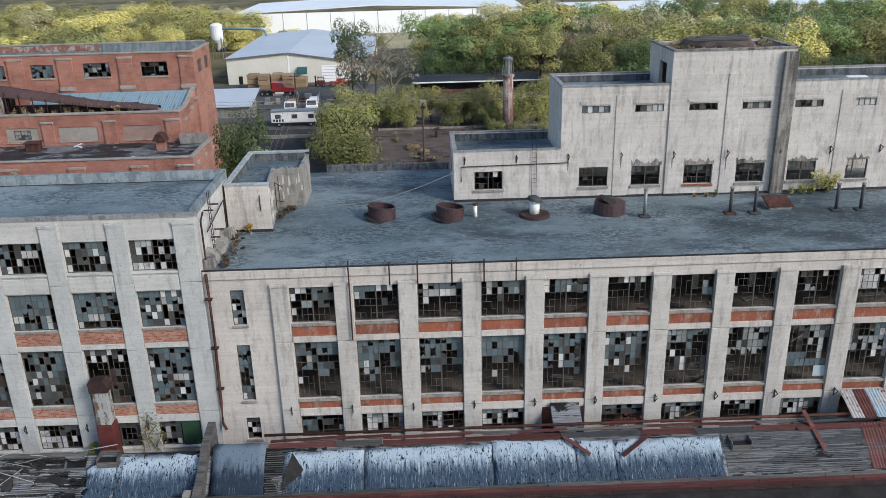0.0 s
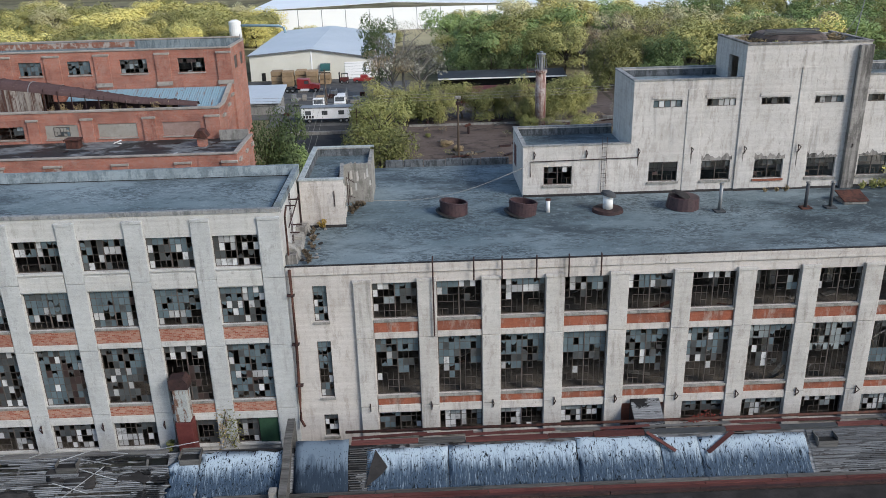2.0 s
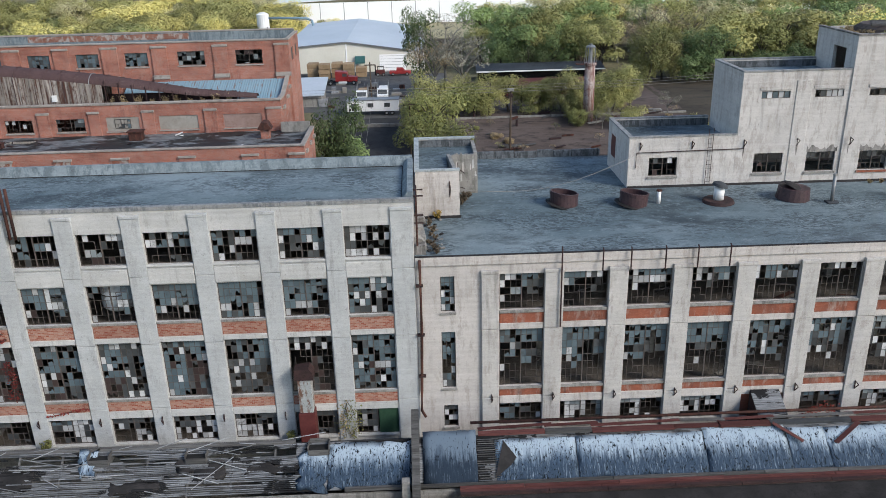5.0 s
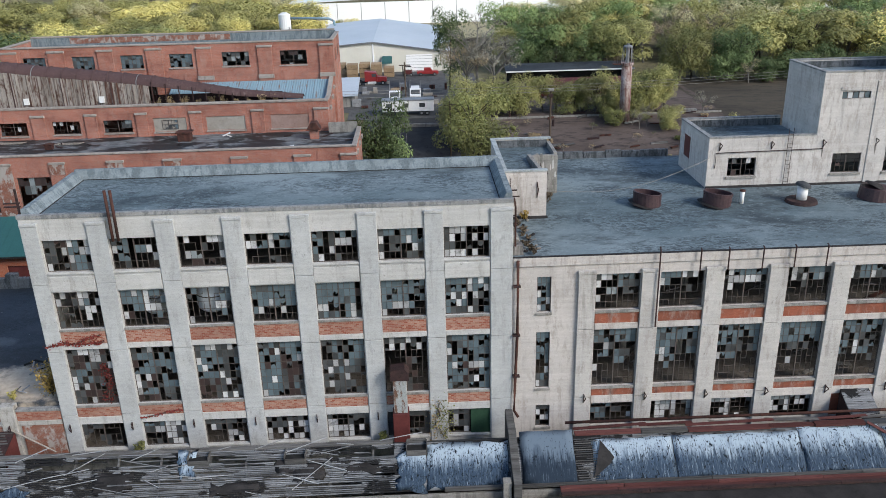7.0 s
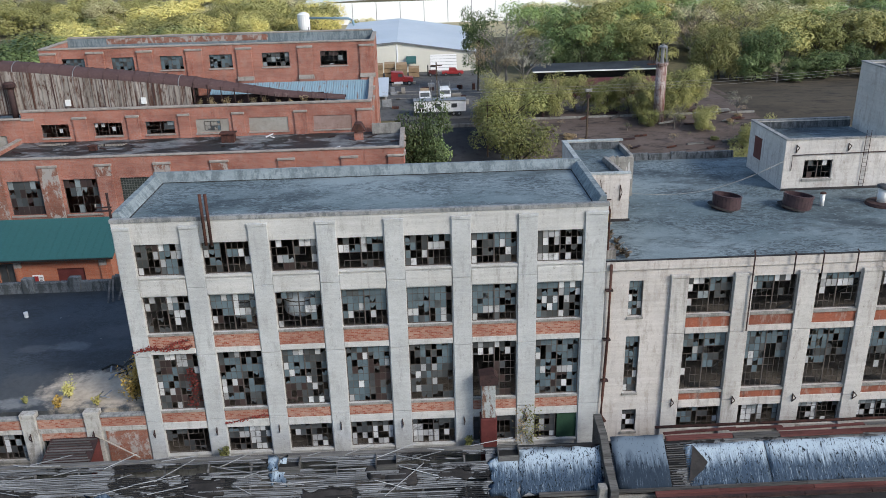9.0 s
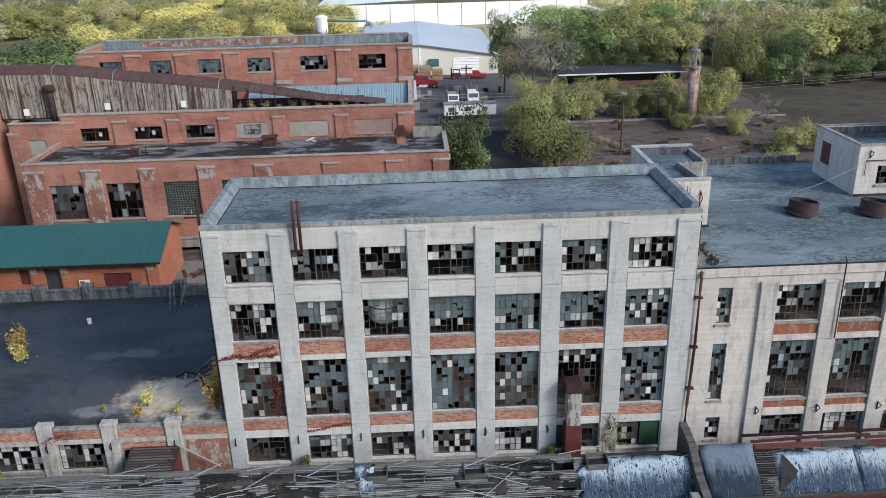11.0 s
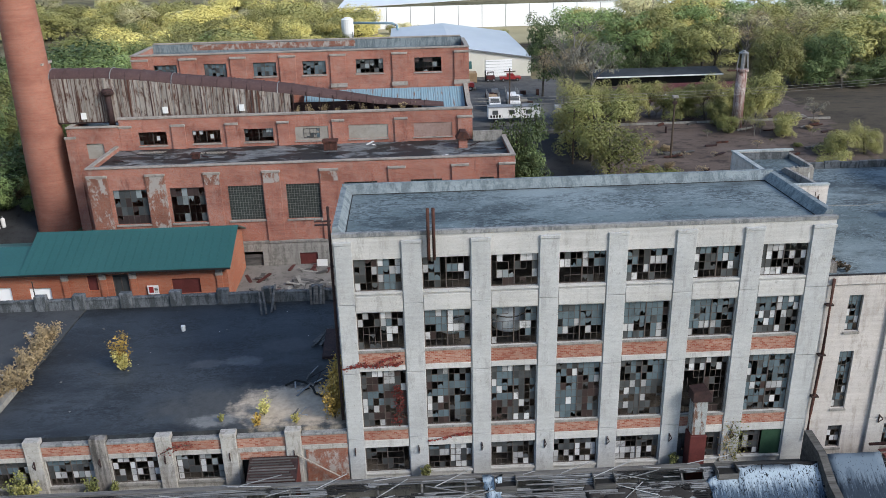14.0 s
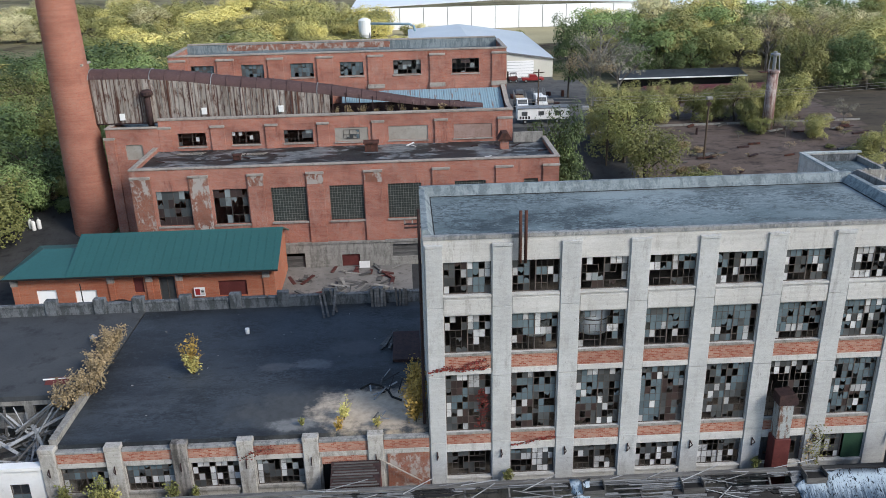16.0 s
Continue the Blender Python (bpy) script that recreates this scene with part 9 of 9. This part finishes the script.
def creeper(pts, seed, spread, n, kind="red", label="red autumn creeper clinging to the wall"):
    """Thin stems along pts on a wall with small leaves about them."""
    r = random.Random(seed)
    t = thing("creeper", pts[0], label, "climbing plant", group="creepers")
    part("stem", MB().tube(pts, [0.03] * len(pts), 4), BARK, t)
    leaves = MB()
    for a, b in zip(pts, pts[1:]):
        for _ in range(n):
            c = Vector(a).lerp(Vector(b), r.random()) + Vector((r.gauss(0, spread), -r.uniform(0.01, 0.08), r.gauss(0, spread)))
            w = r.uniform(0.04, 0.10)
            q = Euler((r.uniform(0.9, 2.0), r.uniform(-0.5, 0.5), r.uniform(-0.6, 0.6))).to_quaternion()
            leaves.face([c + q @ Vector(v) for v in ((-w, 0, 0), (0, -w * 0.7, 0), (w, 0, 0), (0, w * 0.8, 0.01))])
    part("foliage", leaves, LEAF[kind], t)


def weeds():
    r = random.Random(55)
    weed(-68.4, 60.2, 4.3, 3.0, "orange", 1)
    weed(-68.0, 59.6, 4.3, 2.0, "yellow", 2)
    for k in range(14):
        weed(-76.0 + r.uniform(-0.6, 0.6), 55.2 + 0.8 * k, 4.3, r.uniform(1.4, 2.4), "brown", 10 + k, 0.55)
    for k in range(7):
        weed(-49.9 + r.uniform(-0.35, 0.2), 51.2 + 0.9 * k, 4.3, r.uniform(1.5, 3.4), r.choice(("orange", "orange", "olive")), 30 + k, 0.22)
    for x, y, h, k in ((-55.4, 51.9, 1.6, "yellow"), (-55.7, 50.6, 1.0, "orange"), (-53.0, 50.9, 0.8, "yellow"), (-58.4, 51.4, 0.7, "olive")):
        weed(x, y, 4.3, h, k, int(-x * 10), 0.3)
    for x, y, z, h, k in ((-75.2, 49.3, 0.0, 1.6, "moss"), (-72.7, 49.2, 0.0, 2.2, "moss"), (-71.8, 49.2, 0.0, 1.4, "olive"), (-67.6, 49.3, 0.0, 1.5, "moss"), (-66.0, 49.3, 0.0, 1.2, "moss"), (-43.7, 49.3, 0.1, 1.1, "moss"), (-25.5, 49.4, 0.1, 1.0, "moss")):
        weed(x, y, z, h, k, int(-x * 7), 0.3, "straggling green weeds at the foot of the wall")
    for k in range(10):
        weed(-14.7 + r.uniform(0, 0.9), 50.6 + 0.75 * k, BROOF, r.uniform(0.25, 0.55), "dead", 70 + k, 0.5, "brown weeds along the roof edge")
    for k in range(5):
        weed(-11.7 + r.uniform(0, 0.8), 60.5 + r.uniform(0, 3.6), BROOF, r.uniform(0.4, 0.9), "dead", 90 + k, 0.5, "brown weeds beside the stair house")
    weed(-13.7, 58.0, BROOF, 0.7, "orange", 99, 0.5)
    for k in range(26):
        a = 2 * math.pi * k / 26
        weed(26.6 + 4.2 * math.cos(a), 68.2 + 2.6 * math.sin(a), 26.75, r.uniform(0.3, 0.7), r.choice(("brown", "brown", "olive")), 600 + k, 0.9, "low dead scrub on the tower roof")
    for x, h, k in ((35.6, 2.3, "yellow"), (36.0, 1.4, "olive"), (32.5, 0.7, "olive"), (33.4, 0.9, "olive"), (34.3, 0.8, "olive"), (24.0, 0.4, "brown"), (25.0, 0.4, "brown"), (25.8, 0.5, "brown")):
        weed(x, 64.0 - 0.3 * (h < 1), BROOF, h, k, int(x * 11), 0.4, "olive weeds along the penthouse wall")
    for k in range(10):
        weed(-60.0 + 1.9 * k, 118.2 + r.uniform(-0.4, 0.4), 12.8, r.uniform(1.0, 1.9), "brown", 200 + k, 0.35, "dead brown stems inside the broken duct")


weeds()
creeper([(-49.2, 49.8, 9.1), (-47.8, 49.85, 9.35), (-46.4, 49.85, 9.2), (-45.0, 49.84, 9.4)], 401, 0.09, 60)
creeper([(-46.9, 49.85, 9.3), (-46.0, 49.86, 9.75), (-45.2, 49.85, 9.9)], 402, 0.08, 40)
creeper([(-45.6, 50.1, 4.3), (-45.3, 50.1, 6.2), (-45.5, 50.1, 7.4)], 403, 0.22, 80)
creeper([(-43.4, 49.8, 2.9), (-41.5, 49.85, 3.3), (-40.3, 49.85, 3.5)], 404, 0.06, 40)
creeper([(13.8, 49.6, 1.0), (15.0, 49.6, 1.3), (16.2, 49.6, 1.1)], 405, 0.25, 90, label="red creeper on the wall above the shed")
creeper([(-62.6, 49.7, 2.9), (-61.5, 49.7, 3.5), (-60.2, 49.7, 3.6)], 406, 0.16, 30)
creeper([(-21.3, 49.7, 0.2), (-21.5, 49.75, 1.8), (-21.1, 49.8, 3.2)], 407, 0.35, 60, "brown", "dead brown creeper on a pilaster")
creeper([(-20.9, 49.75, 0.3), (-21.3, 49.72, 1.4), (-20.6, 49.7, 2.3), (-21.0, 49.7, 3.2)], 408, 0.40, 45, "moss", "thin straggling vine against the wall")
creeper([(-20.9, 49.75, 0.3), (-20.4, 49.7, 1.2), (-20.2, 49.7, 2.0)], 409, 0.30, 30, "olive", "thin straggling vine against the wall")
